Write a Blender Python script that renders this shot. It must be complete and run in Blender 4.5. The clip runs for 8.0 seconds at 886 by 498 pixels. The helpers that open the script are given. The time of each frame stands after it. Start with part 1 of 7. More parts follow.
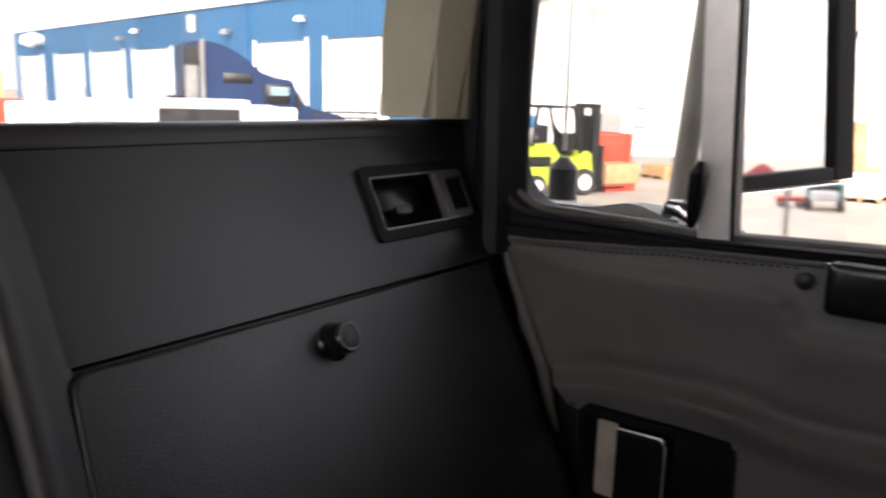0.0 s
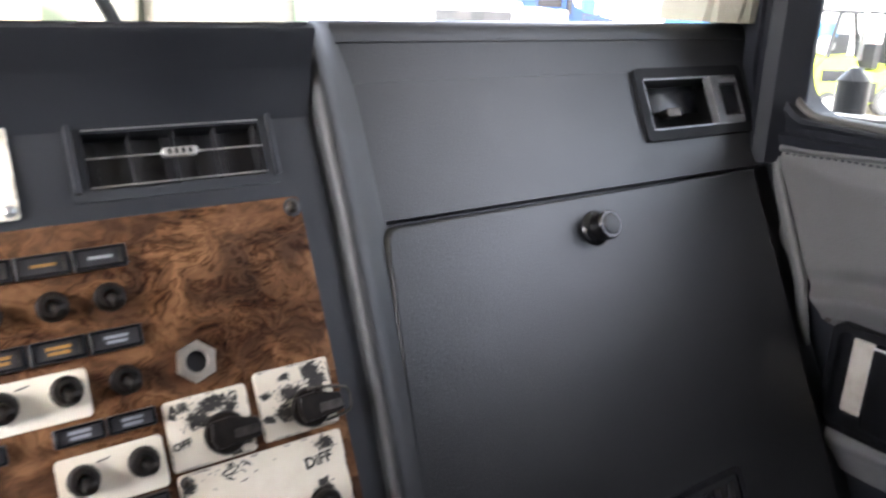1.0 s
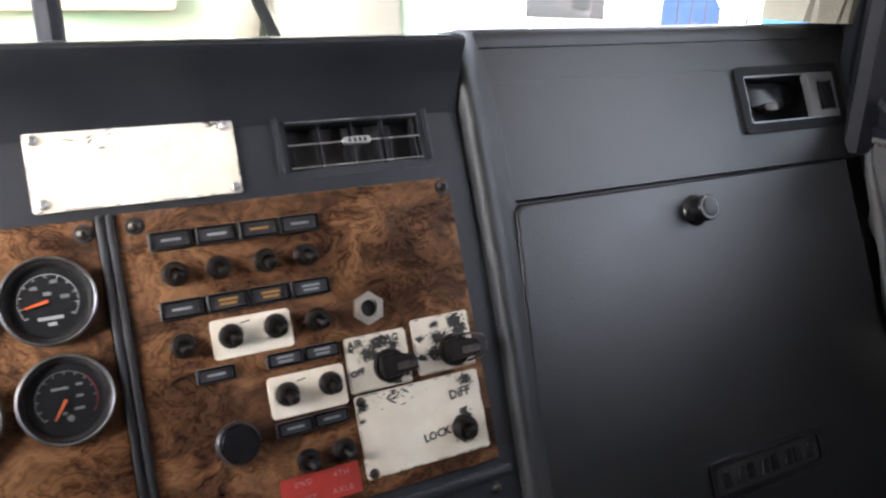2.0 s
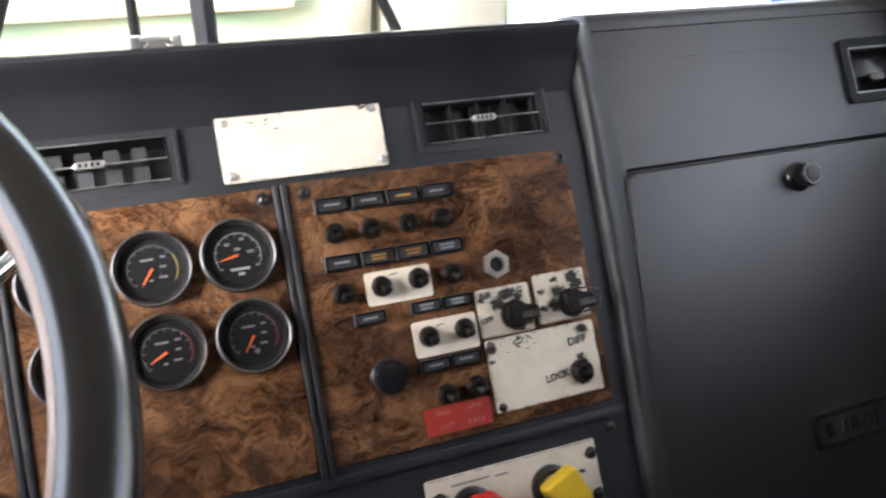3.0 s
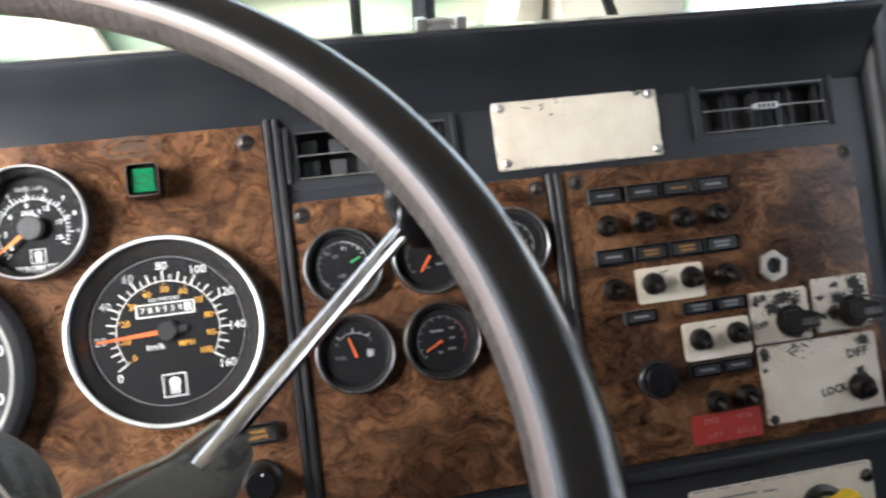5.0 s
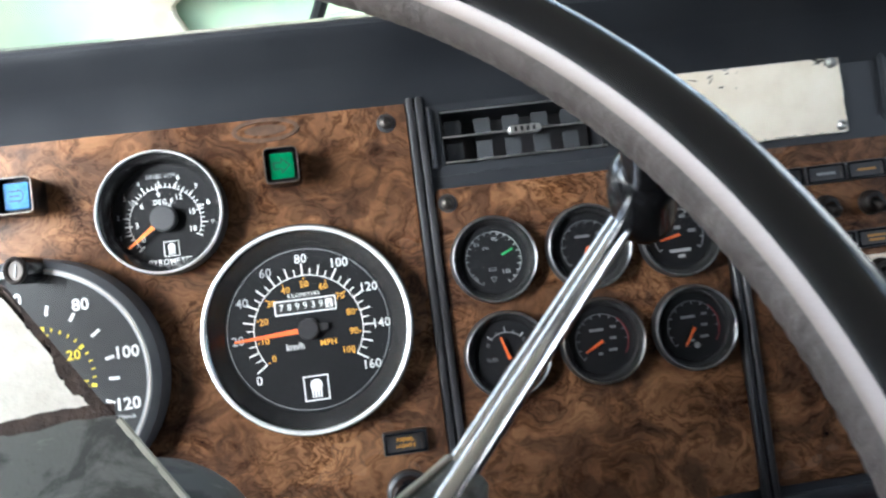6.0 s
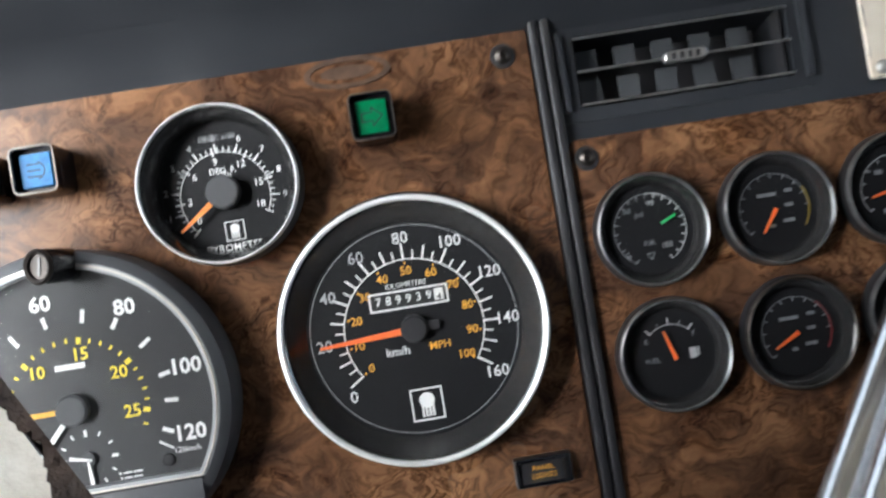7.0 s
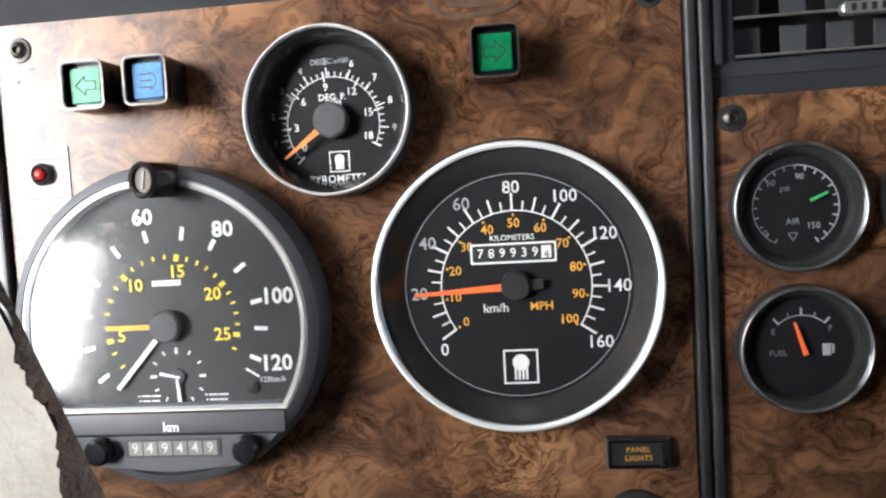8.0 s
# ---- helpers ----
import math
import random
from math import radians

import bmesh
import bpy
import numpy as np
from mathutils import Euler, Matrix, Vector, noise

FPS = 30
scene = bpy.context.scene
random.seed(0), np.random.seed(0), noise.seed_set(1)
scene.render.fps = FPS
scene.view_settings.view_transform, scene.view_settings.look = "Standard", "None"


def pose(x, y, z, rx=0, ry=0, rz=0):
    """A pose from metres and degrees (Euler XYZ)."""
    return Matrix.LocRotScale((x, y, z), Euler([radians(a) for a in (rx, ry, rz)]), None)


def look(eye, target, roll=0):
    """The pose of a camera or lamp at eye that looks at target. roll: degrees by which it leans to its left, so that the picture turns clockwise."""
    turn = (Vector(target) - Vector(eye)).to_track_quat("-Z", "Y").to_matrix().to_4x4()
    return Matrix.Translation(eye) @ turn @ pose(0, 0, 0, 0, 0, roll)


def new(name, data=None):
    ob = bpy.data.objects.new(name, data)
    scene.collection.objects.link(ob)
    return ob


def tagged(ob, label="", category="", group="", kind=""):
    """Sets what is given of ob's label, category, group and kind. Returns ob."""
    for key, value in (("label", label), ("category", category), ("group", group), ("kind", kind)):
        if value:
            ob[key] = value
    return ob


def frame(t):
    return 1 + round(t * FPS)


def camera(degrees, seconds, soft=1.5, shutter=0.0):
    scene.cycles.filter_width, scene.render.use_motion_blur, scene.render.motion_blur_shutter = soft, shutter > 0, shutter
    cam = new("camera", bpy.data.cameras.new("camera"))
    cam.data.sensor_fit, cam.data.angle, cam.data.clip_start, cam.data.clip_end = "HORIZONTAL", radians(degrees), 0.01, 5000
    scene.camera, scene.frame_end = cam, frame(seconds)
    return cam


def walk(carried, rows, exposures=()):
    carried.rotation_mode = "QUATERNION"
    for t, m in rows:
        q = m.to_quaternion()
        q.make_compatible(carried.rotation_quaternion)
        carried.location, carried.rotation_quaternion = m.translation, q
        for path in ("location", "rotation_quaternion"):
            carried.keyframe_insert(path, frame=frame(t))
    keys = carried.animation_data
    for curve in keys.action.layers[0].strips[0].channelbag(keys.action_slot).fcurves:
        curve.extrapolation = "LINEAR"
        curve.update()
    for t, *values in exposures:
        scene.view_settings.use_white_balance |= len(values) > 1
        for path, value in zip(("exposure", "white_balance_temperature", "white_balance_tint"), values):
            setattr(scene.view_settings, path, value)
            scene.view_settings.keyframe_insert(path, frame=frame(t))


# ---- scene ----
cam = camera(60.0, 8.0, soft=2.3, shutter=0.35)
PATH = [
    (0.0, look((0.3060, -0.4238, 2.3443), (1.0953, 0.1589, 2.1508), 1.58)),
    (0.2, look((0.3060, -0.4348, 2.3426), (1.0387, 0.2155, 2.1418), 2.07)),
    (0.5, look((0.2869, -0.4417, 2.3411), (0.9365, 0.2789, 2.0987), 2.60)),
    (1.0, look((0.2516, -0.4655, 2.3446), (0.7875, 0.3165, 2.0263), 1.91)),
    (1.5, look((0.2128, -0.5002, 2.3545), (0.6782, 0.3162, 2.0126), 1.73)),
    (1.7, look((0.1923, -0.5122, 2.3636), (0.6479, 0.3070, 2.0152), 1.89)),
    (2.8, look((0.1208, -0.5934, 2.3898), (0.4743, 0.2717, 2.0340), -1.25)),
    (3.0, look((0.1116, -0.6009, 2.3849), (0.4323, 0.2731, 2.0200), -1.78)),
    (3.5, look((0.0940, -0.5984, 2.3898), (0.3656, 0.2775, 1.9909), -1.38)),
    (4.0, look((0.0698, -0.5856, 2.3977), (0.3188, 0.2921, 1.9883), -0.70)),
    (4.5, look((0.0358, -0.5679, 2.3948), (0.2605, 0.3228, 1.9997), -0.99)),
    (5.0, look((0.0046, -0.5409, 2.3935), (0.1720, 0.3644, 2.0032), -2.78)),
    (5.2, look((-0.0065, -0.5295, 2.3932), (0.1244, 0.3787, 1.9957), -3.37)),
    (6.3, look((-0.0663, -0.4483, 2.3802), (0.0190, 0.4606, 1.9722), -5.24)),
    (6.5, look((-0.0707, -0.4230, 2.3809), (0.0092, 0.4866, 1.9732), -6.54)),
    (7.0, look((-0.0909, -0.3654, 2.3413), (-0.0615, 0.5323, 1.9017), -8.40)),
    (7.5, look((-0.0942, -0.3400, 2.3304), (-0.1499, 0.5325, 1.8451), -7.10)),
    (8.0, look((-0.0897, -0.3382, 2.3351), (-0.2106, 0.5211, 1.8383), -6.85)),
]
EXPOSURES = [(0.0, 1.6, 6650, 18), (0.2, 1.65, 6650, 18), (0.6, 2.3, 6500, 16), (1.0, 3.8, 6000, 13), (1.7, 3.52, 6000, 13), (3.5, 3.25, 6100, 12), (5.2, 2.72, 5900, 8), (6.3, 2.52, 5450, 4), (7.0, 2.0, 5700, 6), (7.5, 2.15, 5800, 7), (8.0, 2.15, 5850, 8)]
walk(cam, PATH, EXPOSURES)

# ---------------------------------------------------------------- world and light
world = bpy.data.worlds.new("sky")
scene.world = world
world.use_nodes = True
wn, wl = world.node_tree.nodes, world.node_tree.links
sky = wn.new("ShaderNodeTexSky")
sky.sky_type, sky.sun_disc = "NISHITA", False
sky.sun_elevation, sky.sun_rotation = radians(25), radians(230)
sky.air_density, sky.dust_density, sky.ozone_density = 1.0, 4.0, 1.0
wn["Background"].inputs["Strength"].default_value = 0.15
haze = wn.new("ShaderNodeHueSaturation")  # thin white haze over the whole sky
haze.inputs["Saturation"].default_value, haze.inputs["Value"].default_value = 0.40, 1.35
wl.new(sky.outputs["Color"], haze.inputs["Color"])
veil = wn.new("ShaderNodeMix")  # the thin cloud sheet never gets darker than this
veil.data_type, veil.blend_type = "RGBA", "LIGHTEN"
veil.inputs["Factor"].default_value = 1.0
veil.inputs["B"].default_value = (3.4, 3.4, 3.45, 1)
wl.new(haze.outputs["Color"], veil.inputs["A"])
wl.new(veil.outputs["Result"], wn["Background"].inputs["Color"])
sun_data = bpy.data.lights.new("sun", "SUN")
sun_data.energy, sun_data.angle, sun_data.color = 0.42, radians(18), (1.0, 0.95, 0.88)
sun = new("sun", sun_data)
sun.matrix_world = look((-10, -8.3, 6.0), (0, 0, 0))


# ---------------------------------------------------------------- materials
def material(name, rough=0.5, metal=0.0, colour=(0.5, 0.5, 0.5), spec=0.5):
    m = bpy.data.materials.new(name)
    m.use_nodes = True
    b = m.node_tree.nodes["Principled BSDF"]
    b.inputs["Base Color"].default_value = (*colour, 1)
    b.inputs["Roughness"].default_value = rough
    b.inputs["Metallic"].default_value = metal
    b.inputs["Specular IOR Level"].default_value = spec
    return m, m.node_tree.nodes, m.node_tree.links, b


def coords(n, l, scale=(1, 1, 1)):
    c = n.new("ShaderNodeTexCoord")
    mp = n.new("ShaderNodeMapping")
    mp.inputs["Scale"].default_value = scale
    l.new(c.outputs["Object"], mp.inputs["Vector"])
    return mp.outputs["Vector"]


def noise_tex(n, l, vec, scale, detail=4.0, rough=0.55, distortion=0.0):
    t = n.new("ShaderNodeTexNoise")
    t.inputs["Scale"].default_value = scale
    t.inputs["Detail"].default_value = detail
    t.inputs["Roughness"].default_value = rough
    t.inputs["Distortion"].default_value = distortion
    l.new(vec, t.inputs["Vector"])
    return t.outputs["Fac"]


def ramp(n, l, fac, stops):
    r = n.new("ShaderNodeValToRGB")
    while len(r.color_ramp.elements) < len(stops):
        r.color_ramp.elements.new(0.5)
    for e, (pos, col) in zip(r.color_ramp.elements, stops):
        e.position = pos
        e.color = (*col, 1) if len(col) == 3 else col
    l.new(fac, r.inputs["Fac"])
    return r.outputs["Color"]


def mix(n, l, fac, a, b, kind="MIX"):
    m = n.new("ShaderNodeMix")
    m.data_type, m.blend_type = "RGBA", kind
    for sock, v in ((m.inputs["Factor"], fac), (m.inputs["A"], a), (m.inputs["B"], b)):
        if isinstance(v, (int, float)):
            sock.default_value = v
        elif isinstance(v, tuple):
            sock.default_value = (*v, 1)
        else:
            l.new(v, sock)
    return m.outputs["Result"]


def bump(n, l, b, height, strength, distance):
    k = n.new("ShaderNodeBump")
    k.inputs["Strength"].default_value = strength
    k.inputs["Distance"].default_value = distance
    l.new(height, k.inputs["Height"])
    l.new(k.outputs["Normal"], b.inputs["Normal"])


def worn(name, colour, other, rough, scale=12.0, grain=300.0, relief=0.15, depth=0.0006, metal=0.0, spec=0.5, rough_to=None):
    """A surface whose colour and gloss vary softly, with a fine grain."""
    m, n, l, b = material(name, rough, metal, colour, spec)
    v = coords(n, l)
    big = noise_tex(n, l, v, scale, 5)
    fine = noise_tex(n, l, v, grain, 3)
    f = ramp(n, l, big, [(0.35, (0, 0, 0)), (0.68, (1, 1, 1))])
    l.new(mix(n, l, f, colour, other), b.inputs["Base Color"])
    lo, hi = rough, rough_to if rough_to else min(1.0, rough + 0.12)
    l.new(ramp(n, l, big, [(0.3, (lo,) * 3), (0.7, (hi,) * 3)]), b.inputs["Roughness"])
    bump(n, l, b, fine, relief, depth)
    return m


def grained(name, colour, other, rough, cell=420.0, relief=0.5, depth=0.0008, spec=0.45):
    """Moulded vinyl with a leather grain and dust."""
    m, n, l, b = material(name, rough, 0.0, colour, spec)
    v = coords(n, l)
    vo = n.new("ShaderNodeTexVoronoi")
    vo.feature = "DISTANCE_TO_EDGE"
    vo.inputs["Scale"].default_value = cell
    l.new(v, vo.inputs["Vector"])
    fine = noise_tex(n, l, v, cell * 2.0, 2)
    add = n.new("ShaderNodeMath")
    add.operation = "ADD"
    l.new(vo.outputs["Distance"], add.inputs[0])
    l.new(fine, add.inputs[1])
    dust = noise_tex(n, l, v, 7.0, 8, 0.65)
    f = ramp(n, l, dust, [(0.35, (0, 0, 0)), (0.75, (1, 1, 1))])
    l.new(mix(n, l, f, colour, other), b.inputs["Base Color"])
    l.new(ramp(n, l, dust, [(0.3, (rough,) * 3), (0.75, (min(1, rough + 0.13),) * 3)]), b.inputs["Roughness"])
    bump(n, l, b, add.outputs[0], relief, depth)
    return m


def burl(name):
    """Printed burl veneer: contour swirls, clustered eyes and patches of fine squiggles under a satin lacquer."""
    m, n, l, b = material(name, 0.42, 0.0, (0.2, 0.09, 0.035), 0.30)
    v = coords(n, l, (1.4, 1.4, 1.8))
    warp = n.new("ShaderNodeTexNoise")
    warp.inputs["Scale"].default_value, warp.inputs["Detail"].default_value = 17.0, 3.0
    l.new(v, warp.inputs["Vector"])
    away = n.new("ShaderNodeVectorMath")
    away.operation = "MULTIPLY_ADD"
    away.inputs[1].default_value = (0.085, 0.085, 0.085)
    l.new(warp.outputs["Color"], away.inputs[0])
    l.new(v, away.inputs[2])
    w = away.outputs[0]

    def contours(field, count, stops):
        """Level lines of a field, like growth lines cut across a burl."""
        k = n.new("ShaderNodeMath")
        k.operation = "MULTIPLY"
        k.inputs[1].default_value = count
        l.new(field, k.inputs[0])
        q = n.new("ShaderNodeMath")
        q.operation = "PINGPONG"
        q.inputs[1].default_value = 1.0
        l.new(k.outputs[0], q.inputs[0])
        return ramp(n, l, q.outputs[0], stops)

    patch = noise_tex(n, l, w, 15.0, 7, 0.62, 0.9)
    base = ramp(n, l, patch, [(0.30, (0.038, 0.023, 0.016)), (0.43, (0.080, 0.043, 0.027)), (0.53, (0.148, 0.078, 0.042)), (0.68, (0.260, 0.143, 0.074))])
    swirl = noise_tex(n, l, w, 9.0, 5, 0.58, 0.8)
    lines = contours(swirl, 26.0, [(0.0, (0.36, 0.30, 0.28)), (0.16, (0.58, 0.52, 0.49)), (0.42, (1, 1, 1)), (1.0, (1.12, 1.10, 1.06))])
    where = ramp(n, l, noise_tex(n, l, v, 11.0, 3), [(0.36, (0.15,) * 3), (0.60, (0.95,) * 3)])
    one = mix(n, l, where, base, mix(n, l, 1.0, base, lines, "MULTIPLY"))
    eyes = n.new("ShaderNodeTexVoronoi")
    eyes.feature = "SMOOTH_F1"
    eyes.inputs["Scale"].default_value = 44.0
    l.new(w, eyes.inputs["Vector"])
    rings = ramp(n, l, eyes.outputs["Distance"], [(0.06, (0.24, 0.18, 0.15)), (0.17, (0.55, 0.48, 0.44)), (0.22, (0.95, 0.90, 0.86)), (0.27, (0.52, 0.45, 0.41)), (0.36, (1, 1, 1))])
    some = ramp(n, l, noise_tex(n, l, v, 16.0, 2), [(0.46, (0.10,) * 3), (0.60, (0.90,) * 3)])
    two = mix(n, l, some, one, mix(n, l, 1.0, one, rings, "MULTIPLY"))
    squiggle = contours(noise_tex(n, l, w, 52.0, 3, 0.5, 1.6), 9.0, [(0.0, (0.32, 0.26, 0.22)), (0.22, (0.50, 0.43, 0.38)), (0.45, (1, 1, 1))])
    clump = ramp(n, l, noise_tex(n, l, w, 13.0, 2), [(0.52, (0.0,) * 3), (0.62, (0.85,) * 3)])
    two = mix(n, l, clump, two, mix(n, l, 1.0, two, squiggle, "MULTIPLY"))
    cloud = noise_tex(n, l, v, 5.0, 3)
    tone = ramp(n, l, cloud, [(0.35, (0.65, 0.60, 0.56)), (0.65, (1.06, 1.03, 0.99))])
    l.new(mix(n, l, 1.0, two, tone, "MULTIPLY"), b.inputs["Base Color"])
    l.new(ramp(n, l, cloud, [(0.3, (0.20,) * 3), (0.7, (0.29,) * 3)]), b.inputs["Roughness"])
    bump(n, l, b, noise_tex(n, l, v, 500.0, 2), 0.06, 0.0004)
    return m


def painted_plate(name):
    """Cream painted metal, yellowed and rubbed."""
    m, n, l, b = material(name, 0.42, 0.0, (0.68, 0.62, 0.53), 0.5)
    v = coords(n, l)
    big = noise_tex(n, l, v, 30.0, 6)
    l.new(ramp(n, l, big, [(0.3, (0.64, 0.56, 0.45)), (0.55, (0.74, 0.675, 0.565)), (0.8, (0.78, 0.725, 0.63))]), b.inputs["Base Color"])
    bump(n, l, b, noise_tex(n, l, v, 250.0, 3), 0.08, 0.0005)
    return m


def pane_glass(name, tint=(1, 1, 1), rough=0.03, ior=1.45):
    m = bpy.data.materials.new(name)
    m.use_nodes = True
    n, l = m.node_tree.nodes, m.node_tree.links
    n.clear()
    out, tr, gl, mx, fr = (n.new(k) for k in ("ShaderNodeOutputMaterial", "ShaderNodeBsdfTransparent", "ShaderNodeBsdfGlossy", "ShaderNodeMixShader", "ShaderNodeFresnel"))
    tr.inputs["Color"].default_value = (*tint, 1)
    gl.inputs["Roughness"].default_value = rough
    fr.inputs["IOR"].default_value = ior
    l.new(fr.outputs[0], mx.inputs[0])
    l.new(tr.outputs[0], mx.inputs[1])
    l.new(gl.outputs[0], mx.inputs[2])
    l.new(mx.outputs[0], out.inputs["Surface"])
    return m


def glowing(name, colour, strength):
    m, n, l, b = material(name, 0.35, 0.0, colour, 0.2)
    v = coords(n, l)
    f = noise_tex(n, l, v, 260.0, 3)
    l.new(ramp(n, l, f, [(0.3, tuple(c * 0.72 for c in colour)), (0.7, tuple(min(1, c * 1.15) for c in colour))]), b.inputs["Base Color"])
    b.inputs["Emission Color"].default_value = (*colour, 1)
    b.inputs["Emission Strength"].default_value = strength
    return m


VINYL = grained("dash_vinyl", (0.0092, 0.0095, 0.0104), (0.0138, 0.0141, 0.0151), 0.31, 420.0, 0.24, spec=0.60)
VINYL_SMOOTH = worn("smooth_dash_plastic", (0.0140, 0.0156, 0.0196), (0.0210, 0.0232, 0.0280), 0.40, 14, 700, 0.12, 0.0004)
DOOR_VINYL = grained("door_vinyl", (0.112, 0.109, 0.109), (0.134, 0.130, 0.129), 0.5, 330.0)
WOOD = burl("burl_veneer")
BLACK = worn("black_plastic", (0.013, 0.0125, 0.014), (0.022, 0.0215, 0.024), 0.34, 30, 600, 0.1, 0.0003)
GLOSS_BLACK = worn("gloss_black", (0.006, 0.006, 0.007), (0.010, 0.010, 0.012), 0.14, 40, 500, 0.03, 0.0002, rough_to=0.24)
CONE = worn("gauge_cone", (0.085, 0.083, 0.083), (0.10, 0.098, 0.098), 0.13, 6, 700, 0.02, 0.0002, 0.75, spec=1.0, rough_to=0.17)
RUBBER = worn("rubber", (0.009, 0.010, 0.014), (0.016, 0.017, 0.022), 0.5, 20, 300, 0.25, 0.0006, spec=0.25)
GREY_PLASTIC = worn("grey_plastic", (0.042, 0.044, 0.049), (0.054, 0.056, 0.061), 0.5, 25, 900, 0.25, 0.0003)
BRIGHT_RING = worn("bright_ring", (0.86, 0.86, 0.86), (0.78, 0.78, 0.78), 0.34, 60, 500, 0.05, 0.0002, 0.45)
CHROME = worn("chrome", (0.86, 0.86, 0.87), (0.76, 0.76, 0.77), 0.15, 60, 400, 0.05, 0.0002, 1.0, rough_to=0.24)
SATIN = worn("satin_metal", (0.68, 0.67, 0.66), (0.55, 0.54, 0.53), 0.34, 60, 500, 0.08, 0.0002, 1.0)
DULL = worn("dull_metal", (0.15, 0.135, 0.12), (0.05, 0.044, 0.040), 0.36, 80, 500, 0.2, 0.0003, 1.0)
PLATE = painted_plate("cream_plate")
BRONZE = worn("dark_bronze", (0.024, 0.019, 0.016), (0.013, 0.011, 0.010), 0.38, 80, 500, 0.2, 0.0003, 0.7)
NUT_METAL = worn("aged_nut", (0.62, 0.57, 0.50), (0.44, 0.40, 0.35), 0.36, 60, 500, 0.1, 0.0002, 1.0)
SCUFF = worn("ink_and_scuffs", (0.020, 0.017, 0.015), (0.05, 0.043, 0.038), 0.6, 90, 500)
DIAL = worn("dial_face", (0.0055, 0.0055, 0.0068), (0.008, 0.008, 0.0095), 0.6, 50, 900, 0.05, 0.0002, spec=0.25)
DIAL_GREY = worn("tachograph_face", (0.020, 0.0205, 0.023), (0.026, 0.0265, 0.029), 0.5, 40, 900, 0.05, 0.0002)
WHITE = worn("white_print", (0.88, 0.88, 0.88), (0.80, 0.80, 0.80), 0.6, 200, 900, 0.02, 0.0001)
GREY_PRINT = worn("grey_number_print", (0.46, 0.47, 0.48), (0.36, 0.37, 0.38), 0.6, 200, 900, 0.02, 0.0001)
FAINT = worn("faint_print", (0.24, 0.25, 0.26), (0.17, 0.18, 0.19), 0.6, 200, 900, 0.02, 0.0001)
AMBER = worn("amber_print", (0.90, 0.44, 0.05), (0.80, 0.37, 0.04), 0.6, 200, 900, 0.02, 0.0001)
YELLOW = worn("yellow_print", (0.90, 0.72, 0.06), (0.82, 0.63, 0.05), 0.6, 200, 900, 0.02, 0.0001)
ORANGE = worn("orange_needle", (0.92, 0.14, 0.03), (0.86, 0.20, 0.04), 0.45, 200, 900, 0.02, 0.0001)
ORANGE_2 = worn("amber_needle", (0.88, 0.30, 0.04), (0.86, 0.18, 0.03), 0.45, 200, 900, 0.02, 0.0001)
GREEN_NEEDLE = worn("green_needle", (0.05, 0.50, 0.12), (0.08, 0.58, 0.18), 0.45, 200, 900, 0.02, 0.0001)
RED_PLASTIC = worn("red_plastic", (0.62, 0.028, 0.020), (0.52, 0.020, 0.016), 0.36, 40, 400, 0.05, 0.0003)
YELLOW_PLASTIC = worn("yellow_plastic", (0.80, 0.55, 0.030), (0.70, 0.46, 0.025), 0.36, 40, 400, 0.05, 0.0003)
RED_TAPE = worn("red_label_tape", (0.42, 0.040, 0.030), (0.33, 0.030, 0.024), 0.4, 60, 400, 0.05, 0.0003)
GREEN_LENS = glowing("green_lens", (0.006, 0.145, 0.055), 0.01)
BLUE_LENS = glowing("blue_lens", (0.035, 0.150, 0.34), 0.01)
PALE_GREEN_LENS = glowing("pale_green_lens", (0.075, 0.300, 0.165), 0.01)
RED_LENS = glowing("red_lens", (0.20, 0.008, 0.008), 0.01)
GLASS = pane_glass("gauge_glass", rough=0.12, ior=1.23)
HAZY_GLASS = pane_glass("hazy_glass", rough=0.12, ior=1.50)
WINDOW_GLASS = pane_glass("window_glass", (0.82, 0.85, 0.84))
RIM_BLACK = worn("wheel_rim_cover", (0.006, 0.006, 0.007), (0.009, 0.009, 0.010), 0.20, 5, 600, 0.03, 0.0003, spec=0.55, rough_to=0.27)
# paler tone paints the highlight between the black rim and the grip
RIM_GLINT = worn("wheel_rim_glint", (0.240, 0.185, 0.165), (0.180, 0.138, 0.122), 0.28, 8, 300, 0.3, 0.0005)
RIM_GREY = worn("wheel_rim_inner", (0.105, 0.088, 0.080), (0.060, 0.050, 0.045), 0.42, 60, 240, 0.9, 0.0012)
def scuffed(name):
    """Grey-green vinyl rubbed dark in blotches and streaks."""
    m, n, l, b = material(name, 0.55, 0.0, (0.1, 0.1, 0.09), 0.4)
    v = coords(n, l, (1, 1, 1))
    blot = noise_tex(n, l, v, 55.0, 7, 0.68, 0.6)
    base = ramp(n, l, noise_tex(n, l, v, 9.0, 3), [(0.3, (0.078, 0.080, 0.070)), (0.7, (0.118, 0.118, 0.105))])
    dark = ramp(n, l, blot, [(0.42, (0.22, 0.20, 0.19)), (0.52, (1, 1, 1))])
    pale = ramp(n, l, noise_tex(n, l, coords(n, l, (1, 3.5, 1)), 120.0, 5, 0.6), [(0.62, (1, 1, 1)), (0.74, (1.7, 1.7, 1.65))])
    l.new(mix(n, l, 1.0, mix(n, l, 0.8, base, dark, "MULTIPLY"), pale, "MULTIPLY"), b.inputs["Base Color"])
    bump(n, l, b, noise_tex(n, l, v, 400.0, 3), 0.3, 0.0006)
    return m


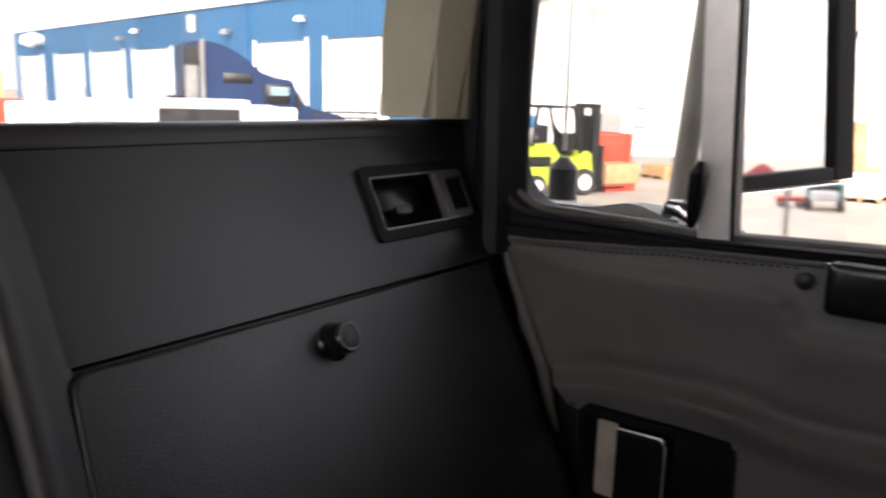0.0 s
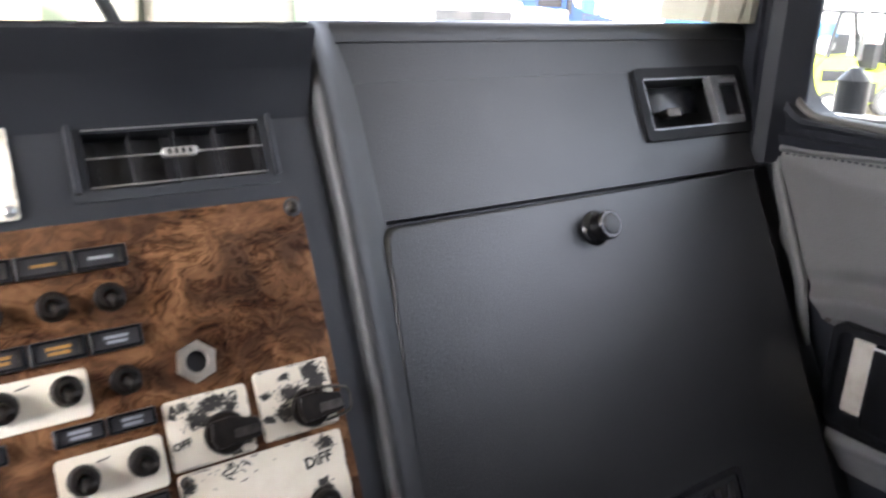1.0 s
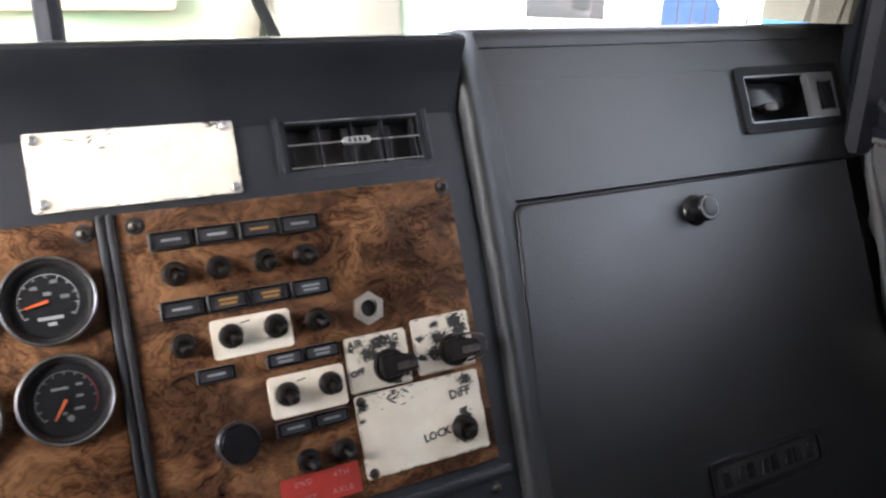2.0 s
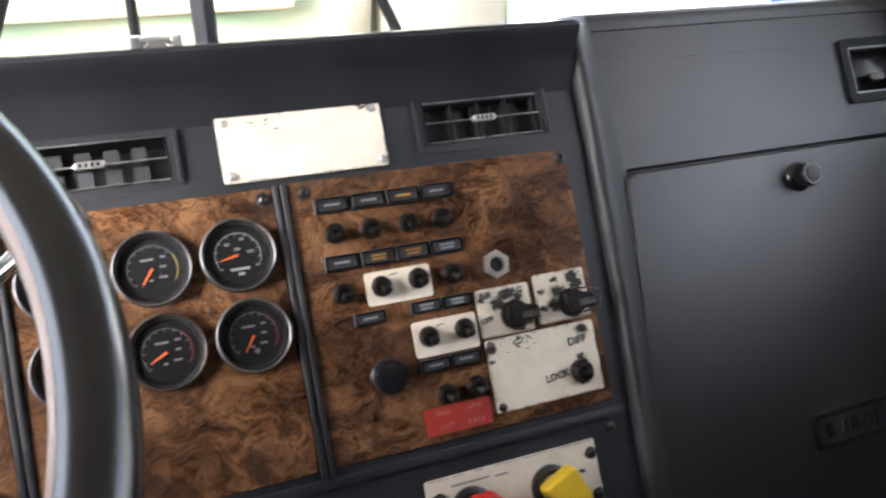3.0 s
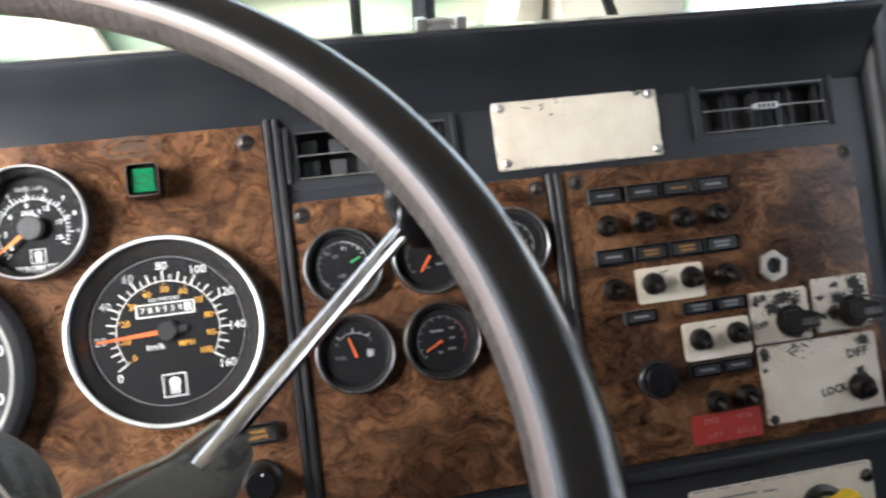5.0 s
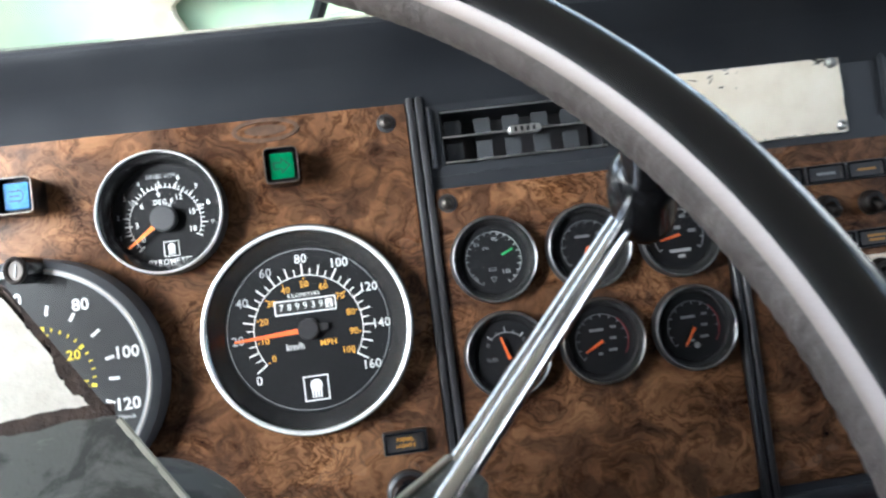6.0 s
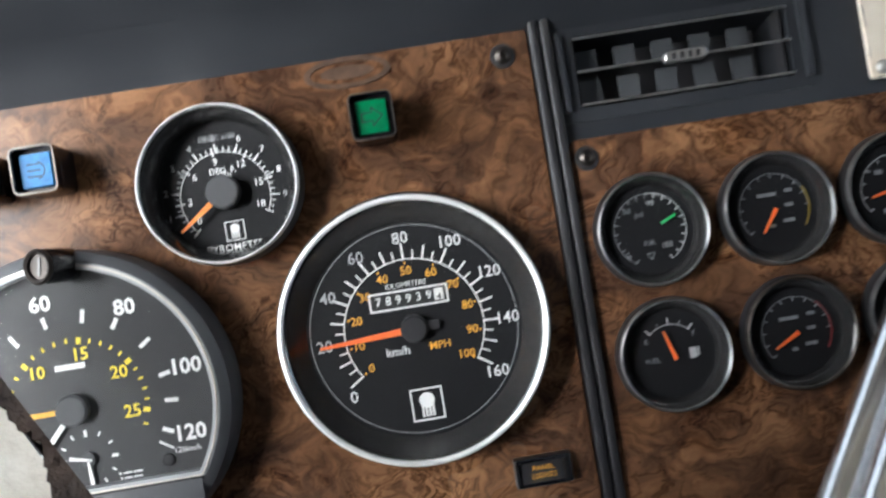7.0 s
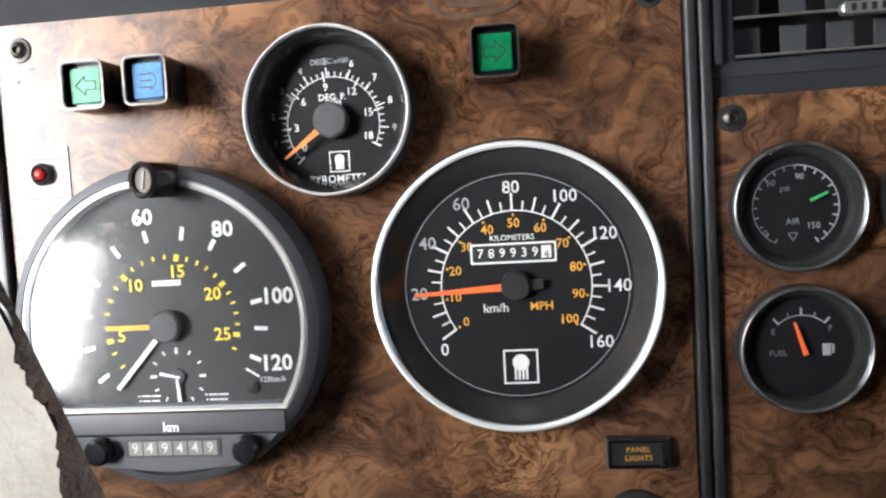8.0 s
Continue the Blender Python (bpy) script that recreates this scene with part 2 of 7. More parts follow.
BOOT_BLACK = worn("boot_black", (0.010, 0.010, 0.011), (0.016, 0.016, 0.017), 0.13, 20, 400, 0.03, 0.0002, spec=1.0, rough_to=0.20)
HUB_GREY = scuffed("hub_cover")
HUB_CREAM = worn("hub_padding", (0.72, 0.675, 0.60), (0.60, 0.55, 0.47), 0.85, 60, 350, 0.5, 0.001)
HUB_BROWN = worn("hub_torn_edge", (0.032, 0.020, 0.015), (0.070, 0.045, 0.034), 0.85, 160, 420, 0.9, 0.0012)
TRIM_BEIGE = grained("pillar_trim", (0.36, 0.34, 0.27), (0.42, 0.40, 0.32), 0.6, 200.0)
HEADLINER = worn("headliner", (0.80, 0.77, 0.70), (0.74, 0.70, 0.63), 0.85, 10, 200, 0.3, 0.001)
CAB_CLOTH = worn("dark_cab_cloth", (0.020, 0.020, 0.022), (0.032, 0.031, 0.031), 0.85, 9, 250, 0.4, 0.001)
CARPET = worn("cab_floor", (0.025, 0.025, 0.026), (0.040, 0.038, 0.036), 0.9, 10, 200, 0.6, 0.003)


# ---------------------------------------------------------------- mesh helpers
def mesh_from(name, bm, mat, smooth=True):
    bmesh.ops.recalc_face_normals(bm, faces=bm.faces[:])
    me = bpy.data.meshes.new(name)
    bm.to_mesh(me)
    bm.free()
    for mt in mat if isinstance(mat, (list, tuple)) else [mat]:
        me.materials.append(mt)
    if smooth:
        for p in me.polygons:
            p.use_smooth = True
        me.set_sharp_from_angle(angle=radians(34))
    return me


FINE_PRINT = {"ink_smear", "print", "small_print", "dim_numbers", "scale", "inner_scale", "dim_scale", "stitching", "clock_marks", "ribs", "bolts", "digits", "lettering"}


def part(name, bm, mat, parent, label="", at=None, smooth=True):
    ob = new(name, mesh_from(name, bm, mat, smooth))
    ob.parent = parent
    if at is not None:
        ob.matrix_basis = at
    if label:
        ob["label"] = label
    if name in FINE_PRINT:
        ob["kind"] = "stuff"
    return ob


def thing(name, m, label, category, group="", kind=""):
    ob = new(name)
    ob.empty_display_size = 0.02
    ob.matrix_basis = m
    return tagged(ob, label, category, group, kind)


def solid(name, bm, mat, label, category, m=None, group="", kind="", smooth=True):
    ob = new(name, mesh_from(name, bm, mat, smooth))
    if m is not None:
        ob.matrix_basis = m
    return tagged(ob, label, category, group, kind)


def add_box(bm, x0, x1, y0, y1, z0, z1, bevel=0.0, seg=2):
    vs = [bm.verts.new((x, y, z)) for x in (x0, x1) for y in (y0, y1) for z in (z0, z1)]
    fs = [bm.faces.new([vs[i] for i in f]) for f in ((0, 1, 3, 2), (4, 6, 7, 5), (0, 4, 5, 1), (2, 3, 7, 6), (0, 2, 6, 4), (1, 5, 7, 3))]
    if bevel:
        es = {e for f in fs for e in f.edges}
        bmesh.ops.bevel(bm, geom=list(es), offset=bevel, segments=seg, affect="EDGES", profile=0.6)
    return bm


def box(x0, x1, y0, y1, z0, z1, bevel=0.0, seg=2):
    return add_box(bmesh.new(), x0, x1, y0, y1, z0, z1, bevel, seg)


def add_lathe(bm, profile, seg=48, m=None, close=False):
    """Turns (radius, y) pairs about the y axis."""
    m = m or Matrix()
    rings = []
    for r, y in profile:
        if r < 1e-7:
            rings.append([bm.verts.new(m @ Vector((0, y, 0)))])
        else:
            rings.append([bm.verts.new(m @ Vector((r * math.cos(2 * math.pi * k / seg), y, r * math.sin(2 * math.pi * k / seg)))) for k in range(seg)])
    pairs = list(zip(rings, rings[1:])) + ([(rings[-1], rings[0])] if close else [])
    for a, b in pairs:
        for k in range(seg):
            j = (k + 1) % seg
            if len(a) == 1 and len(b) == 1:
                continue
            if len(a) == 1:
                bm.faces.new((a[0], b[k], b[j]))
            elif len(b) == 1:
                bm.faces.new((a[k], a[j], b[0]))
            else:
                bm.faces.new((a[k], a[j], b[j], b[k]))
    return bm


def lathe(profile, seg=48, m=None, close=False):
    return add_lathe(bmesh.new(), profile, seg, m, close)


def rounded(w, h, r, seg=5):
    """Outline of a rounded rectangle about the origin, as (x, z)."""
    out = []
    for cx, cz, a0 in ((w / 2 - r, h / 2 - r, 0), (-w / 2 + r, h / 2 - r, 90), (-w / 2 + r, -h / 2 + r, 180), (w / 2 - r, -h / 2 + r, 270)):
        for k in range(seg + 1):
            a = radians(a0 + 90 * k / seg)
            out.append((cx + r * math.cos(a), cz + r * math.sin(a)))
    return out


def add_slab(bm, outline, y0, y1, edge=0.0, dx=0.0, dz=0.0):
    """Extrudes an outline in (x, z) from y0 (back) to y1 (front), with a chamfered front edge."""
    cx = sum(p[0] for p in outline) / len(outline)
    cz = sum(p[1] for p in outline) / len(outline)
    step = -1 if y1 < y0 else 1
    size = max(max(abs(p[0] - cx), abs(p[1] - cz)) for p in outline)
    rings = [(y0, 0.0), (y1 - step * edge, 0.0), (y1 - step * edge * 0.3, edge * 0.4), (y1, edge), (y1, edge * 1.4)] if edge else [(y0, 0.0), (y1, 0.0)]
    made = []
    for y, inset in rings:
        ring = []
        for x, z in outline:
            vx, vz = x - cx, z - cz
            ln = math.hypot(vx, vz) or 1.0
            ring.append(bm.verts.new((dx + x - vx / ln * inset, y, dz + z - vz / ln * inset)))
        made.append(ring)
    for a, b in zip(made, made[1:]):
        for k in range(len(a)):
            j = (k + 1) % len(a)
            bm.faces.new((a[k], a[j], b[j], b[k]))
    bm.faces.new(made[-1])
    bm.faces.new(list(reversed(made[0])))
    return bm


def slab(outline, y0, y1, edge=0.0, dx=0.0, dz=0.0):
    return add_slab(bmesh.new(), outline, y0, y1, edge, dx, dz)


def add_ring_slab(bm, outer, inner, y0, y1, dx=0.0, dz=0.0):
    """A flat frame between two outlines with the same number of points."""
    n = len(outer)
    v = [[bm.verts.new((dx + x, y, dz + z)) for x, z in o] for o, y in ((outer, y0), (outer, y1), (inner, y1), (inner, y0))]
    for a, b in ((0, 1), (1, 2), (2, 3), (3, 0)):
        for k in range(n):
            j = (k + 1) % n
            bm.faces.new((v[a][k], v[a][j], v[b][j], v[b][k]))
    return bm


def add_tube(bm, points, r, seg=12, caps=True, squash=1.0):
    """A round bar along a line of points; r may be a list."""
    pts = [Vector(p) for p in points]
    rings = []
    side = None
    for i, p in enumerate(pts):
        t = (pts[min(i + 1, len(pts) - 1)] - pts[max(i - 1, 0)]).normalized()
        if side is None:
            side = t.cross(Vector((0, 0, 1)) if abs(t.z) < 0.9 else Vector((1, 0, 0))).normalized()
        side = (side - t * side.dot(t)).normalized()
        up = t.cross(side)
        rr = r[i] if isinstance(r, (list, tuple)) else r
        rings.append([bm.verts.new(p + side * (rr * math.cos(2 * math.pi * k / seg)) + up * (rr * squash * math.sin(2 * math.pi * k / seg))) for k in range(seg)])
    for a, b in zip(rings, rings[1:]):
        for k in range(seg):
            j = (k + 1) % seg
            bm.faces.new((a[k], a[j], b[j], b[k]))
    if caps:
        bm.faces.new(rings[-1])
        bm.faces.new(list(reversed(rings[0])))
    return bm


def tube(points, r, seg=12, caps=True, squash=1.0):
    return add_tube(bmesh.new(), points, r, seg, caps, squash)


def add_text(bm, words, size, x, z, y, turn=0.0, shear=0.0, spacing=1.0, thick=0.0):
    """Lettering in the x-z plane, centred, facing -y; turn is clockwise in degrees."""
    cu = bpy.data.curves.new("lettering", "FONT")
    cu.body, cu.size, cu.align_x, cu.align_y = words, size, "CENTER", "CENTER"
    cu.space_character, cu.shear, cu.offset, cu.resolution_u = spacing, shear, thick, 2
    ob = bpy.data.objects.new("lettering", cu)
    me = bpy.data.meshes.new_from_object(ob)
    me.transform(Matrix.Translation((x, y, z)) @ Matrix.Rotation(radians(turn), 4, "Y") @ Matrix.Rotation(radians(90), 4, "X"))
    bm.from_mesh(me)
    bpy.data.objects.remove(ob)
    bpy.data.meshes.remove(me)
    bpy.data.curves.remove(cu)
    return bm


def add_bar(bm, x, z, w, h, y, turn=0.0, thick=0.0002):
    """A flat mark of width w and height h in the x-z plane."""
    m = Matrix.Translation((x, y, z)) @ Matrix.Rotation(radians(turn), 4, "Y")
    vs = [bm.verts.new(m @ Vector((sx * w / 2, sy, sz * h / 2))) for sx in (-1, 1) for sy in (0, -thick) for sz in (-1, 1)]
    for f in ((0, 1, 3, 2), (4, 6, 7, 5), (0, 4, 5, 1), (2, 3, 7, 6), (0, 2, 6, 4), (1, 5, 7, 3)):
        bm.faces.new([vs[i] for i in f])
    return bm


def add_arc(bm, r0, r1, a0, a1, y, seg=40):
    """A flat ring sector; angles clockwise from the top, in degrees."""
    prev = None
    for k in range(seg + 1):
        a = radians(a0 + (a1 - a0) * k / seg)
        cur = [bm.verts.new((r * math.sin(a), y, r * math.cos(a))) for r in (r0, r1)]
        if prev:
            bm.faces.new((prev[0], prev[1], cur[1], cur[0]))
        prev = cur
    return bm


def add_ticks(bm, angles, r0, r1, w, y):
    for a in angles:
        q = radians(a)
        rm = (r0 + r1) / 2
        add_bar(bm, rm * math.sin(q), rm * math.cos(q), w, r1 - r0, y, a)
    return bm


def add_needle(bm, angle, tail, length, w0, w1, y):
    """A tapered pointer from the hub, angle clockwise from the top."""
    m = Matrix.Rotation(radians(angle), 4, "Y")
    pts = ((-w0 / 2, -tail), (w0 / 2, -tail), (w1 / 2, length), (-w1 / 2, length))
    f = [bm.verts.new(m @ Vector((x, y, z))) for x, z in pts]
    g = [bm.verts.new(m @ Vector((x, y - 0.0006, z))) for x, z in pts]
    bm.faces.new(g)
    for k in range(4):
        bm.faces.new((f[k], f[(k + 1) % 4], g[(k + 1) % 4], g[k]))
    return bm


PANEL = pose(0, 0, 2.2, -26.5, 0, 0)


def on_panel(u, v, y=0.0, turn=0.0):
    """A pose on the sloping instrument panel: u to the right, v up it, -y towards the driver."""
    return PANEL @ Matrix.Translation((u, y, v)) @ Matrix.Rotation(radians(turn), 4, "Y")


# ---------------------------------------------------------------- cab shell
RIGHT, LEFT, MID = 0.99, -0.62, 0.19
ROOF, FLOOR, BACK, FRONT = 2.92, 1.25, -1.35, 0.62


def extrude_x(profile, x0, x1, taper=0.0):
    """Extrudes a closed (y, z) profile from x0 to x1."""
    bm = bmesh.new()
    a = [bm.verts.new((x0, y, z)) for y, z in profile]
    b = [bm.verts.new((x1, y, z)) for y, z in profile]
    for k in range(len(a)):
        j = (k + 1) % len(a)
        bm.faces.new((a[k], a[j], b[j], b[k]))
    bm.faces.new(a)
    bm.faces.new(list(reversed(b)))
    return bm


solid("floor", box(LEFT - 0.06, RIGHT + 0.06, BACK - 0.06, FRONT + 0.2, FLOOR - 0.08, FLOOR), CARPET, "dark rubber and carpet cab floor", "floor", kind="structure")
# unseen ceiling, pale so that the upper dash reflects it brightly
solid("ceiling", box(LEFT - 0.06, RIGHT + 0.06, BACK - 0.06, 0.50, ROOF, ROOF + 0.06), HEADLINER, "unseen beige headliner, kept pale for dash reflections", "ceiling", kind="structure")
# unseen back wall, dark so that the lower dash reflects little
bm = bmesh.new()
add_box(bm, LEFT - 0.06, RIGHT + 0.06, BACK - 0.06, BACK, FLOOR, ROOF)
solid("wall_back", bm, CAB_CLOTH, "unseen rear cab wall, kept dark for dash reflections", "wall", kind="structure")
bm = bmesh.new()
add_box(bm, LEFT - 0.06, RIGHT + 0.06, FRONT, FRONT + 0.05, FLOOR, 2.19)
add_box(bm, LEFT - 0.06, RIGHT + 0.06, 0.44, 0.52, 2.80, ROOF)
solid("wall_front", bm, VINYL_SMOOTH, "black firewall under the windshield and the header above it", "wall", kind="structure")


def door_wall(side):
    """The cab side with its window opening; side is +1 for the passenger's."""
    bm = bmesh.new()
    x0, x1 = (RIGHT, RIGHT + 0.05) if side > 0 else (LEFT - 0.05, LEFT)
    sill = 2.205
    add_box(bm, x0, x1, BACK, FRONT, FLOOR, sill)
    # rear window edges, out of view, set to limit light on the dash
    rear = -0.72 if side > 0 else -0.60
    add_box(bm, x0, x1, BACK, rear, sill, ROOF)
    add_box(bm, x0, x1, rear, FRONT, 2.82, ROOF)
    if side < 0:
        add_box(bm, x0, x1, 0.02, FRONT, sill, 2.20)
    else:
        add_box(bm, x0, x1, 0.045, 0.105, sill, 2.33)
    return bm


solid("wall_right", door_wall(1), RUBBER, "dark cab side with the passenger door opening", "wall", kind="structure")
solid("wall_left", door_wall(-1), RUBBER, "dark cab side with the driver door opening", "wall", kind="structure")


def pillar(x, lean):
    bm = bmesh.new()
    outline = [(-0.05, 0.045), (0.045, 0.045), (0.055, 0.02), (0.055, -0.040), (-0.02, -0.046), (-0.05, -0.026)]
    rings = []
    for z, y in ((2.3235, 0.078), (2.40, 0.070), (2.60, 0.042), (2.80, 0.014), (2.93, -0.006)):
        rings.append([bm.verts.new((x + lean * px, y + py, z)) for px, py in outline])
    for a, b in zip(rings, rings[1:]):
        for k in range(len(a)):
            j = (k + 1) % len(a)
            bm.faces.new((a[k], a[j], b[j], b[k]))
    bm.faces.new(rings[0])
    bm.faces.new(rings[-1])
    es = [e for e in bm.edges if len(e.link_faces) == 2 and abs(e.verts[0].co.z - e.verts[1].co.z) > 0.05]
    bmesh.ops.bevel(bm, geom=es, offset=0.008, segments=2, affect="EDGES")
    return bm


for px, side, nm in ((RIGHT - 0.02, 1, "pillar_right"), (LEFT + 0.02, -1, "pillar_left")):
    solid(nm, pillar(px, side), TRIM_BEIGE, "beige grained trim on the windshield pillar", "pillar", kind="structure")

# windshield: two flat panes and a rubber-covered centre post
bm = tube([(MID, 0.53, 2.17), (MID, 0.50, 2.52), (MID, 0.47, 2.84)], 0.020, 12, True, 0.8)
solid("windshield_post", bm, RUBBER, "dark rubber-covered centre post of the split windshield", "post", kind="structure")
for x0, x1, nm in ((LEFT, MID - 0.015, "window_1"), (MID + 0.015, RIGHT, "window_2")):
    w = thing(nm, Matrix(), "flat tinted windshield pane in a rubber seal", "window", kind="structure")
    bm = bmesh.new()
    vs = [bm.verts.new(p) for p in ((x0, 0.533, 2.18), (x1, 0.533, 2.18), (x1, 0.475, 2.82), (x0, 0.475, 2.82))]
    bm.faces.new(vs)
    p = part("pane", bm, WINDOW_GLASS, w, smooth=False)
    p.visible_shadow = False
    bm = tube([(x0, 0.533, 2.182), (x1, 0.533, 2.182)], 0.009, 8)
    part("seal", bm, RUBBER, w)

# ---------------------------------------------------------------- dashboard
DASH_L, DASH_R, RIDGE = -0.612, 0.984, 0.482
dash = thing("dashboard", PANEL, "black moulded vinyl dashboard with burl wood panels", "dashboard")


def brow(lip):
    """Outline (y, z) of the padded dash top from the panel face to the windshield."""
    if lip:
        return [(0.0, 0.0886), (-0.0003, 0.104), (-0.0006, 0.1186), (-0.0015, 0.1189), (-0.0018, 0.1193), (-0.0011, 0.1197), (-0.0012, 0.1240), (-0.0022, 0.1300), (-0.0002, 0.1352), (0.0035, 0.1385), (0.010, 0.1395), (0.06, 0.128), (0.20, 0.150), (0.395, 0.190), (0.395, 0.10), (0.10, -0.05), (0.06, 0.0886)]
    edge = [(0.0, 0.066), (-0.010, 0.081), (-0.0196, 0.0945), (-0.0205, 0.0952), (-0.0219, 0.0965), (-0.0305, 0.1060), (-0.0365, 0.1105)]
    edge += [(-0.0385, 0.1140), (-0.036, 0.1180), (-0.029, 0.1205), (-0.001, 0.1325), (0.008, 0.1340)]
    # behind the rolled edge the top falls away to the foot of the windshield
    return edge + [(0.06, 0.124), (0.20, 0.150), (0.395, 0.190), (0.395, 0.10), (0.10, -0.05), (0.10, 0.05)]


part("dash_top", extrude_x(brow(False), DASH_L, RIDGE - 0.008), VINYL_SMOOTH, dash, "padded black dash top with a rolled front edge")
part("dash_top", extrude_x(brow(True), RIDGE + 0.008, DASH_R), VINYL, dash, "padded black dash top with a thin moulded lip")


# added gloss strip along the dash top's front edge, for its bright reflected line
bm = extrude_x([(-0.0365, 0.1172), (-0.0372, 0.1184), (-0.0293, 0.1214), (-0.0010, 0.1334), (-0.0010, 0.1318), (-0.0290, 0.1198)], DASH_L + 0.002, RIDGE - 0.012)
part("edge_strip", bm, worn("edge_gloss", (0.035, 0.035, 0.037), (0.05, 0.05, 0.052), 0.16, 9, 500, 0.04, 0.0002, spec=1.0, rough_to=0.22), dash, "added gloss strip for the bright line on the dash top")


def facia(xs, zs, holes, y0, y1):
    bm = bmesh.new()
    for i, (a, b) in enumerate(zip(xs, xs[1:])):
        for j, (c, d) in enumerate(zip(zs, zs[1:])):
            if (i, j) not in holes:
                add_box(bm, a, b, y0, y1, c, d)
    bmesh.ops.remove_doubles(bm, verts=bm.verts[:], dist=1e-5)
    bad = [f for f in bm.faces if all(len(e.link_faces) > 2 for e in f.edges) and abs(f.normal.y) < 0.5]
    bmesh.ops.delete(bm, geom=bad, context="FACES_ONLY")
    return bm


part("facia", facia([DASH_L, -0.02, 0.0, 0.116, 0.323, 0.440, RIDGE - 0.008], [-0.60, 0.024, 0.064, 0.0665], {(2, 1), (4, 1)}, 0.0, 0.05), VINYL_SMOOTH, dash, "smooth black instrument panel frame")
part("glove_facia", facia([RIDGE + 0.008, 0.800, 0.957, DASH_R], [-0.0150, 0.0205, 0.0880, 0.0885], {(1, 1)}, 0.0, 0.05), VINYL, dash, "grained black panel above the glove compartment")
part("lower_facia", box(RIDGE + 0.008, DASH_R, 0.012, 0.06, -0.62, -0.016), VINYL, dash)
# rolled ridge between the instruments and the passenger side
bm = bmesh.new()
# (bulge, height, sideways shift) up the ridge; its section is steep on the instrument side and fades into the glove side
prof = [(1.0, -0.60, -0.012), (1.0, -0.30, -0.005), (1.0, -0.14, 0.002), (1.0, 0.01, 0.006), (1.05, 0.060, 0.006), (1.15, 0.085, 0.005), (1.3, 0.103, 0.003), (1.4, 0.116, 0.001), (1.3, 0.125, 0.0), (0.9, 0.1305, 0.0), (0.2, 0.1345, 0.0), (-1.0, 0.134, 0.0)]
section = ((-0.0105, 0.006), (-0.0110, -0.003), (-0.0098, -0.0080), (-0.0066, -0.0112), (-0.0025, -0.0122), (0.0025, -0.0112), (0.009, -0.0082), (0.016, -0.0042), (0.0235, -0.0010), (0.029, 0.0012))
rings = [[bm.verts.new((RIDGE + dx + sx, sy * bulge if sy < 0 else sy, z)) for sx, sy in section] for bulge, z, dx in prof]
for a, b in zip(rings, rings[1:]):
    for k in range(len(section) - 1):
        bm.faces.new((a[k], a[k + 1], b[k + 1], b[k]))
# black lightened a little for the light the rolled edge catches
part("ridge", bm, worn("ridge_lit_black", (0.017, 0.0173, 0.0185), (0.027, 0.0273, 0.0285), 0.48, 30, 500, 0.3, 0.0004, spec=0.6), dash, "rolled black ridge, toned lighter for the light it catches")


def wood_panel(x0, x1, z0, z1):
    bm = slab(rounded(x1 - x0, z1 - z0, 0.004, 3), 0.0005, -0.0025, 0.0008, (x0 + x1) / 2, (z0 + z1) / 2)
    return bm


for x0, x1, z0, z1 in ((-0.353, -0.020, -0.224, 0.072), (-0.008, 0.1875, -0.219, 0.010), (0.1995, 0.4535, -0.219, 0.0115)):
    part("wood_panel", wood_panel(x0, x1, z0, z1), WOOD, dash, "brown burl veneer panel")
for x0, x1, z0, z1 in ((-0.0195, -0.0145, -0.24, 0.073), (-0.0135, -0.0085, -0.24, 0.073), (0.188, 0.1928, -0.226, 0.0115), (0.1942, 0.199, -0.226, 0.0115)):
    part("divider", box(x0, x1, -0.0065, 0.001, z0, z1, 0.0022, 3), BLACK, dash, "raised black divider strip")
part("edge_strip", box(-0.362, -0.3545, -0.006, 0.001, -0.24, 0.073, 0.002, 3), BLACK, dash)
part("lower_rail", box(DASH_L, 0.462, -0.004, 0.001, -0.2335, -0.2255, 0.0015, 2), VINYL_SMOOTH, dash)

# ---------------------------------------------------------------- steering wheel
WC, WN = Vector((-0.1825, -0.3276, -0.1191)), Vector((-0.019, -0.863, 0.5047)).normalized()
WX = Vector((0, 0, 1)).cross(WN).normalized()
WY = WN.cross(WX).normalized()
WHEEL_M = PANEL @ Matrix(((WX.x, WY.x, WN.x, WC.x), (WX.y, WY.y, WN.y, WC.y), (WX.z, WY.z, WN.z, WC.z), (0, 0, 0, 1)))
WHEEL_R, RIM_R = 0.2591, 0.0145


def rim_arc(a_from, a_to, r, seg=128, ring=20, wave=0.0, grow=0.0):
    """Part of the rim's section (angles from the outward side) swept round the wheel."""
    bm = bmesh.new()
    rows = []
    closed = abs(a_to - a_from) >= 359.9
    for i in range(seg):
        t = 2 * math.pi * i / seg
        row = []
        for k in range(ring if closed else ring + 1):
            a = radians(a_from + (a_to - a_from) * k / ring)
            rr = r + grow
            if wave:
                rr += wave * (0.5 + 0.5 * math.cos(t * 240)) * math.sin(math.pi * k / ring) ** 0.7
            d = WHEEL_R + rr * math.cos(a)
            row.append(bm.verts.new((d * math.cos(t), d * math.sin(t), rr * 1.05 * math.sin(a))))
        rows.append(row)
    for i in range(seg):
        a, b = rows[i], rows[(i + 1) % seg]
        n = len(a)
        for k in range(n if closed else n - 1):
            j = (k + 1) % n
            bm.faces.new((a[k], a[j], b[j], b[k]))
    return bm


wheel = thing("steering_wheel", WHEEL_M, "large black and grey truck steering wheel with chrome spokes", "steering wheel")
rim = part("rim", rim_arc(-82, 134, RIM_R, 288, 20), RIM_BLACK, wheel, "smooth black rim")
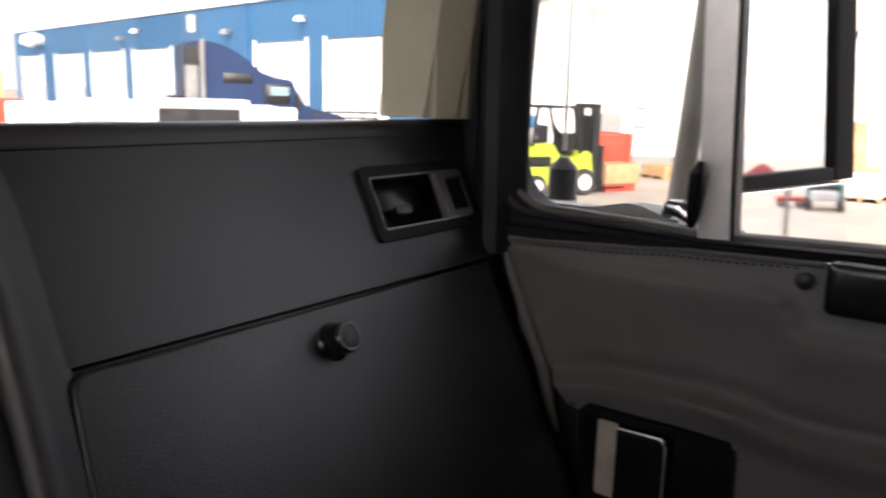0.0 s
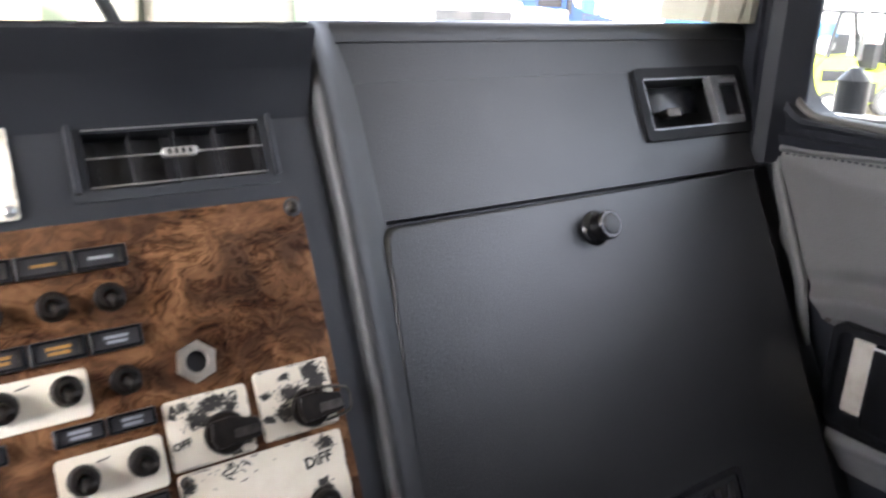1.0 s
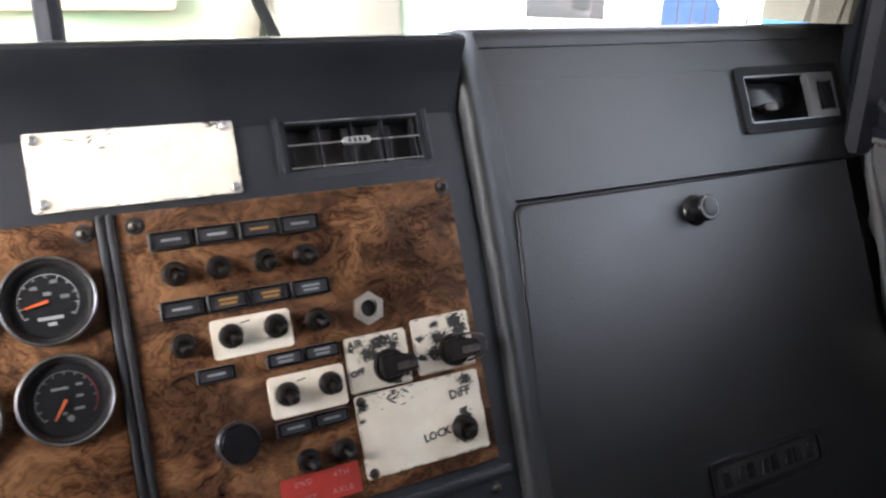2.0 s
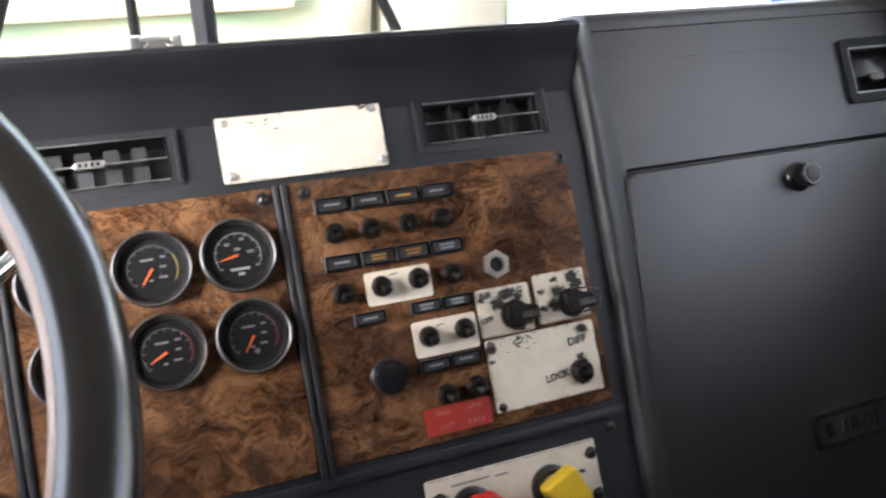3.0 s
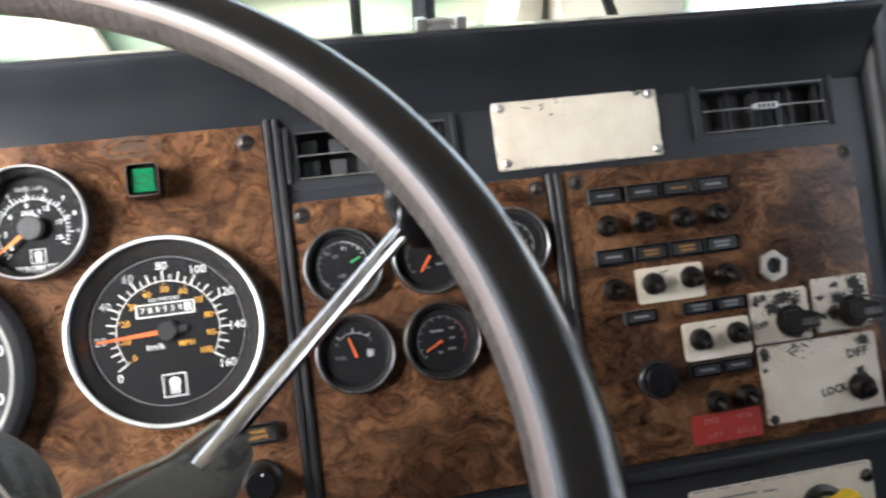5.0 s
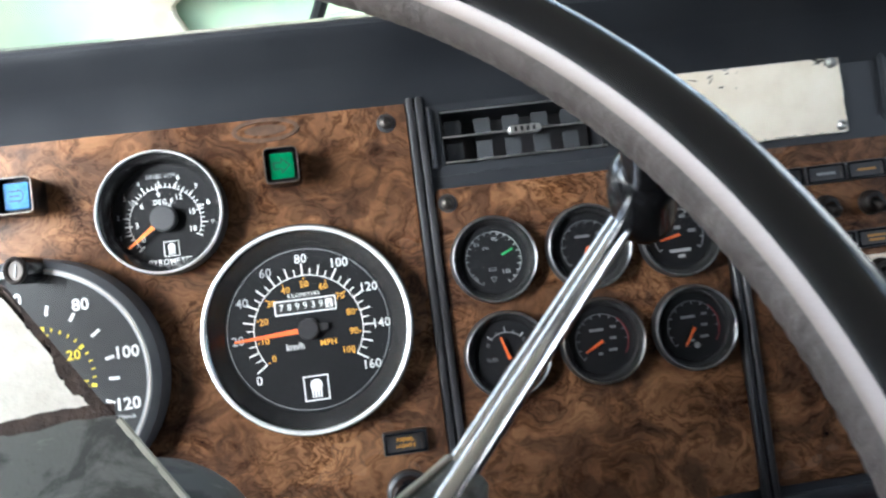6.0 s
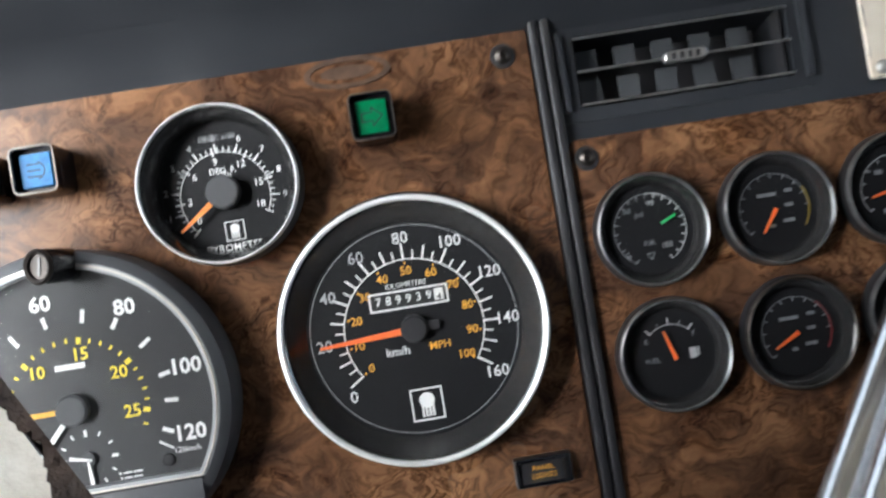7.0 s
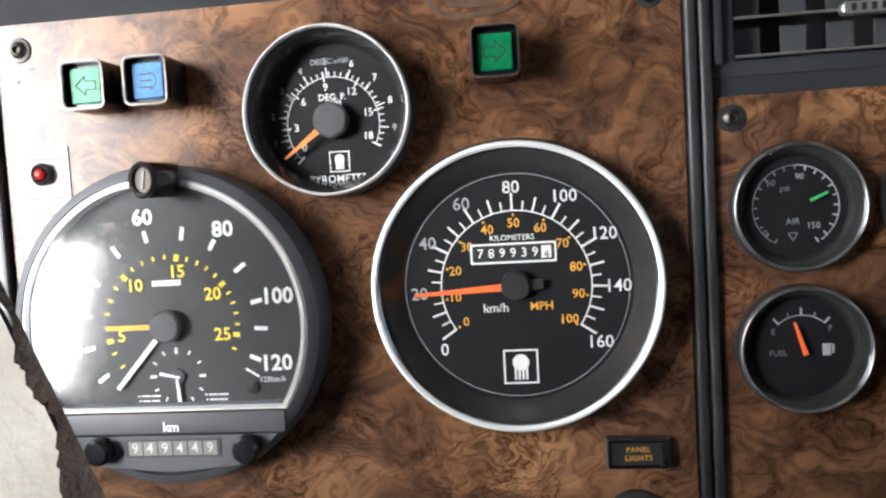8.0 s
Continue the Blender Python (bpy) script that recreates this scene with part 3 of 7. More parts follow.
part("band", rim_arc(134, 156, RIM_R, 288, 8), RIM_GLINT, rim, "pale band painted as the rim's inner highlight")
part("grip", rim_arc(156, 278, RIM_R, 1440, 10, 0.0003), RIM_GREY, rim, "worn brown-grey inner grip with finger ridges")


def spoke_set(turn, flip):
    """One spoke with its sleeve and boot, turned about the wheel's axis."""
    m = Matrix.Rotation(radians(turn), 4, "Z") @ Matrix.Diagonal((flip, 1, 1, 1))
    low, high = Vector((0.147, 0.043, -0.057)), Vector((0.228, 0.137, -0.071))
    d = (high - low).normalized()
    s = d.cross(Vector((0, 0, 1))).normalized()
    bm = bmesh.new()
    for sgn in (-1, 1):
        off = Vector((0, 0, sgn * 0.0046)) + s * sgn * 0.0022
        add_tube(bm, [m @ (low - d * 0.02 + off), m @ (high + d * 0.008 + off)], 0.0043, 16)
    sp = part("spoke", bm, CHROME, wheel, "twin chrome tube spoke")
    out = Vector((0.0125, 0.0035, 0))
    foot, tip = high + out + Vector((0.0005, 0, -0.0080)), high + out + Vector((-0.0092, 0, 0.0290))
    ax = tip - foot
    ln = ax.length
    bm = bmesh.new()
    cup = m @ Matrix.Translation(foot) @ ax.to_track_quat("Y", "Z").to_matrix().to_4x4()
    add_lathe(bm, [(0, 0), (0.0085, 0.0004), (0.0112, 0.0018), (0.0125, 0.0045), (0.0131, 0.010), (0.0138, ln - 0.0100), (0.0137, ln - 0.0060), (0.0131, ln - 0.0020), (0.0118, ln + 0.0020), (0.0098, ln + 0.0050), (0.0070, ln + 0.0072), (0, ln + 0.0085)], 36, cup)
    add_tube(bm, [m @ Vector(p) for p in ((0.2325, 0.1385, -0.046), (0.2300, 0.1365, -0.030), (0.2235, 0.1330, -0.008))], [0.0085, 0.0092, 0.0100], 20)
    part("boot", bm, BOOT_BLACK, sp, "glossy black boot where the spoke meets the rim")
    rows = ((0.1432, 0.0452, 0.1535, 0.0368, 0.0078), (0.1422, 0.0446, 0.1540, 0.0352, 0.0098), (0.1385, 0.0418, 0.1530, 0.0315, 0.0108), (0.1250, 0.0330, 0.1490, 0.0238, 0.0125), (0.1075, 0.0268, 0.1442, 0.0152, 0.0145), (0.085, 0.0175, 0.1395, 0.0055, 0.0165), (0.060, 0.004, 0.118, -0.004, 0.0175), (0.040, -0.005, 0.090, -0.010, 0.018))
    bm = bmesh.new()
    rings = []
    for x0, y0, x1, y1, h in rows:
        ring = []
        for k in range(24):
            a = 2 * math.pi * k / 24
            c, q = math.cos(a), math.sin(a)
            c, q = math.copysign(abs(c) ** 0.6, c), math.copysign(abs(q) ** 0.6, q)
            ring.append(bm.verts.new(m @ Vector(((x0 + x1) / 2 + c * (x1 - x0) / 2, (y0 + y1) / 2 + c * (y1 - y0) / 2, -0.060 + q * h))))
        rings.append(ring)
    for a, b in zip(rings, rings[1:]):
        for k in range(24):
            j = (k + 1) % 24
            bm.faces.new((a[k], a[j], b[j], b[k]))
    bm.faces.new(rings[0])
    bm.faces.new(rings[-1])
    part("sleeve", bm, HUB_GREY, sp, "scuffed grey vinyl sleeve")
    bm = tube([m @ Vector((x0, y0, -0.060 + h * 0.80)) for x0, y0, x1, y1, h in rows[:-1]], 0.0013, 8)
    part("piping", bm, TRIM_BEIGE, sp, "pale piping along the sleeve's edge")
    dome = Matrix.Translation((0.045, 0.020, -0.060)) @ Matrix.Diagonal((1.0, 1.0, 0.9, 1))
    bm = lathe([(0.040 * math.sin(math.pi * k / 16), 0.040 * math.cos(math.pi * k / 16)) for k in range(17)], 32, m @ dome)
    part("shoulder", bm, HUB_GREY, sp, "rounded grey shoulder of the hub")


for turn, flip in ((0, 1), (0, -1), (180, 1), (180, -1)):
    spoke_set(turn, flip)
def pad_outline(scale, turn=38.0, half=0.0757, r=0.016):
    """Rounded-square outline of the horn pad in the wheel's plane."""
    c, q = math.cos(radians(turn)), math.sin(radians(turn))
    return [(scale * (x * c - z * q), scale * (x * q + z * c)) for x, z in rounded(2 * half, 2 * half + 0.03, r, 14)]


def loft(levels):
    bm = bmesh.new()
    rings = [[bm.verts.new((x, y, h)) for x, y in pad_outline(sc)] for sc, h in levels]
    for a, b in zip(rings, rings[1:]):
        for k in range(len(a)):
            j = (k + 1) % len(a)
            bm.faces.new((a[k], a[j], b[j], b[k]))
    bm.faces.new(rings[-1])
    return bm


hub = part("hub", loft([(0.40, -0.10), (0.50, -0.080), (0.64, -0.050), (0.81, -0.022), (0.91, -0.009), (0.95, -0.004), (0.94, 0.0)]), HUB_GREY, wheel, "grey padded square hub", Matrix.Translation((0, 0, -0.018)))
rng = random.Random(5)
dense = []
base = pad_outline(1.0)
for k in range(len(base)):
    p, q = Vector(base[k]), Vector(base[(k + 1) % len(base)])
    n = max(1, int((q - p).length / 0.0009))
    dense += [p.lerp(q, i / n) for i in range(n)]
TEAR = 0.0600  # above this line the cover is torn away from the padding


def ragged(points, amount, seed):
    """Shifts a line of points by a wandering amount."""
    r = random.Random(seed)
    lv, out = 0.0, []
    for k, p in enumerate(points):
        lv = 0.90 * lv + r.uniform(-amount, amount) * 0.6
        out.append(lv + 0.7 * amount * math.sin(k * 0.29) + r.uniform(-amount, amount) * 0.10)
    return out


def sheet_between(outer, inner, z_top, z_low):
    """A thin sheet between two lines of points, with a torn inner edge."""
    bm = bmesh.new()
    rows = [[bm.verts.new((p.x * 0.955, p.y * 0.955, z_low)), bm.verts.new((p.x, p.y, z_top)), bm.verts.new((q.x, q.y, z_top + 0.0004)), bm.verts.new((q.x, q.y, 0.0002))] for p, q in zip(outer, inner)]
    for a, b in zip(rows, rows[1:]):
        for i in range(3):
            bm.faces.new((a[i], a[i + 1], b[i + 1], b[i]))
    return bm


start = min(range(len(dense)), key=lambda k: (dense[k] - Vector((0.0500, TEAR - 0.002))).length)
loop = dense[start:] + dense[:start]
stop = next(k for k in range(10, len(loop)) if loop[k].y < TEAR - 0.002)
torn, kept = loop[:stop + 1], loop[stop:] + loop[:1]
shift = ragged(torn, 0.0016, 4)
inner = [p * (1 - (0.0030 + max(-0.0020, s)) / p.length) for p, s in zip(torn, shift)]
part("torn_cover", sheet_between(torn, inner, 0.0022, -0.004), HUB_BROWN, hub, "ragged brown edge of the torn hub cover")
# lower half: the grey cover is still on, with a torn brown border
n = 60
across = [kept[-1].lerp(kept[0], (k + 0.5) / n) for k in range(n)]
for name, seed, lift, z, mt, lab in (("torn_border", 9, 0.0048, 0.0016, HUB_BROWN, "torn brown border of the cover"), ("grey_cover", 12, 0.0, 0.0034, HUB_GREY, "remaining grey cover")):
    edge = [Vector((p.x, p.y + lift + s)) for p, s in zip(across, ragged(across, 0.0009, seed))]
    bm = bmesh.new()
    top = [bm.verts.new((p.x, p.y, z)) for p in list(kept) + edge]
    low = [bm.verts.new((p.x * 0.955, p.y * 0.955, -0.004)) for p in list(kept) + edge]
    bm.faces.new(top)
    for k in range(len(top)):
        j = (k + 1) % len(top)
        bm.faces.new((top[k], top[j], low[j], low[k]))
    part(name, bm, mt, hub, lab)
bm = tube([(p.x * 1.002, p.y * 1.002, 0.0026 + rng.uniform(-0.0004, 0.0004)) for p in kept[::3]], 0.0011, 6)
part("seam", bm, TRIM_BEIGE, hub, "frayed pale seam")
bm = bmesh.new()
rings = [[bm.verts.new((0, 0, 0.0012))]]
for i in range(1, 9):
    rings.append([bm.verts.new((x, y, 0.0006 + 0.0008 * noise.noise(Vector((x * 60, y * 60, 0.3))))) for x, y in pad_outline(0.965 * i / 8)])
for a, b in zip(rings, rings[1:]):
    for k in range(len(b)):
        j = (k + 1) % len(b)
        bm.faces.new((a[0], b[k], b[j]) if len(a) == 1 else (a[k], a[j], b[j], b[k]))
part("padding", bm, HUB_CREAM, hub, "bare cream foam padding")
part("column", tube([(0, 0, -0.09), (0, 0, -0.20), (0, 0, -0.34)], [0.05, 0.045, 0.045], 24), BLACK, wheel)

# ---------------------------------------------------------------- passenger door
DX = RIGHT - 0.004


def sheet(rows, mat, name, parent, label, thick=0.004):
    """A padded sheet from rows of points (each row runs along the door)."""
    bm = bmesh.new()
    grid = [[bm.verts.new(p) for p in r] for r in rows]
    for a, b in zip(grid, grid[1:]):
        for k in range(len(a) - 1):
            bm.faces.new((a[k], a[k + 1], b[k + 1], b[k]))
    return part(name, bm, mat, parent, label)


door = thing("door_1", Matrix(), "dark grey padded vinyl truck door with window", "door", kind="structure")


def line_at(points, y):
    """Height of a line of (y, z) points at y, smoothly joined."""
    if y >= points[0][0]:
        return points[0][1]
    for (y0, z0), (y1, z1) in zip(points, points[1:]):
        if y1 <= y <= y0:
            f = (y0 - y) / (y0 - y1)
            f = f * f * (3 - 2 * f)
            return z0 + (z1 - z0) * f
    return points[-1][1]


CREST = ((-0.02, 2.196), (-0.10, 2.186), (-0.178, 2.186), (-0.275, 2.188), (-0.306, 2.156), (-0.86, 2.158))
FOLD = ((-0.06, 2.062), (-0.14, 2.077), (-0.227, 2.080), (-0.262, 2.079), (-0.298, 2.069), (-0.86, 2.076))


FRONT_EDGE = ((2.30, -0.008), (2.12, -0.028), (2.045, -0.092), (2.035, -0.120), (1.950, -0.124), (1.936, -0.106), (1.60, -0.106))


def puff(y, z):
    """How far the padding stands off the door, in metres."""
    crest, fold = line_at(CREST, y), line_at(FOLD, y)
    hump = lambda c, up, down: math.exp(-((z - c) / (up if z > c else down)) ** 2)
    d = 0.010 + 0.0085 * hump(crest, 0.009, 0.030) + 0.0135 * hump(fold, 0.006, 0.020)
    d -= 0.0050 * hump(fold + 0.015, 0.010, 0.010)
    d += 0.0120 * hump(1.928 - 0.10 * (y + 0.15), 0.010, 0.016)
    d += 0.0012 * math.sin(y * 31 + z * 17) + 0.0008 * math.sin(y * 67 - z * 40)
    return d


rows = []
for j in range(110):
    z = 1.895 + (2.222 - 1.895) * j / 109
    row = []
    for k in range(110):
        y = line_at(FRONT_EDGE, z) - 0.86 * k / 109
        hole = -0.256 < y < -0.112 and 1.940 < z < 2.050
        row.append((DX - (0.002 if hole else puff(y, z)), y, min(z, 2.206 + 0.055 * min(0.32, max(0.0, -y)))))
    rows.append(row)
sheet(rows, DOOR_VINYL, "padding", door, "dark grey grained vinyl padding with folds")
# welt along the front edge and stitched top hem
bm = tube([(DX - 0.012, -0.010, 2.204), (DX - 0.014, -0.022, 2.168), (DX - 0.015, -0.040, 2.128), (DX - 0.016, -0.064, 2.078), (DX - 0.016, -0.074, 2.040), (DX - 0.010, -0.080, 2.010)], [0.004, 0.0055, 0.006, 0.0065, 0.006, 0.004], 10)
part("welt", bm, DOOR_VINYL, door, "raised vinyl welt")
bm = tube([(DX - 0.012, -0.012, 2.2045), (DX - 0.013, -0.10, 2.2105), (DX - 0.013, -0.20, 2.2185), (DX - 0.013, -0.312, 2.2225)], 0.0042, 10)
part("top_hem", bm, DOOR_VINYL, door, "folded vinyl hem with stitches")
bm = bmesh.new()
for k in range(40):
    y = -0.026 - k * 0.0068
    z = line_at(((-0.012, 2.2000), (-0.10, 2.2035), (-0.20, 2.2105), (-0.312, 2.2150)), y)
    add_box(bm, DX - puff(y, z) - 0.0012, DX - puff(y, z) + 0.001, y - 0.0018, y + 0.0018, z - 0.0008, z + 0.0008)
part("stitching", bm, RUBBER, door, "row of dark stitches")
part("button", lathe([(0.0072, 0.004), (0.0072, -0.002), (0.0052, -0.0035), (0, -0.004)], 20, Matrix.Translation((DX - 0.013, -0.299, 2.2055)) @ Matrix.Rotation(radians(-90), 4, "Z")), BLACK, door, "round black button")
# black armrest cup behind
bm = bmesh.new()
add_box(bm, DX - 0.030, DX, -0.560, -0.316, 2.183, 2.228, 0.010, 4)
part("grab_tray", bm, GLOSS_BLACK, door, "black moulded pull tray")
# recessed latch handle
rec = part("handle_recess", box(DX - 0.008, DX + 0.004, -0.254, -0.114, 1.943, 2.047, 0.004), GLOSS_BLACK, door, "glossy black handle recess")
bm = bmesh.new()
add_ring_slab(bm, rounded(0.152, 0.112, 0.010, 4), rounded(0.138, 0.098, 0.008, 4), 0.0, -0.012)
bm.transform(Matrix.Translation((DX - 0.006, -0.184, 1.993)) @ Matrix.Rotation(radians(-90), 4, "Z"))
part("rim", bm, GLOSS_BLACK, rec)
part("plate", box(DX - 0.0115, DX - 0.0070, -0.1485, -0.1265, 1.957, 2.036, 0.003), worn("old_cream_strip", (0.50, 0.46, 0.40), (0.36, 0.31, 0.25), 0.40, 40, 400, 0.1, 0.0003), rec, "worn cream strip in the handle recess")
hn = part("handle", box(DX - 0.0220, DX - 0.0080, -0.2010, -0.1500, 1.949, 2.040, 0.006, 4), GLOSS_BLACK, rec, "glossy black pull handle")
bm = tube([(DX - 0.0220, -0.152, 2.0375), (DX - 0.0220, -0.195, 2.0385), (DX - 0.0220, -0.2000, 2.031), (DX - 0.0220, -0.2000, 1.953)], 0.0010, 8)
part("bright_edge", bm, SATIN, hn)
bm = bmesh.new()
for y, z in ((-0.098, 2.047), (-0.122, 1.886)):
    add_lathe(bm, [(0.005, 0), (0.005, -0.003), (0, -0.0045)], 16, Matrix.Translation((DX - 0.010, y, z)) @ Matrix.Rotation(radians(-90), 4, "Z"))
part("bolts", bm, DULL, door)
# window frame: rubber run with a rounded lower front corner
def run_outline(grow):
    pts = [(-0.028 + grow, 2.80), (-0.014 + grow, 2.60), (-0.001 + grow, 2.36), (-0.001 + grow, 2.300 - grow * 0.3)]
    c = (-0.056, 2.288)
    r = 0.055 + grow
    for k in range(9):
        a = radians(6 + 84 * k / 8)
        pts.append((c[0] + r * math.cos(a), c[1] - r * math.sin(a)))
    pts = [(y, max(z, 2.288 - 0.053 - grow * 0.62)) for y, z in pts]
    pts += [(-0.14, 2.2325 - grow * 0.45), (-0.205, 2.2290 - grow * 0.22), (-0.40, 2.236 - grow * 0.22), (-0.86, 2.240 - grow * 0.22)]
    return pts


bm = bmesh.new()
steps = [(0.050, 0.000), (0.048, 0.016), (0.030, 0.020), (0.026, 0.012), (0.014, 0.013), (0.006, 0.018), (0.0, 0.016), (0.0, -0.045), (0.050, -0.045)]
rings = [[bm.verts.new((DX - dx, y, z)) for y, z in run_outline(g * 0.9)] for g, dx in steps]
for a, b in zip(rings, rings[1:]):
    for k in range(len(a) - 1):
        bm.faces.new((a[k], a[k + 1], b[k + 1], b[k]))
part("window_frame", bm, RUBBER, door, "dark window frame with a rounded corner")
bm = tube([(DX - 0.002, y, z) for y, z in run_outline(-0.003)], 0.004, 8)
part("rubber_seal", bm, worn("old_seal", (0.06, 0.055, 0.05), (0.12, 0.11, 0.10), 0.6), door, "worn grey rubber seal")
LEAN = Matrix.Translation((0, -2.218 * 0.055, 0)) @ Matrix(((1, 0, 0, 0), (0, 1, 0.055, 0), (0, 0, 1, 0), (0, 0, 0, 1)))
bm = box(DX - 0.010, DX + 0.010, -0.2360, -0.2075, 2.218, 2.80, 0.003)
bm.transform(LEAN)
pst = part("vent_window_post", bm, BRIGHT_RING, door, "brushed metal post of the vent window")
bm = box(DX - 0.011, DX + 0.008, -0.2400, -0.2365, 2.218, 2.80)
bm.transform(LEAN)
part("run_channel", bm, RUBBER, pst)
bm = bmesh.new()
vs = [bm.verts.new((DX + 0.002, y, z)) for y, z in run_outline(0.0)[:-2]] + [bm.verts.new((DX + 0.002, -0.185, 2.80))]
bm.faces.new(vs)
pn = part("vent_pane", bm, WINDOW_GLASS, door)
pn.visible_shadow = False
ltc = part("vent_latch", tube([(DX - 0.018, -0.204, 2.240), (DX - 0.022, -0.206, 2.252), (DX - 0.026, -0.2085, 2.272), (DX - 0.027, -0.2095, 2.287), (DX - 0.025, -0.2105, 2.297)], [0.004, 0.0062, 0.0075, 0.0078, 0.0035], 14), GLOSS_BLACK, door, "black vent window latch")
part("latch_base", tube([(DX - 0.004, -0.176, 2.246), (DX - 0.014, -0.184, 2.254), (DX - 0.018, -0.194, 2.254), (DX - 0.019, -0.203, 2.247)], [0.005, 0.0075, 0.0085, 0.006], 12), CHROME, ltc, "chrome latch base")
# black rubber weatherstrip standing between pillar and window
bm = bmesh.new()
rr = []
for y0, z0 in ((0.004, 2.19), (0.006, 2.30), (0.008, 2.46), (0.010, 2.60), (0.002, 2.80)):
    rr.append([bm.verts.new((RIGHT - dx, y0 + dy, z0)) for dx, dy in ((0.0, 0.012), (0.030, 0.010), (0.042, -0.004), (0.036, -0.016), (0.014, -0.022), (0.0, -0.030))])
for a, b in zip(rr, rr[1:]):
    for k in range(5):
        bm.faces.new((a[k], a[k + 1], b[k + 1], b[k]))
solid("weatherstrip", bm, RUBBER, "dark blue-black rubber door weatherstrip", "trim", kind="structure")
bm = bmesh.new()
add_tube(bm, [(DASH_R - 0.050, 0.118, 2.338), (DASH_R - 0.02, 0.098, 2.336), (DASH_R + 0.004, 0.070, 2.330)], [0.004, 0.009, 0.006], 10)
solid("dash_end_cap", bm, VINYL, "small black vinyl cap at the end of the dash", "trim", kind="structure")

solid("pillar_foot", box(0.945, RIGHT, 0.078, 0.20, 2.250, 2.306, 0.006), VINYL, "black vinyl foot under the windshield pillar", "trim", kind="structure")

# unseen driver's door, added closed so that light enters only above its sill
d2 = thing("door_2", Matrix.Translation((LEFT + 0.034, 0.03, 0)), "unseen dark grey driver door added closed, window open", "door", kind="structure")
part("padding", box(-0.03, 0.02, -0.67, 0.0, 1.36, 2.20, 0.01), DOOR_VINYL, d2)
bm = bmesh.new()
add_box(bm, -0.02, 0.01, -0.67, -0.63, 2.20, 2.80)
add_box(bm, -0.02, 0.01, -0.04, 0.0, 2.20, 2.80)
add_box(bm, -0.02, 0.01, -0.63, -0.04, 2.76, 2.80)
part("window_frame", bm, RUBBER, d2)
# unseen seats, added behind the camera and sized to darken dash reflections
def seat(x, nm):
    s = thing("seat", Matrix.Translation((x, -0.80, FLOOR)), nm, "seat", "cab seats")
    part("base", box(-0.18, 0.18, -0.20, 0.24, 0.0, 0.30, 0.02), BLACK, s)
    part("cushion", box(-0.25, 0.25, -0.24, 0.28, 0.30, 0.44, 0.04, 4), CAB_CLOTH, s)
    part("backrest", box(-0.26, 0.26, -0.36, -0.22, 0.40, 1.16, 0.05, 4), CAB_CLOTH, s)
    part("headrest", box(-0.14, 0.14, -0.35, -0.24, 1.17, 1.36, 0.04, 4), CAB_CLOTH, s)


seat(-0.19, "unseen dark driver seat added for reflections")
seat(0.60, "unseen dark passenger seat added for reflections")
# ---------------------------------------------------------------- instruments
def polar(r, a):
    return r * math.sin(radians(a)), r * math.cos(radians(a))


def screw(u, v, y=-0.0025, r=0.0042, dark=False, washer=True):
    t = thing("panel_screw", on_panel(u, v, y), "small cross-head screw in the wood panel", "screw", "dashboard screws")
    part("head", lathe([(r, 0.001), (r, -0.0012), (r * 0.8, -0.0024), (r * 0.45, -0.003), (r * 0.42, -0.0012), (0, -0.0012)], 20), DULL, t)
    if washer:
        part("cup_washer", lathe([(r * 1.05, 0.0), (r * 1.5, 0.0), (r * 1.45, -0.0008), (r * 1.05, -0.0011)], 20), BLACK, t)
    return t


for u, v in ((-0.034, 0.058), (-0.340, 0.057), (0.0, 0.0), (0.180, 0.001), (0.212, 0.002), (0.447, 0.004)):
    screw(u, v, dark=u > 0.1)
solid("empty_screw_hole", lathe([(0.0012, 0.0), (0.0013, -0.0003), (0, -0.0002)], 10), BLACK, "tiny empty screw hole in the veneer", "hole", on_panel(-0.343, 0.042, -0.0026))
# faint oval badge blank
bm = bmesh.new()
outer = [(0.022 * math.cos(2 * math.pi * k / 40), 0.0080 * math.sin(2 * math.pi * k / 40)) for k in range(40)]
add_ring_slab(bm, outer, [(x * 0.86, z * 0.70) for x, z in outer], 0.0003, -0.0007)
add_slab(bm, [(x * 0.62, z * 0.42) for x, z in outer], 0.0003, -0.0006)
solid("oval_badge", bm, worn("aged_emblem", (0.042, 0.025, 0.017), (0.088, 0.050, 0.031), 0.6, 110, 500, spec=0.2), "faint brown oval emblem blank on the wood panel", "badge", on_panel(-0.113, 0.062, -0.0026))


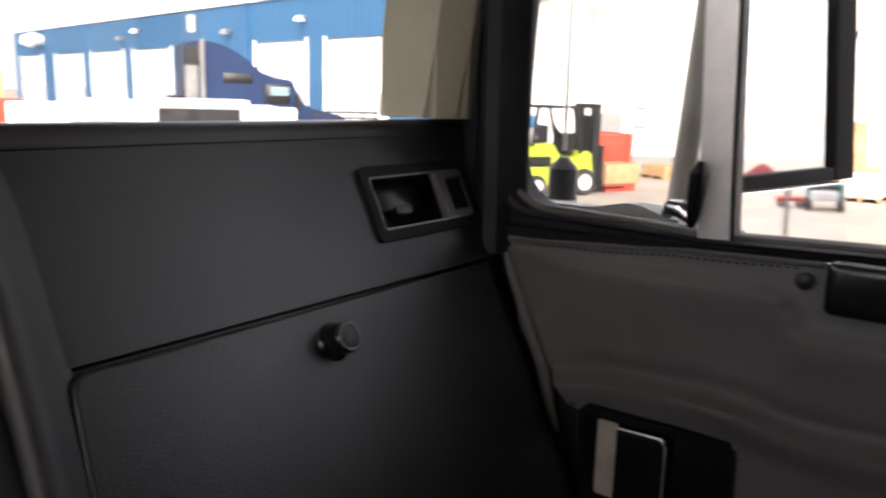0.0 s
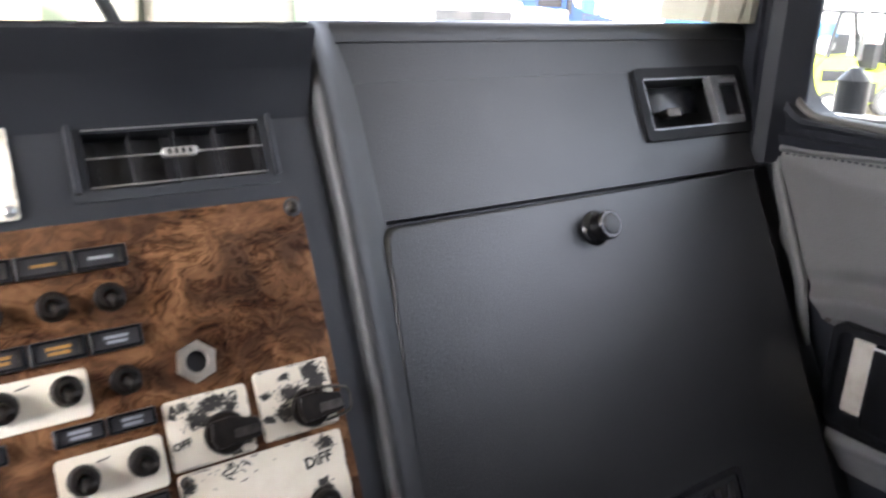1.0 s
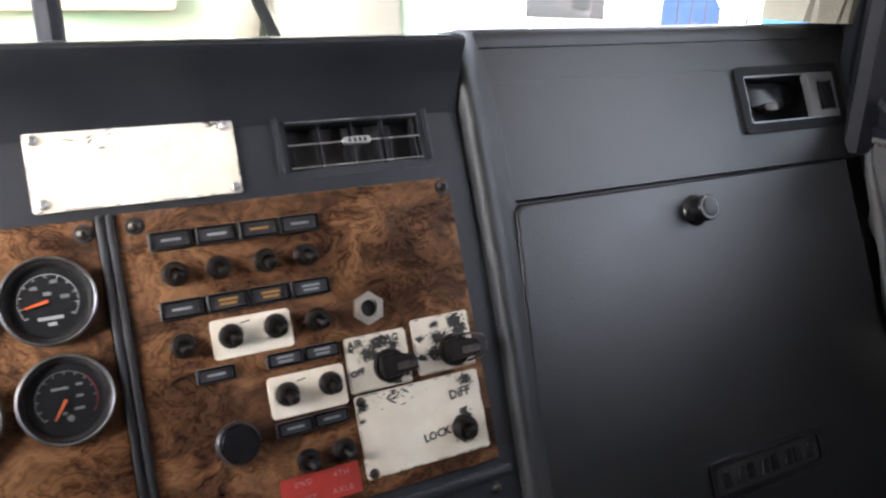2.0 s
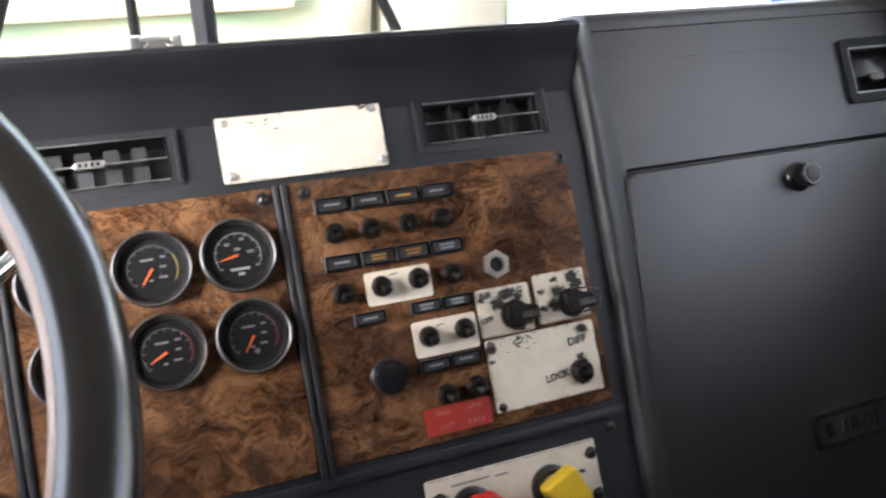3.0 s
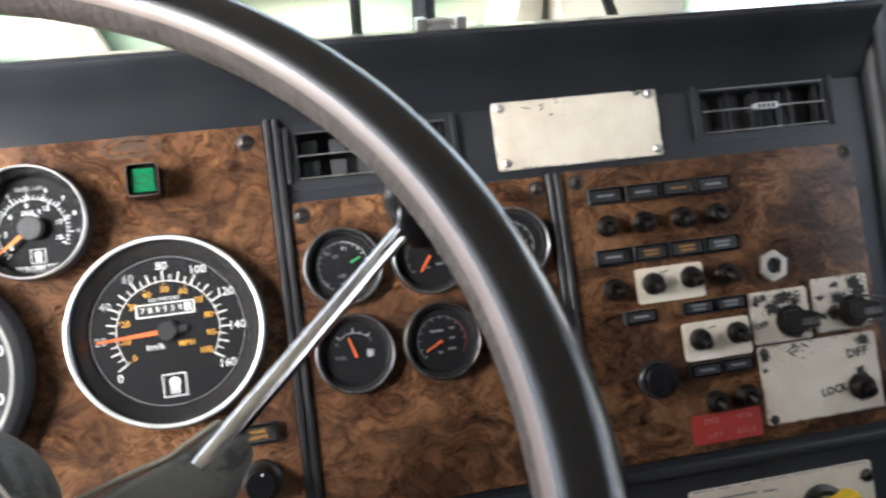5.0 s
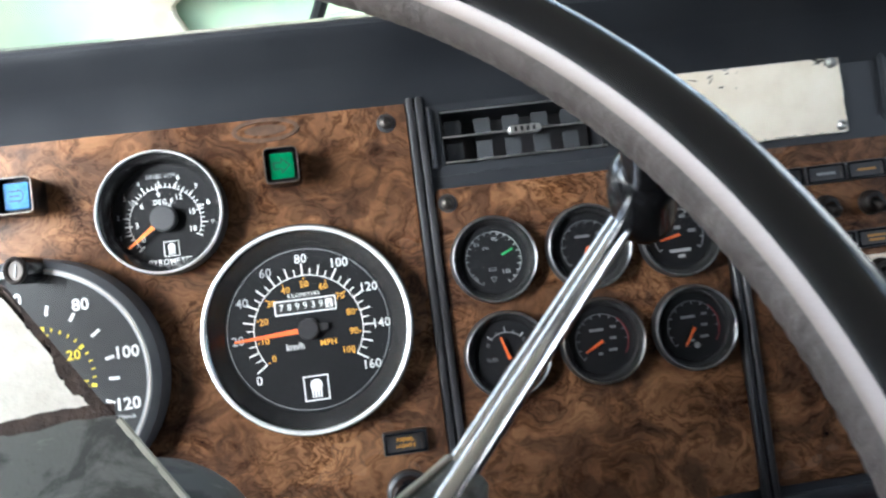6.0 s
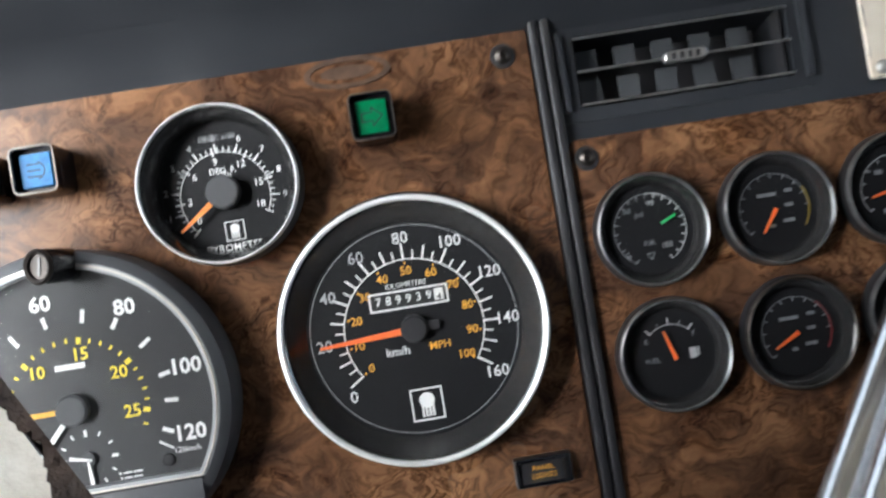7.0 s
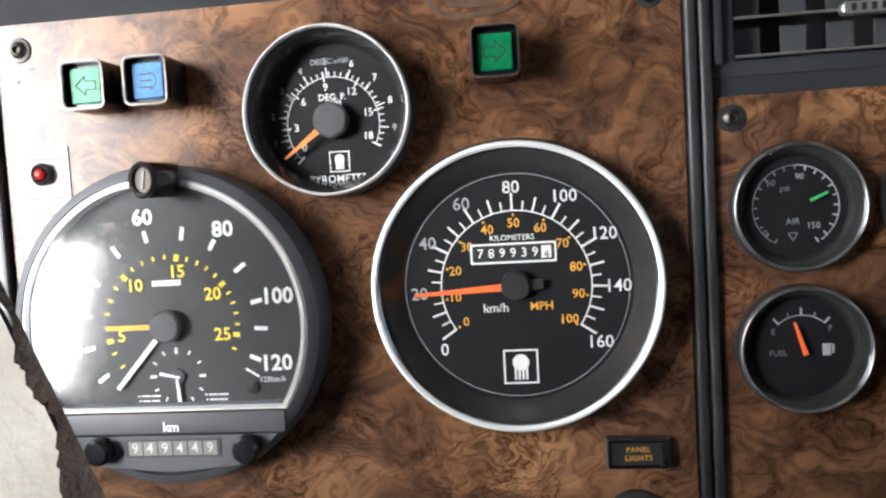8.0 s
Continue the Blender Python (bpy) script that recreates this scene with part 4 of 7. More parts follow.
def gauge(name, u, v, r, dial_r, tall, ring_mat, label, dial=DIAL, deep=0.24, group="", cone=CONE, ring_w=0.0025):
    """A round instrument: housing ring, dark inner cone, dial and cover glass; returns the thing and the dial's y."""
    t = thing(name, on_panel(u, v, -0.0025), label, "gauge", group)
    part("housing", lathe([(r * 0.96, 0.0), (r * 1.02, -0.001), (r * 1.02, -tall * 0.55), (r * 0.985, -tall * 0.75), (r * 0.985, -0.001)], 64, close=True), BLACK, t)
    bz = part("bezel", lathe([(r * 0.985, -tall * 0.45), (r, -tall * 0.75), (r - ring_w * 0.2, -tall * 0.97), (r - ring_w * 0.6, -tall), (r - ring_w, -tall * 0.96), (r - ring_w * 1.05, -tall * 0.8)], 72), ring_mat, t)
    part("inner_cone", lathe([(r - ring_w * 1.02, -tall * 0.86), ((r - ring_w + dial_r) / 2, -tall * 0.62), (dial_r, -tall * (deep + 0.04)), (dial_r, -tall * (deep - 0.04))], 72), cone, bz)
    yd = -tall * deep
    face = part("dial", lathe([(0, yd), (dial_r * 1.002, yd)], 64), dial, t)
    g = part("cover_glass", lathe([(0, -tall * 0.84), (r * 0.6, -tall * 0.835), (r - ring_w, -tall * 0.82)], 48), GLASS, t)
    g.visible_shadow = False
    return t, face, yd


def grown(bm, k):
    """Scales a dial's print about its centre."""
    bm.transform(Matrix.Diagonal((k, 1, k, 1)))
    return bm


def hub_cap(parent, r, y, mat=BLACK, m=None):
    part("needle_hub", lathe([(r, y + 0.002), (r, y - 0.0022), (r * 0.86, y - 0.0032), (0, y - 0.0034)], 32, m), mat, parent)


def logo(bm, bm2, x, z, s, y):
    """A plain crest in a square frame."""
    o = [(-s / 2, -s / 2), (s / 2, -s / 2), (s / 2, s / 2), (-s / 2, s / 2)]
    add_ring_slab(bm, o, [(a * 0.9, b * 0.9) for a, b in o], y, y - 0.0002, x, z)
    add_arc_at(bm, x, z + s * 0.12, s * 0.0, s * 0.24, y - 0.0001)
    for k in (-0.16, -0.055, 0.055, 0.16):
        add_bar(bm, x + k * s, z - s * 0.2, s * 0.07, s * 0.36, y)


def add_arc_at(bm, x, z, r0, r1, y, seg=24):
    vs = [bm.verts.new((x + r1 * math.sin(2 * math.pi * k / seg), y, z + r1 * math.cos(2 * math.pi * k / seg))) for k in range(seg)]
    bm.faces.new(vs)


def drum_window(parent, x, z, w, h, y, digits, paper, ink, frame_mat, last=None):
    win = part("odometer", slab(rounded(w, h, 0.0006, 2), y + 0.0005, y - 0.0003, 0, x, z), frame_mat, parent, "odometer window with number drums")
    n = len(digits)
    inner = w * 0.94
    step = inner / (n + (1 if last else 0))
    for k, d in enumerate(digits):
        cx = x - inner / 2 + step * (k + 0.5)
        bm = bmesh.new()
        add_bar(bm, cx, z, step * 0.9, h * 0.78, y - 0.0003)
        part("drum", bm, paper, win)
        bm = bmesh.new()
        add_text(bm, d, h * 0.82, cx, z, y - 0.0007, thick=0.00004)
        part("digit", bm, ink, win)
    if last:
        bm, tx = bmesh.new(), bmesh.new()
        cx = x + inner / 2 - step * 0.5
        add_bar(bm, cx, z, step * 0.9, h * 0.78, y - 0.0003)
        add_text(tx, last, h * 0.7, cx, z - h * 0.2, y - 0.0007)
        part("tenths_drum", bm, WHITE, win, "white tenths drum")
        part("tenths_digit", tx, DIAL, win)


# speedometer
SP, sp_face, yd = gauge("speedometer", -0.100, -0.0705, 0.0664, 0.0535, 0.0165, BRIGHT_RING, "large round chrome-ringed speedometer reading twenty", ring_w=0.0030, deep=0.34)
DRUM = worn("number_drum", (0.012, 0.012, 0.013), (0.02, 0.02, 0.02), 0.5, 200, 900, 0.02, 0.0001)


def kmh(v):
    return -124 + v * 247.5 / 160


wt, am, ft = bmesh.new(), bmesh.new(), bmesh.new()
add_arc(wt, 0.0338, 0.0344, kmh(0), kmh(160), yd - 0.0002, 72)
add_ticks(wt, [kmh(v) for v in range(0, 161, 20)], 0.0338, 0.0420, 0.0010, yd - 0.0002)
add_ticks(wt, [kmh(v) for v in range(10, 161, 20)], 0.0338, 0.0408, 0.0009, yd - 0.0002)
add_ticks(wt, [kmh(v) for v in range(5, 160, 10)], 0.0338, 0.0385, 0.0007, yd - 0.0002)
for v in range(0, 161, 20):
    x, z = polar(0.0444 + (0.0012 if v >= 100 else 0), kmh(v) - (6 if v == 0 else 0) + (3 if v == 160 else 0))
    # 20 to 60 go into the grey print, which paints the shade there
    add_text(wt if v > 60 or v == 0 else ft, str(v), 0.0080, x, z, yd - 0.0004, thick=0.00005)
for v in range(0, 101, 10):
    x, z = polar(0.0283, kmh(v * 1.609))
    add_text(am, str(v), 0.0058, x, z, yd - 0.0004, thick=0.00005)
    x, z = polar(0.0322, kmh(v * 1.609))
    add_lathe(am, [(0.0006, yd - 0.0002), (0.0006, yd - 0.0004), (0, yd - 0.0004)], 8, Matrix.Translation((x, 0, z)))
add_text(wt, "km/h", 0.0058, -0.0095, -0.0100, yd - 0.0004, thick=0.00005)
add_text(am, "MPH", 0.0053, 0.0112, -0.0098, yd - 0.0004, thick=0.00005)
add_text(wt, "KILOMETERS", 0.0036, -0.0008, 0.0218, yd - 0.0004)
logo(wt, None, 0.0005, -0.0372, 0.0158, yd - 0.0003)
add_arc(ft, 0.0505, 0.0508, -180, 180, yd - 0.0003, 90)
for bm in (wt, am, ft):
    grown(bm, 1.02)
part("scale", wt, WHITE, sp_face, "white kilometre scale and numbers")
part("inner_scale", am, AMBER, sp_face, "amber miles scale")
part("dim_numbers", ft, GREY_PRINT, sp_face, "low white numbers drawn grey for the shade on them")
fr = bmesh.new()
o = rounded(0.0396, 0.0094, 0.0004, 1)
add_ring_slab(fr, o, rounded(0.0378, 0.0076, 0.0004, 1), yd, yd - 0.0006, -0.0005, 0.0152)
part("window_frame", fr, WHITE, sp_face)
drum_window(sp_face, -0.0005, 0.0152, 0.0376, 0.0074, yd - 0.0002, "789939", DRUM, WHITE, DRUM, "4")
nb = bmesh.new()
add_needle(nb, -93, 0.0, 0.0472, 0.0036, 0.0014, -0.0085)
nd = part("needle", nb, ORANGE, SP, "orange-red pointer")
tb = bmesh.new()
add_needle(tb, 87, 0.0, 0.0125, 0.0050, 0.0044, -0.0084)
part("counterweight", tb, BLACK, nd)
hub_cap(SP, 0.0068, -0.0078)

# pyrometer
PY, py_face, yd = gauge("pyrometer", -0.1822, 0.0147, 0.0390, 0.0324, 0.0175, BRIGHT_RING, "round chrome-ringed exhaust pyrometer with orange pointer", ring_w=0.0014, deep=0.10)


def degf(v):
    return -134 + v * 251 / 18


wt, ft = bmesh.new(), bmesh.new()
add_arc(wt, 0.0222, 0.0226, degf(0), degf(18), yd - 0.0002, 60)
add_ticks(wt, [degf(v) for v in range(0, 19, 3)], 0.0206, 0.0252, 0.0007, yd - 0.0002)
add_ticks(wt, [degf(v * 0.5) for v in range(13, 37)], 0.0222, 0.0248, 0.0005, yd - 0.0002)
# left ticks and some outer numbers are greyed to paint in shade
add_ticks(ft, [degf(v * 0.5) for v in range(0, 13)], 0.0222, 0.0248, 0.0005, yd - 0.0002)
for v in range(0, 19, 3):
    x, z = polar(0.0178, degf(v) + (9 if v == 0 else 0) - (6 if v == 18 else 0))
    add_text(wt, str(v), 0.0050, x, z, yd - 0.0004, thick=0.00005)
for v in range(1, 10):
    x, z = polar(0.0296, degf(v * 1.8 + 0.32))
    add_text(wt if 5 < v < 9 else ft, str(v), 0.0046, x, z, yd - 0.0004, thick=0.00005)
    add_ticks(wt if 3 < v else ft, [degf(v * 1.8 + 0.32)], 0.0226, 0.0268, 0.0006, yd - 0.0002)
add_text(ft, "DEG.C x100", 0.0036, 0.0, 0.0296, yd - 0.0004)
add_text(wt, "DEG. F.", 0.0043, 0.0004, 0.0128, yd - 0.0004, thick=0.00005)
add_text(wt, "x100", 0.0040, 0.0006, 0.0096, yd - 0.0004, thick=0.00005)
add_text(wt, "PYROMETER", 0.0050, 0.0012, -0.0258, yd - 0.0004, spacing=1.05, thick=0.00005)
logo(wt, None, 0.0020, -0.0176, 0.0098, yd - 0.0003)
PY_DOWN = Matrix.Translation((-0.0002, 0, -0.0034))  # the movement sits below the middle of the case
for bm in (wt, ft):
    bm.transform(Matrix.Translation((-0.0002, 0, -0.0052)))
part("scale", wt, WHITE, py_face, "white temperature scale")
part("dim_numbers", ft, GREY_PRINT, py_face, "left and outer scale marks drawn grey for shade")
nb = bmesh.new()
add_needle(nb, -126, 0.0, 0.0285, 0.0036, 0.0010, -0.0062)
nb.transform(PY_DOWN)
part("needle", nb, ORANGE_2, PY, "orange pointer")
hub_cap(PY, 0.0084, -0.0050, GREY_PLASTIC, PY_DOWN)

# tachograph with lockable cover
TC = thing("tachograph", on_panel(-0.266, -0.0815, -0.0025), "big grey lockable tachograph with white and yellow scales", "tachograph")
TR = 0.0765
part("body", lathe([(TR * 0.97, 0.0), (TR, -0.001), (TR, -0.016), (TR * 0.985, -0.0195), (TR * 0.95, -0.0214), (0.0706, -0.0222), (0.0702, -0.0140), (0, -0.0140)], 96), GREY_PLASTIC, TC, "grey moulded housing")
FLAT = -0.0385


def clipped(r, flat, seg=64):
    """Outline of a disc cut off straight at the bottom."""
    a0 = math.degrees(math.acos(flat / r))
    return [polar(r, -a0 + 2 * a0 * k / seg) for k in range(seg + 1)]


tf = part("dial", slab(clipped(0.0672, FLAT + 0.001), -0.0140, -0.0150), DIAL_GREY, TC, "dark grey dial")
bm = bmesh.new()
add_ring_slab(bm, clipped(0.0704, FLAT - 0.0012), clipped(0.0672, FLAT + 0.0012), -0.0140, -0.0216)
part("inner_rim", bm, worn("pale_grey_plastic", (0.22, 0.23, 0.24), (0.28, 0.29, 0.30), 0.4, 25, 900, 0.2, 0.0003), TC)
bm = bmesh.new()
add_ring_slab(bm, clipped(0.0694, FLAT - 0.0010), clipped(0.0689, FLAT - 0.0004), -0.0214, -0.0222)
part("bright_edge", bm, NUT_METAL, TC, "thin bright edge round the cover")
g = part("cover_glass", slab(clipped(0.0690, FLAT), -0.0205, -0.0210), HAZY_GLASS, TC)
g.visible_shadow = False
part("odometer_flap", box(-0.0570, 0.0570, -0.0226, -0.0140, -0.0505, FLAT - 0.0018, 0.0012), GREY_PLASTIC, TC, "grey strip lettered km")
bm = slab([(-0.0535, -0.0512), (0.0535, -0.0512), (0.047, -0.0585), (0.034, -0.0662), (0.0, -0.0700), (-0.034, -0.0662), (-0.047, -0.0585)], -0.014, -0.0220, 0.001)
part("lower_flap", bm, GREY_PLASTIC, TC, "grey lower edge with the counter window")
yt = -0.0151
wt, yl, ft = bmesh.new(), bmesh.new(), bmesh.new()
MARKS = ((20, -102), (40, -58), (60, -11.5), (80, 33), (100, 75.5), (120, 111.5))
for v, a in MARKS:
    x, z = polar(0.0515 + (0.0015 if v >= 100 else 0), a + (2 if v == 100 else 0))
    add_text(wt, str(v), 0.0102, x, z, yt - 0.0004, thick=0.00028)
    add_ticks(wt, [a - (1.5 if v < 100 else -1.5)], 0.0400, 0.0455, 0.0020, yt)
for a in (-82, -35, 11, 54, 94, -124):
    add_ticks(wt, [a], 0.0400, 0.0462, 0.0019, yt)
add_ticks(wt, [122], 0.0405, 0.0480, 0.0009, yt)
add_text(wt, "125km/h", 0.0036, 0.0470, -0.0268, yt - 0.0004)
for v, a in ((5, -100), (10, -41), (15, 10.5), (20, 57), (25, 102)):
    x, z = polar(0.0252, a)
    add_text(yl, str(v), 0.0082, x, z, yt - 0.0004, thick=0.00018)
    add_ticks(yl, [a - 2], 0.0300, 0.0332, 0.0022, yt)
for a0, a1 in ((-100, -41), (-41, 10.5), (10.5, 57), (57, 102)):
    for k in range(1, 5):
        add_ticks(yl, [a0 + (a1 - a0) * k / 5 - 2], 0.0308, 0.0330, 0.0010, yt)
for a in (112, -113, -126):
    add_ticks(yl, [a], 0.0308, 0.0330, 0.0010, yt)
add_bar(wt, -0.001, 0.0198, 0.0140, 0.0026, yt)
CL = Matrix.Translation((0.0030, 0, -0.0245))
cb = bmesh.new()
add_ticks(cb, [a for a in range(0, 360, 30) if a % 90], 0.0118, 0.0140, 0.0008, yt)
add_ticks(cb, [0, 90, 270], 0.0108, 0.0140, 0.0014, yt)
cb.transform(CL)
part("clock_marks", cb, WHITE, tf, "small clock ring")
for x in (-0.0125, 0.0215):
    for z, w in ((-0.0338, 0.0120), (-0.0362, 0.0110)):
        for k, f in ((-0.42, 0.10), (-0.12, 0.34), (0.30, 0.38)):
            add_bar(ft, x + k * w, z, w * f, 0.0008, yt)
for bm in (wt, yl):
    grown(bm, 1.025)
    bm.transform(Matrix.Translation((0.0018, 0, 0.0002)))
part("scale", wt, WHITE, tf, "white speed scale")
part("inner_scale", yl, YELLOW, tf, "yellow engine speed scale")
part("small_print", ft, WHITE, tf, "lines of tiny print")
nb = bmesh.new()
add_needle(nb, -90, 0.0, 0.0300, 0.0026, 0.0022, -0.0172)
part("engine_needle", nb, worn("amber_pointer", (0.80, 0.42, 0.03), (0.72, 0.36, 0.03), 0.5, 200, 900, 0.02, 0.0001), TC, "amber pointer")
nb = bmesh.new()
add_needle(nb, -138, 0.0, 0.0400, 0.0026, 0.0020, -0.0166)
part("speed_needle", nb, WHITE, TC, "white pointer")
nb = bmesh.new()
add_needle(nb, 176, 0.0, 0.0120, 0.0008, 0.0019, -0.0164)
add_needle(nb, -78, 0.002, 0.0085, 0.0008, 0.0016, -0.0166)
nb.transform(CL)
part("clock_hands", nb, WHITE, TC, "white clock hands")
part("needle_hub", lathe([(0.0076, -0.0150), (0.0078, -0.0188), (0.0066, -0.0198), (0, -0.0200)], 32), GREY_PLASTIC, TC)
part("clock_hub", lathe([(0.0036, -0.0150), (0.0036, -0.0165), (0, -0.0172)], 20, CL), GREY_PLASTIC, TC)
part("warning_lamp", lathe([(0.0032, -0.0150), (0.0032, -0.0158), (0.0022, -0.0162), (0.0019, -0.0158), (0, -0.0164)], 20, Matrix.Translation((0.0400, 0, -0.0310))), BLACK, TC)
bm = bmesh.new()
add_text(bm, "km", 0.0064, 0.0012, -0.0472, -0.0228, thick=0.0001)
part("lettering", bm, WHITE, TC)
DRUM_GREY = worn("grey_number_drum", (0.13, 0.13, 0.115), (0.18, 0.18, 0.16), 0.5, 120, 900, 0.02, 0.0001)
drum_window(TC, 0.0012, -0.0572, 0.0475, 0.0086, -0.0222, "949449", DRUM_GREY, GREY_PRINT, BLACK)
for x in (-0.0345, 0.0385):
    part("knob", lathe([(0.0064, -0.021), (0.0068, -0.0240), (0.0063, -0.0275), (0.0052, -0.0285), (0, -0.0287)], 24, Matrix.Translation((x, 0, -0.0576))), GLOSS_BLACK, TC, "small black flap knob")
lock_at = Matrix.Translation((0.0065, -0.0185, 0.0690)) @ Matrix.Rotation(radians(-20), 4, "Z")
lk = part("lock", lathe([(0.0082, 0.004), (0.0082, -0.0125), (0.0076, -0.0140), (0.0062, -0.0142)], 32, lock_at), GLOSS_BLACK, TC, "black lock barrel")
part("lock_face", lathe([(0.0080, -0.0132), (0.0084, -0.0146), (0.0074, -0.0156), (0.0060, -0.0148), (0.0058, -0.0136), (0, -0.0136)], 32, lock_at), BRONZE, lk, "tarnished key slot ring")
bm = bmesh.new()
add_bar(bm, 0, 0, 0.0014, 0.0084, -0.0137, 12, 0.0004)
bm.transform(lock_at)
part("key_slot", bm, BLACK, lk)

# six small gauges
SMALL = [
    ("air_pressure_gauge", 0.0255, -0.0410, "small round air pressure gauge with green pointer", 66, GREEN_NEEDLE),
    ("oil_pressure_gauge", 0.0900, -0.0405, "small round gauge with a yellow warning arc", -145, ORANGE),
    ("brake_air_gauge", 0.1535, -0.0400, "small round pressure gauge with red pointer", -102, ORANGE),
    ("fuel_gauge", 0.0265, -0.1045, "small round fuel gauge just under half", -17, ORANGE),
    ("temperature_gauge", 0.0910, -0.1040, "small round temperature gauge with a worn chipped ring", -118, ORANGE),
    ("voltage_gauge", 0.1550, -0.1035, "small round gauge with red pointer and arc", -147, ORANGE),
]
RED_ARC = worn("red_print", (0.24, 0.03, 0.03), (0.18, 0.02, 0.02), 0.6, 200, 900, 0.02, 0.0001)
WORN_RING = worn("worn_ring", (0.07, 0.07, 0.072), (0.24, 0.24, 0.24), 0.28, 90, 300, 0.2, 0.0003, 0.7)
for nm, u, v, label, ang, ncol in SMALL:
    G, face, yd = gauge(nm, u, v, 0.0284, 0.0224, 0.0100, DULL if nm == "temperature_gauge" else WORN_RING, label, group="small gauges", ring_w=0.0013, cone=CONE, deep=0.22)
    wt, ft = bmesh.new(), bmesh.new()
    if nm == "fuel_gauge":
        add_arc(wt, 0.0148, 0.0152, -42, 42, yd - 0.0002, 30)
        add_ticks(wt, [-42, 0, 42], 0.0148, 0.0184, 0.0008, yd - 0.0002)
        add_ticks(ft, [-21, 21], 0.0148, 0.0172, 0.0006, yd - 0.0002)
        add_text(ft, "E", 0.0040, -0.0125, 0.0075, yd - 0.0004)
        add_text(ft, "F", 0.0040, 0.0125, 0.0085, yd - 0.0004)
        add_text(ft, "FUEL", 0.0036, -0.0105, -0.0025, yd - 0.0004)
        add_bar(wt, 0.0108, -0.0012, 0.0036, 0.0054, yd - 0.0002)
        add_bar(wt, 0.0136, -0.0008, 0.0010, 0.0044, yd - 0.0002)
    elif nm == "air_pressure_gauge":
        # shade painted in: dim print on the left half, pale on the right
        add_arc(ft, 0.0186, 0.0190, -150, 0, yd - 0.0002, 40)
        add_ticks(ft, range(-150, 1, 15), 0.0168, 0.0188, 0.0006, yd - 0.0002)
        add_arc(wt, 0.0186, 0.0191, 0, 145, yd - 0.0002, 40)
        add_ticks(wt, range(15, 151, 15), 0.0166, 0.0190, 0.0007, yd - 0.0002)
        for w, x, z, b in (("90", 0.002, 0.0135, wt), ("60", -0.0105, 0.0110, ft), ("0", -0.0135, -0.0115, ft), ("150", 0.0075, -0.0090, wt), ("psi", -0.0045, 0.0085, ft), ("AIR", -0.0015, -0.0068, ft)):
            add_text(b, w, 0.0040, x, z, yd - 0.0004)
        for x0, x1, z0, z1 in ((-0.0035, 0.0005, -0.012, -0.012), (-0.0035, -0.0015, -0.012, -0.0155), (0.0005, -0.0015, -0.012, -0.0155)):
            add_bar(ft, (x0 + x1) / 2, (z0 + z1) / 2, 0.0004, math.hypot(x1 - x0, z1 - z0), yd - 0.0002, math.degrees(math.atan2(x1 - x0, z1 - z0)))
    elif nm == "brake_air_gauge":
        add_arc(wt, 0.0176, 0.0181, -125, 125, yd - 0.0002, 60)
        add_ticks(wt, range(-125, 126, 25), 0.0156, 0.0178, 0.0007, yd - 0.0002)
        for x, z, w in ((-0.0075, 0.0095, 0.0042), (0.0045, 0.0125, 0.0042), (0.0100, 0.0020, 0.0056), (0.0, 0.0050, 0.0046)):
            add_bar(ft, x, z, w, 0.0024, yd - 0.0002)
        for x, z, w in ((0.0, -0.0110, 0.0150), (0.0005, -0.0150, 0.0050)):
            add_bar(wt, x, z, w, 0.0022, yd - 0.0002)
    else:
        add_arc(ft, 0.0180, 0.0184, -130, 90, yd - 0.0002, 60)
        add_ticks(ft, range(-130, 91, 22), 0.0160, 0.0182, 0.0006, yd - 0.0002)
        ar = bmesh.new()
        add_arc(ar, 0.0178, 0.0186, 60 if nm == "oil_pressure_gauge" else 40, 125, yd - 0.0003, 30)
        part("warning_arc", ar, worn("mustard_print", (0.42, 0.30, 0.05), (0.34, 0.24, 0.04), 0.6) if nm == "oil_pressure_gauge" else RED_ARC, face, "coloured warning arc")
        for x, z, w in ((-0.0030, 0.0075, 0.0100), (0.0088, 0.0085, 0.0040), (0.0080, 0.0010, 0.0044), (0.0070, -0.0070, 0.0060), (-0.002, -0.0088, 0.0030)):
            add_bar(ft, x, z, w, 0.0018, yd - 0.0002)
        if nm == "voltage_gauge":
            add_arc_at(ft, 0.0010, -0.0125, 0, 0.0022, yd - 0.0003)
    for bm in (wt, ft):
        grown(bm, 0.98)
    part("scale", wt, worn("grey_print", (0.50, 0.51, 0.52), (0.42, 0.43, 0.44), 0.6), face, "pale scale")
    part("dim_scale", ft, FAINT, face, "dim grey print")
    nb = bmesh.new()
    tail = {"fuel_gauge": 0.003, "air_pressure_gauge": -0.006}.get(nm, 0.0)
    add_needle(nb, ang, tail, 0.0125 if nm == "fuel_gauge" else 0.0142, 0.0014 if nm == "air_pressure_gauge" else 0.0021, 0.0010, -0.0048)
    part("needle", nb, ncol, G, "coloured pointer")

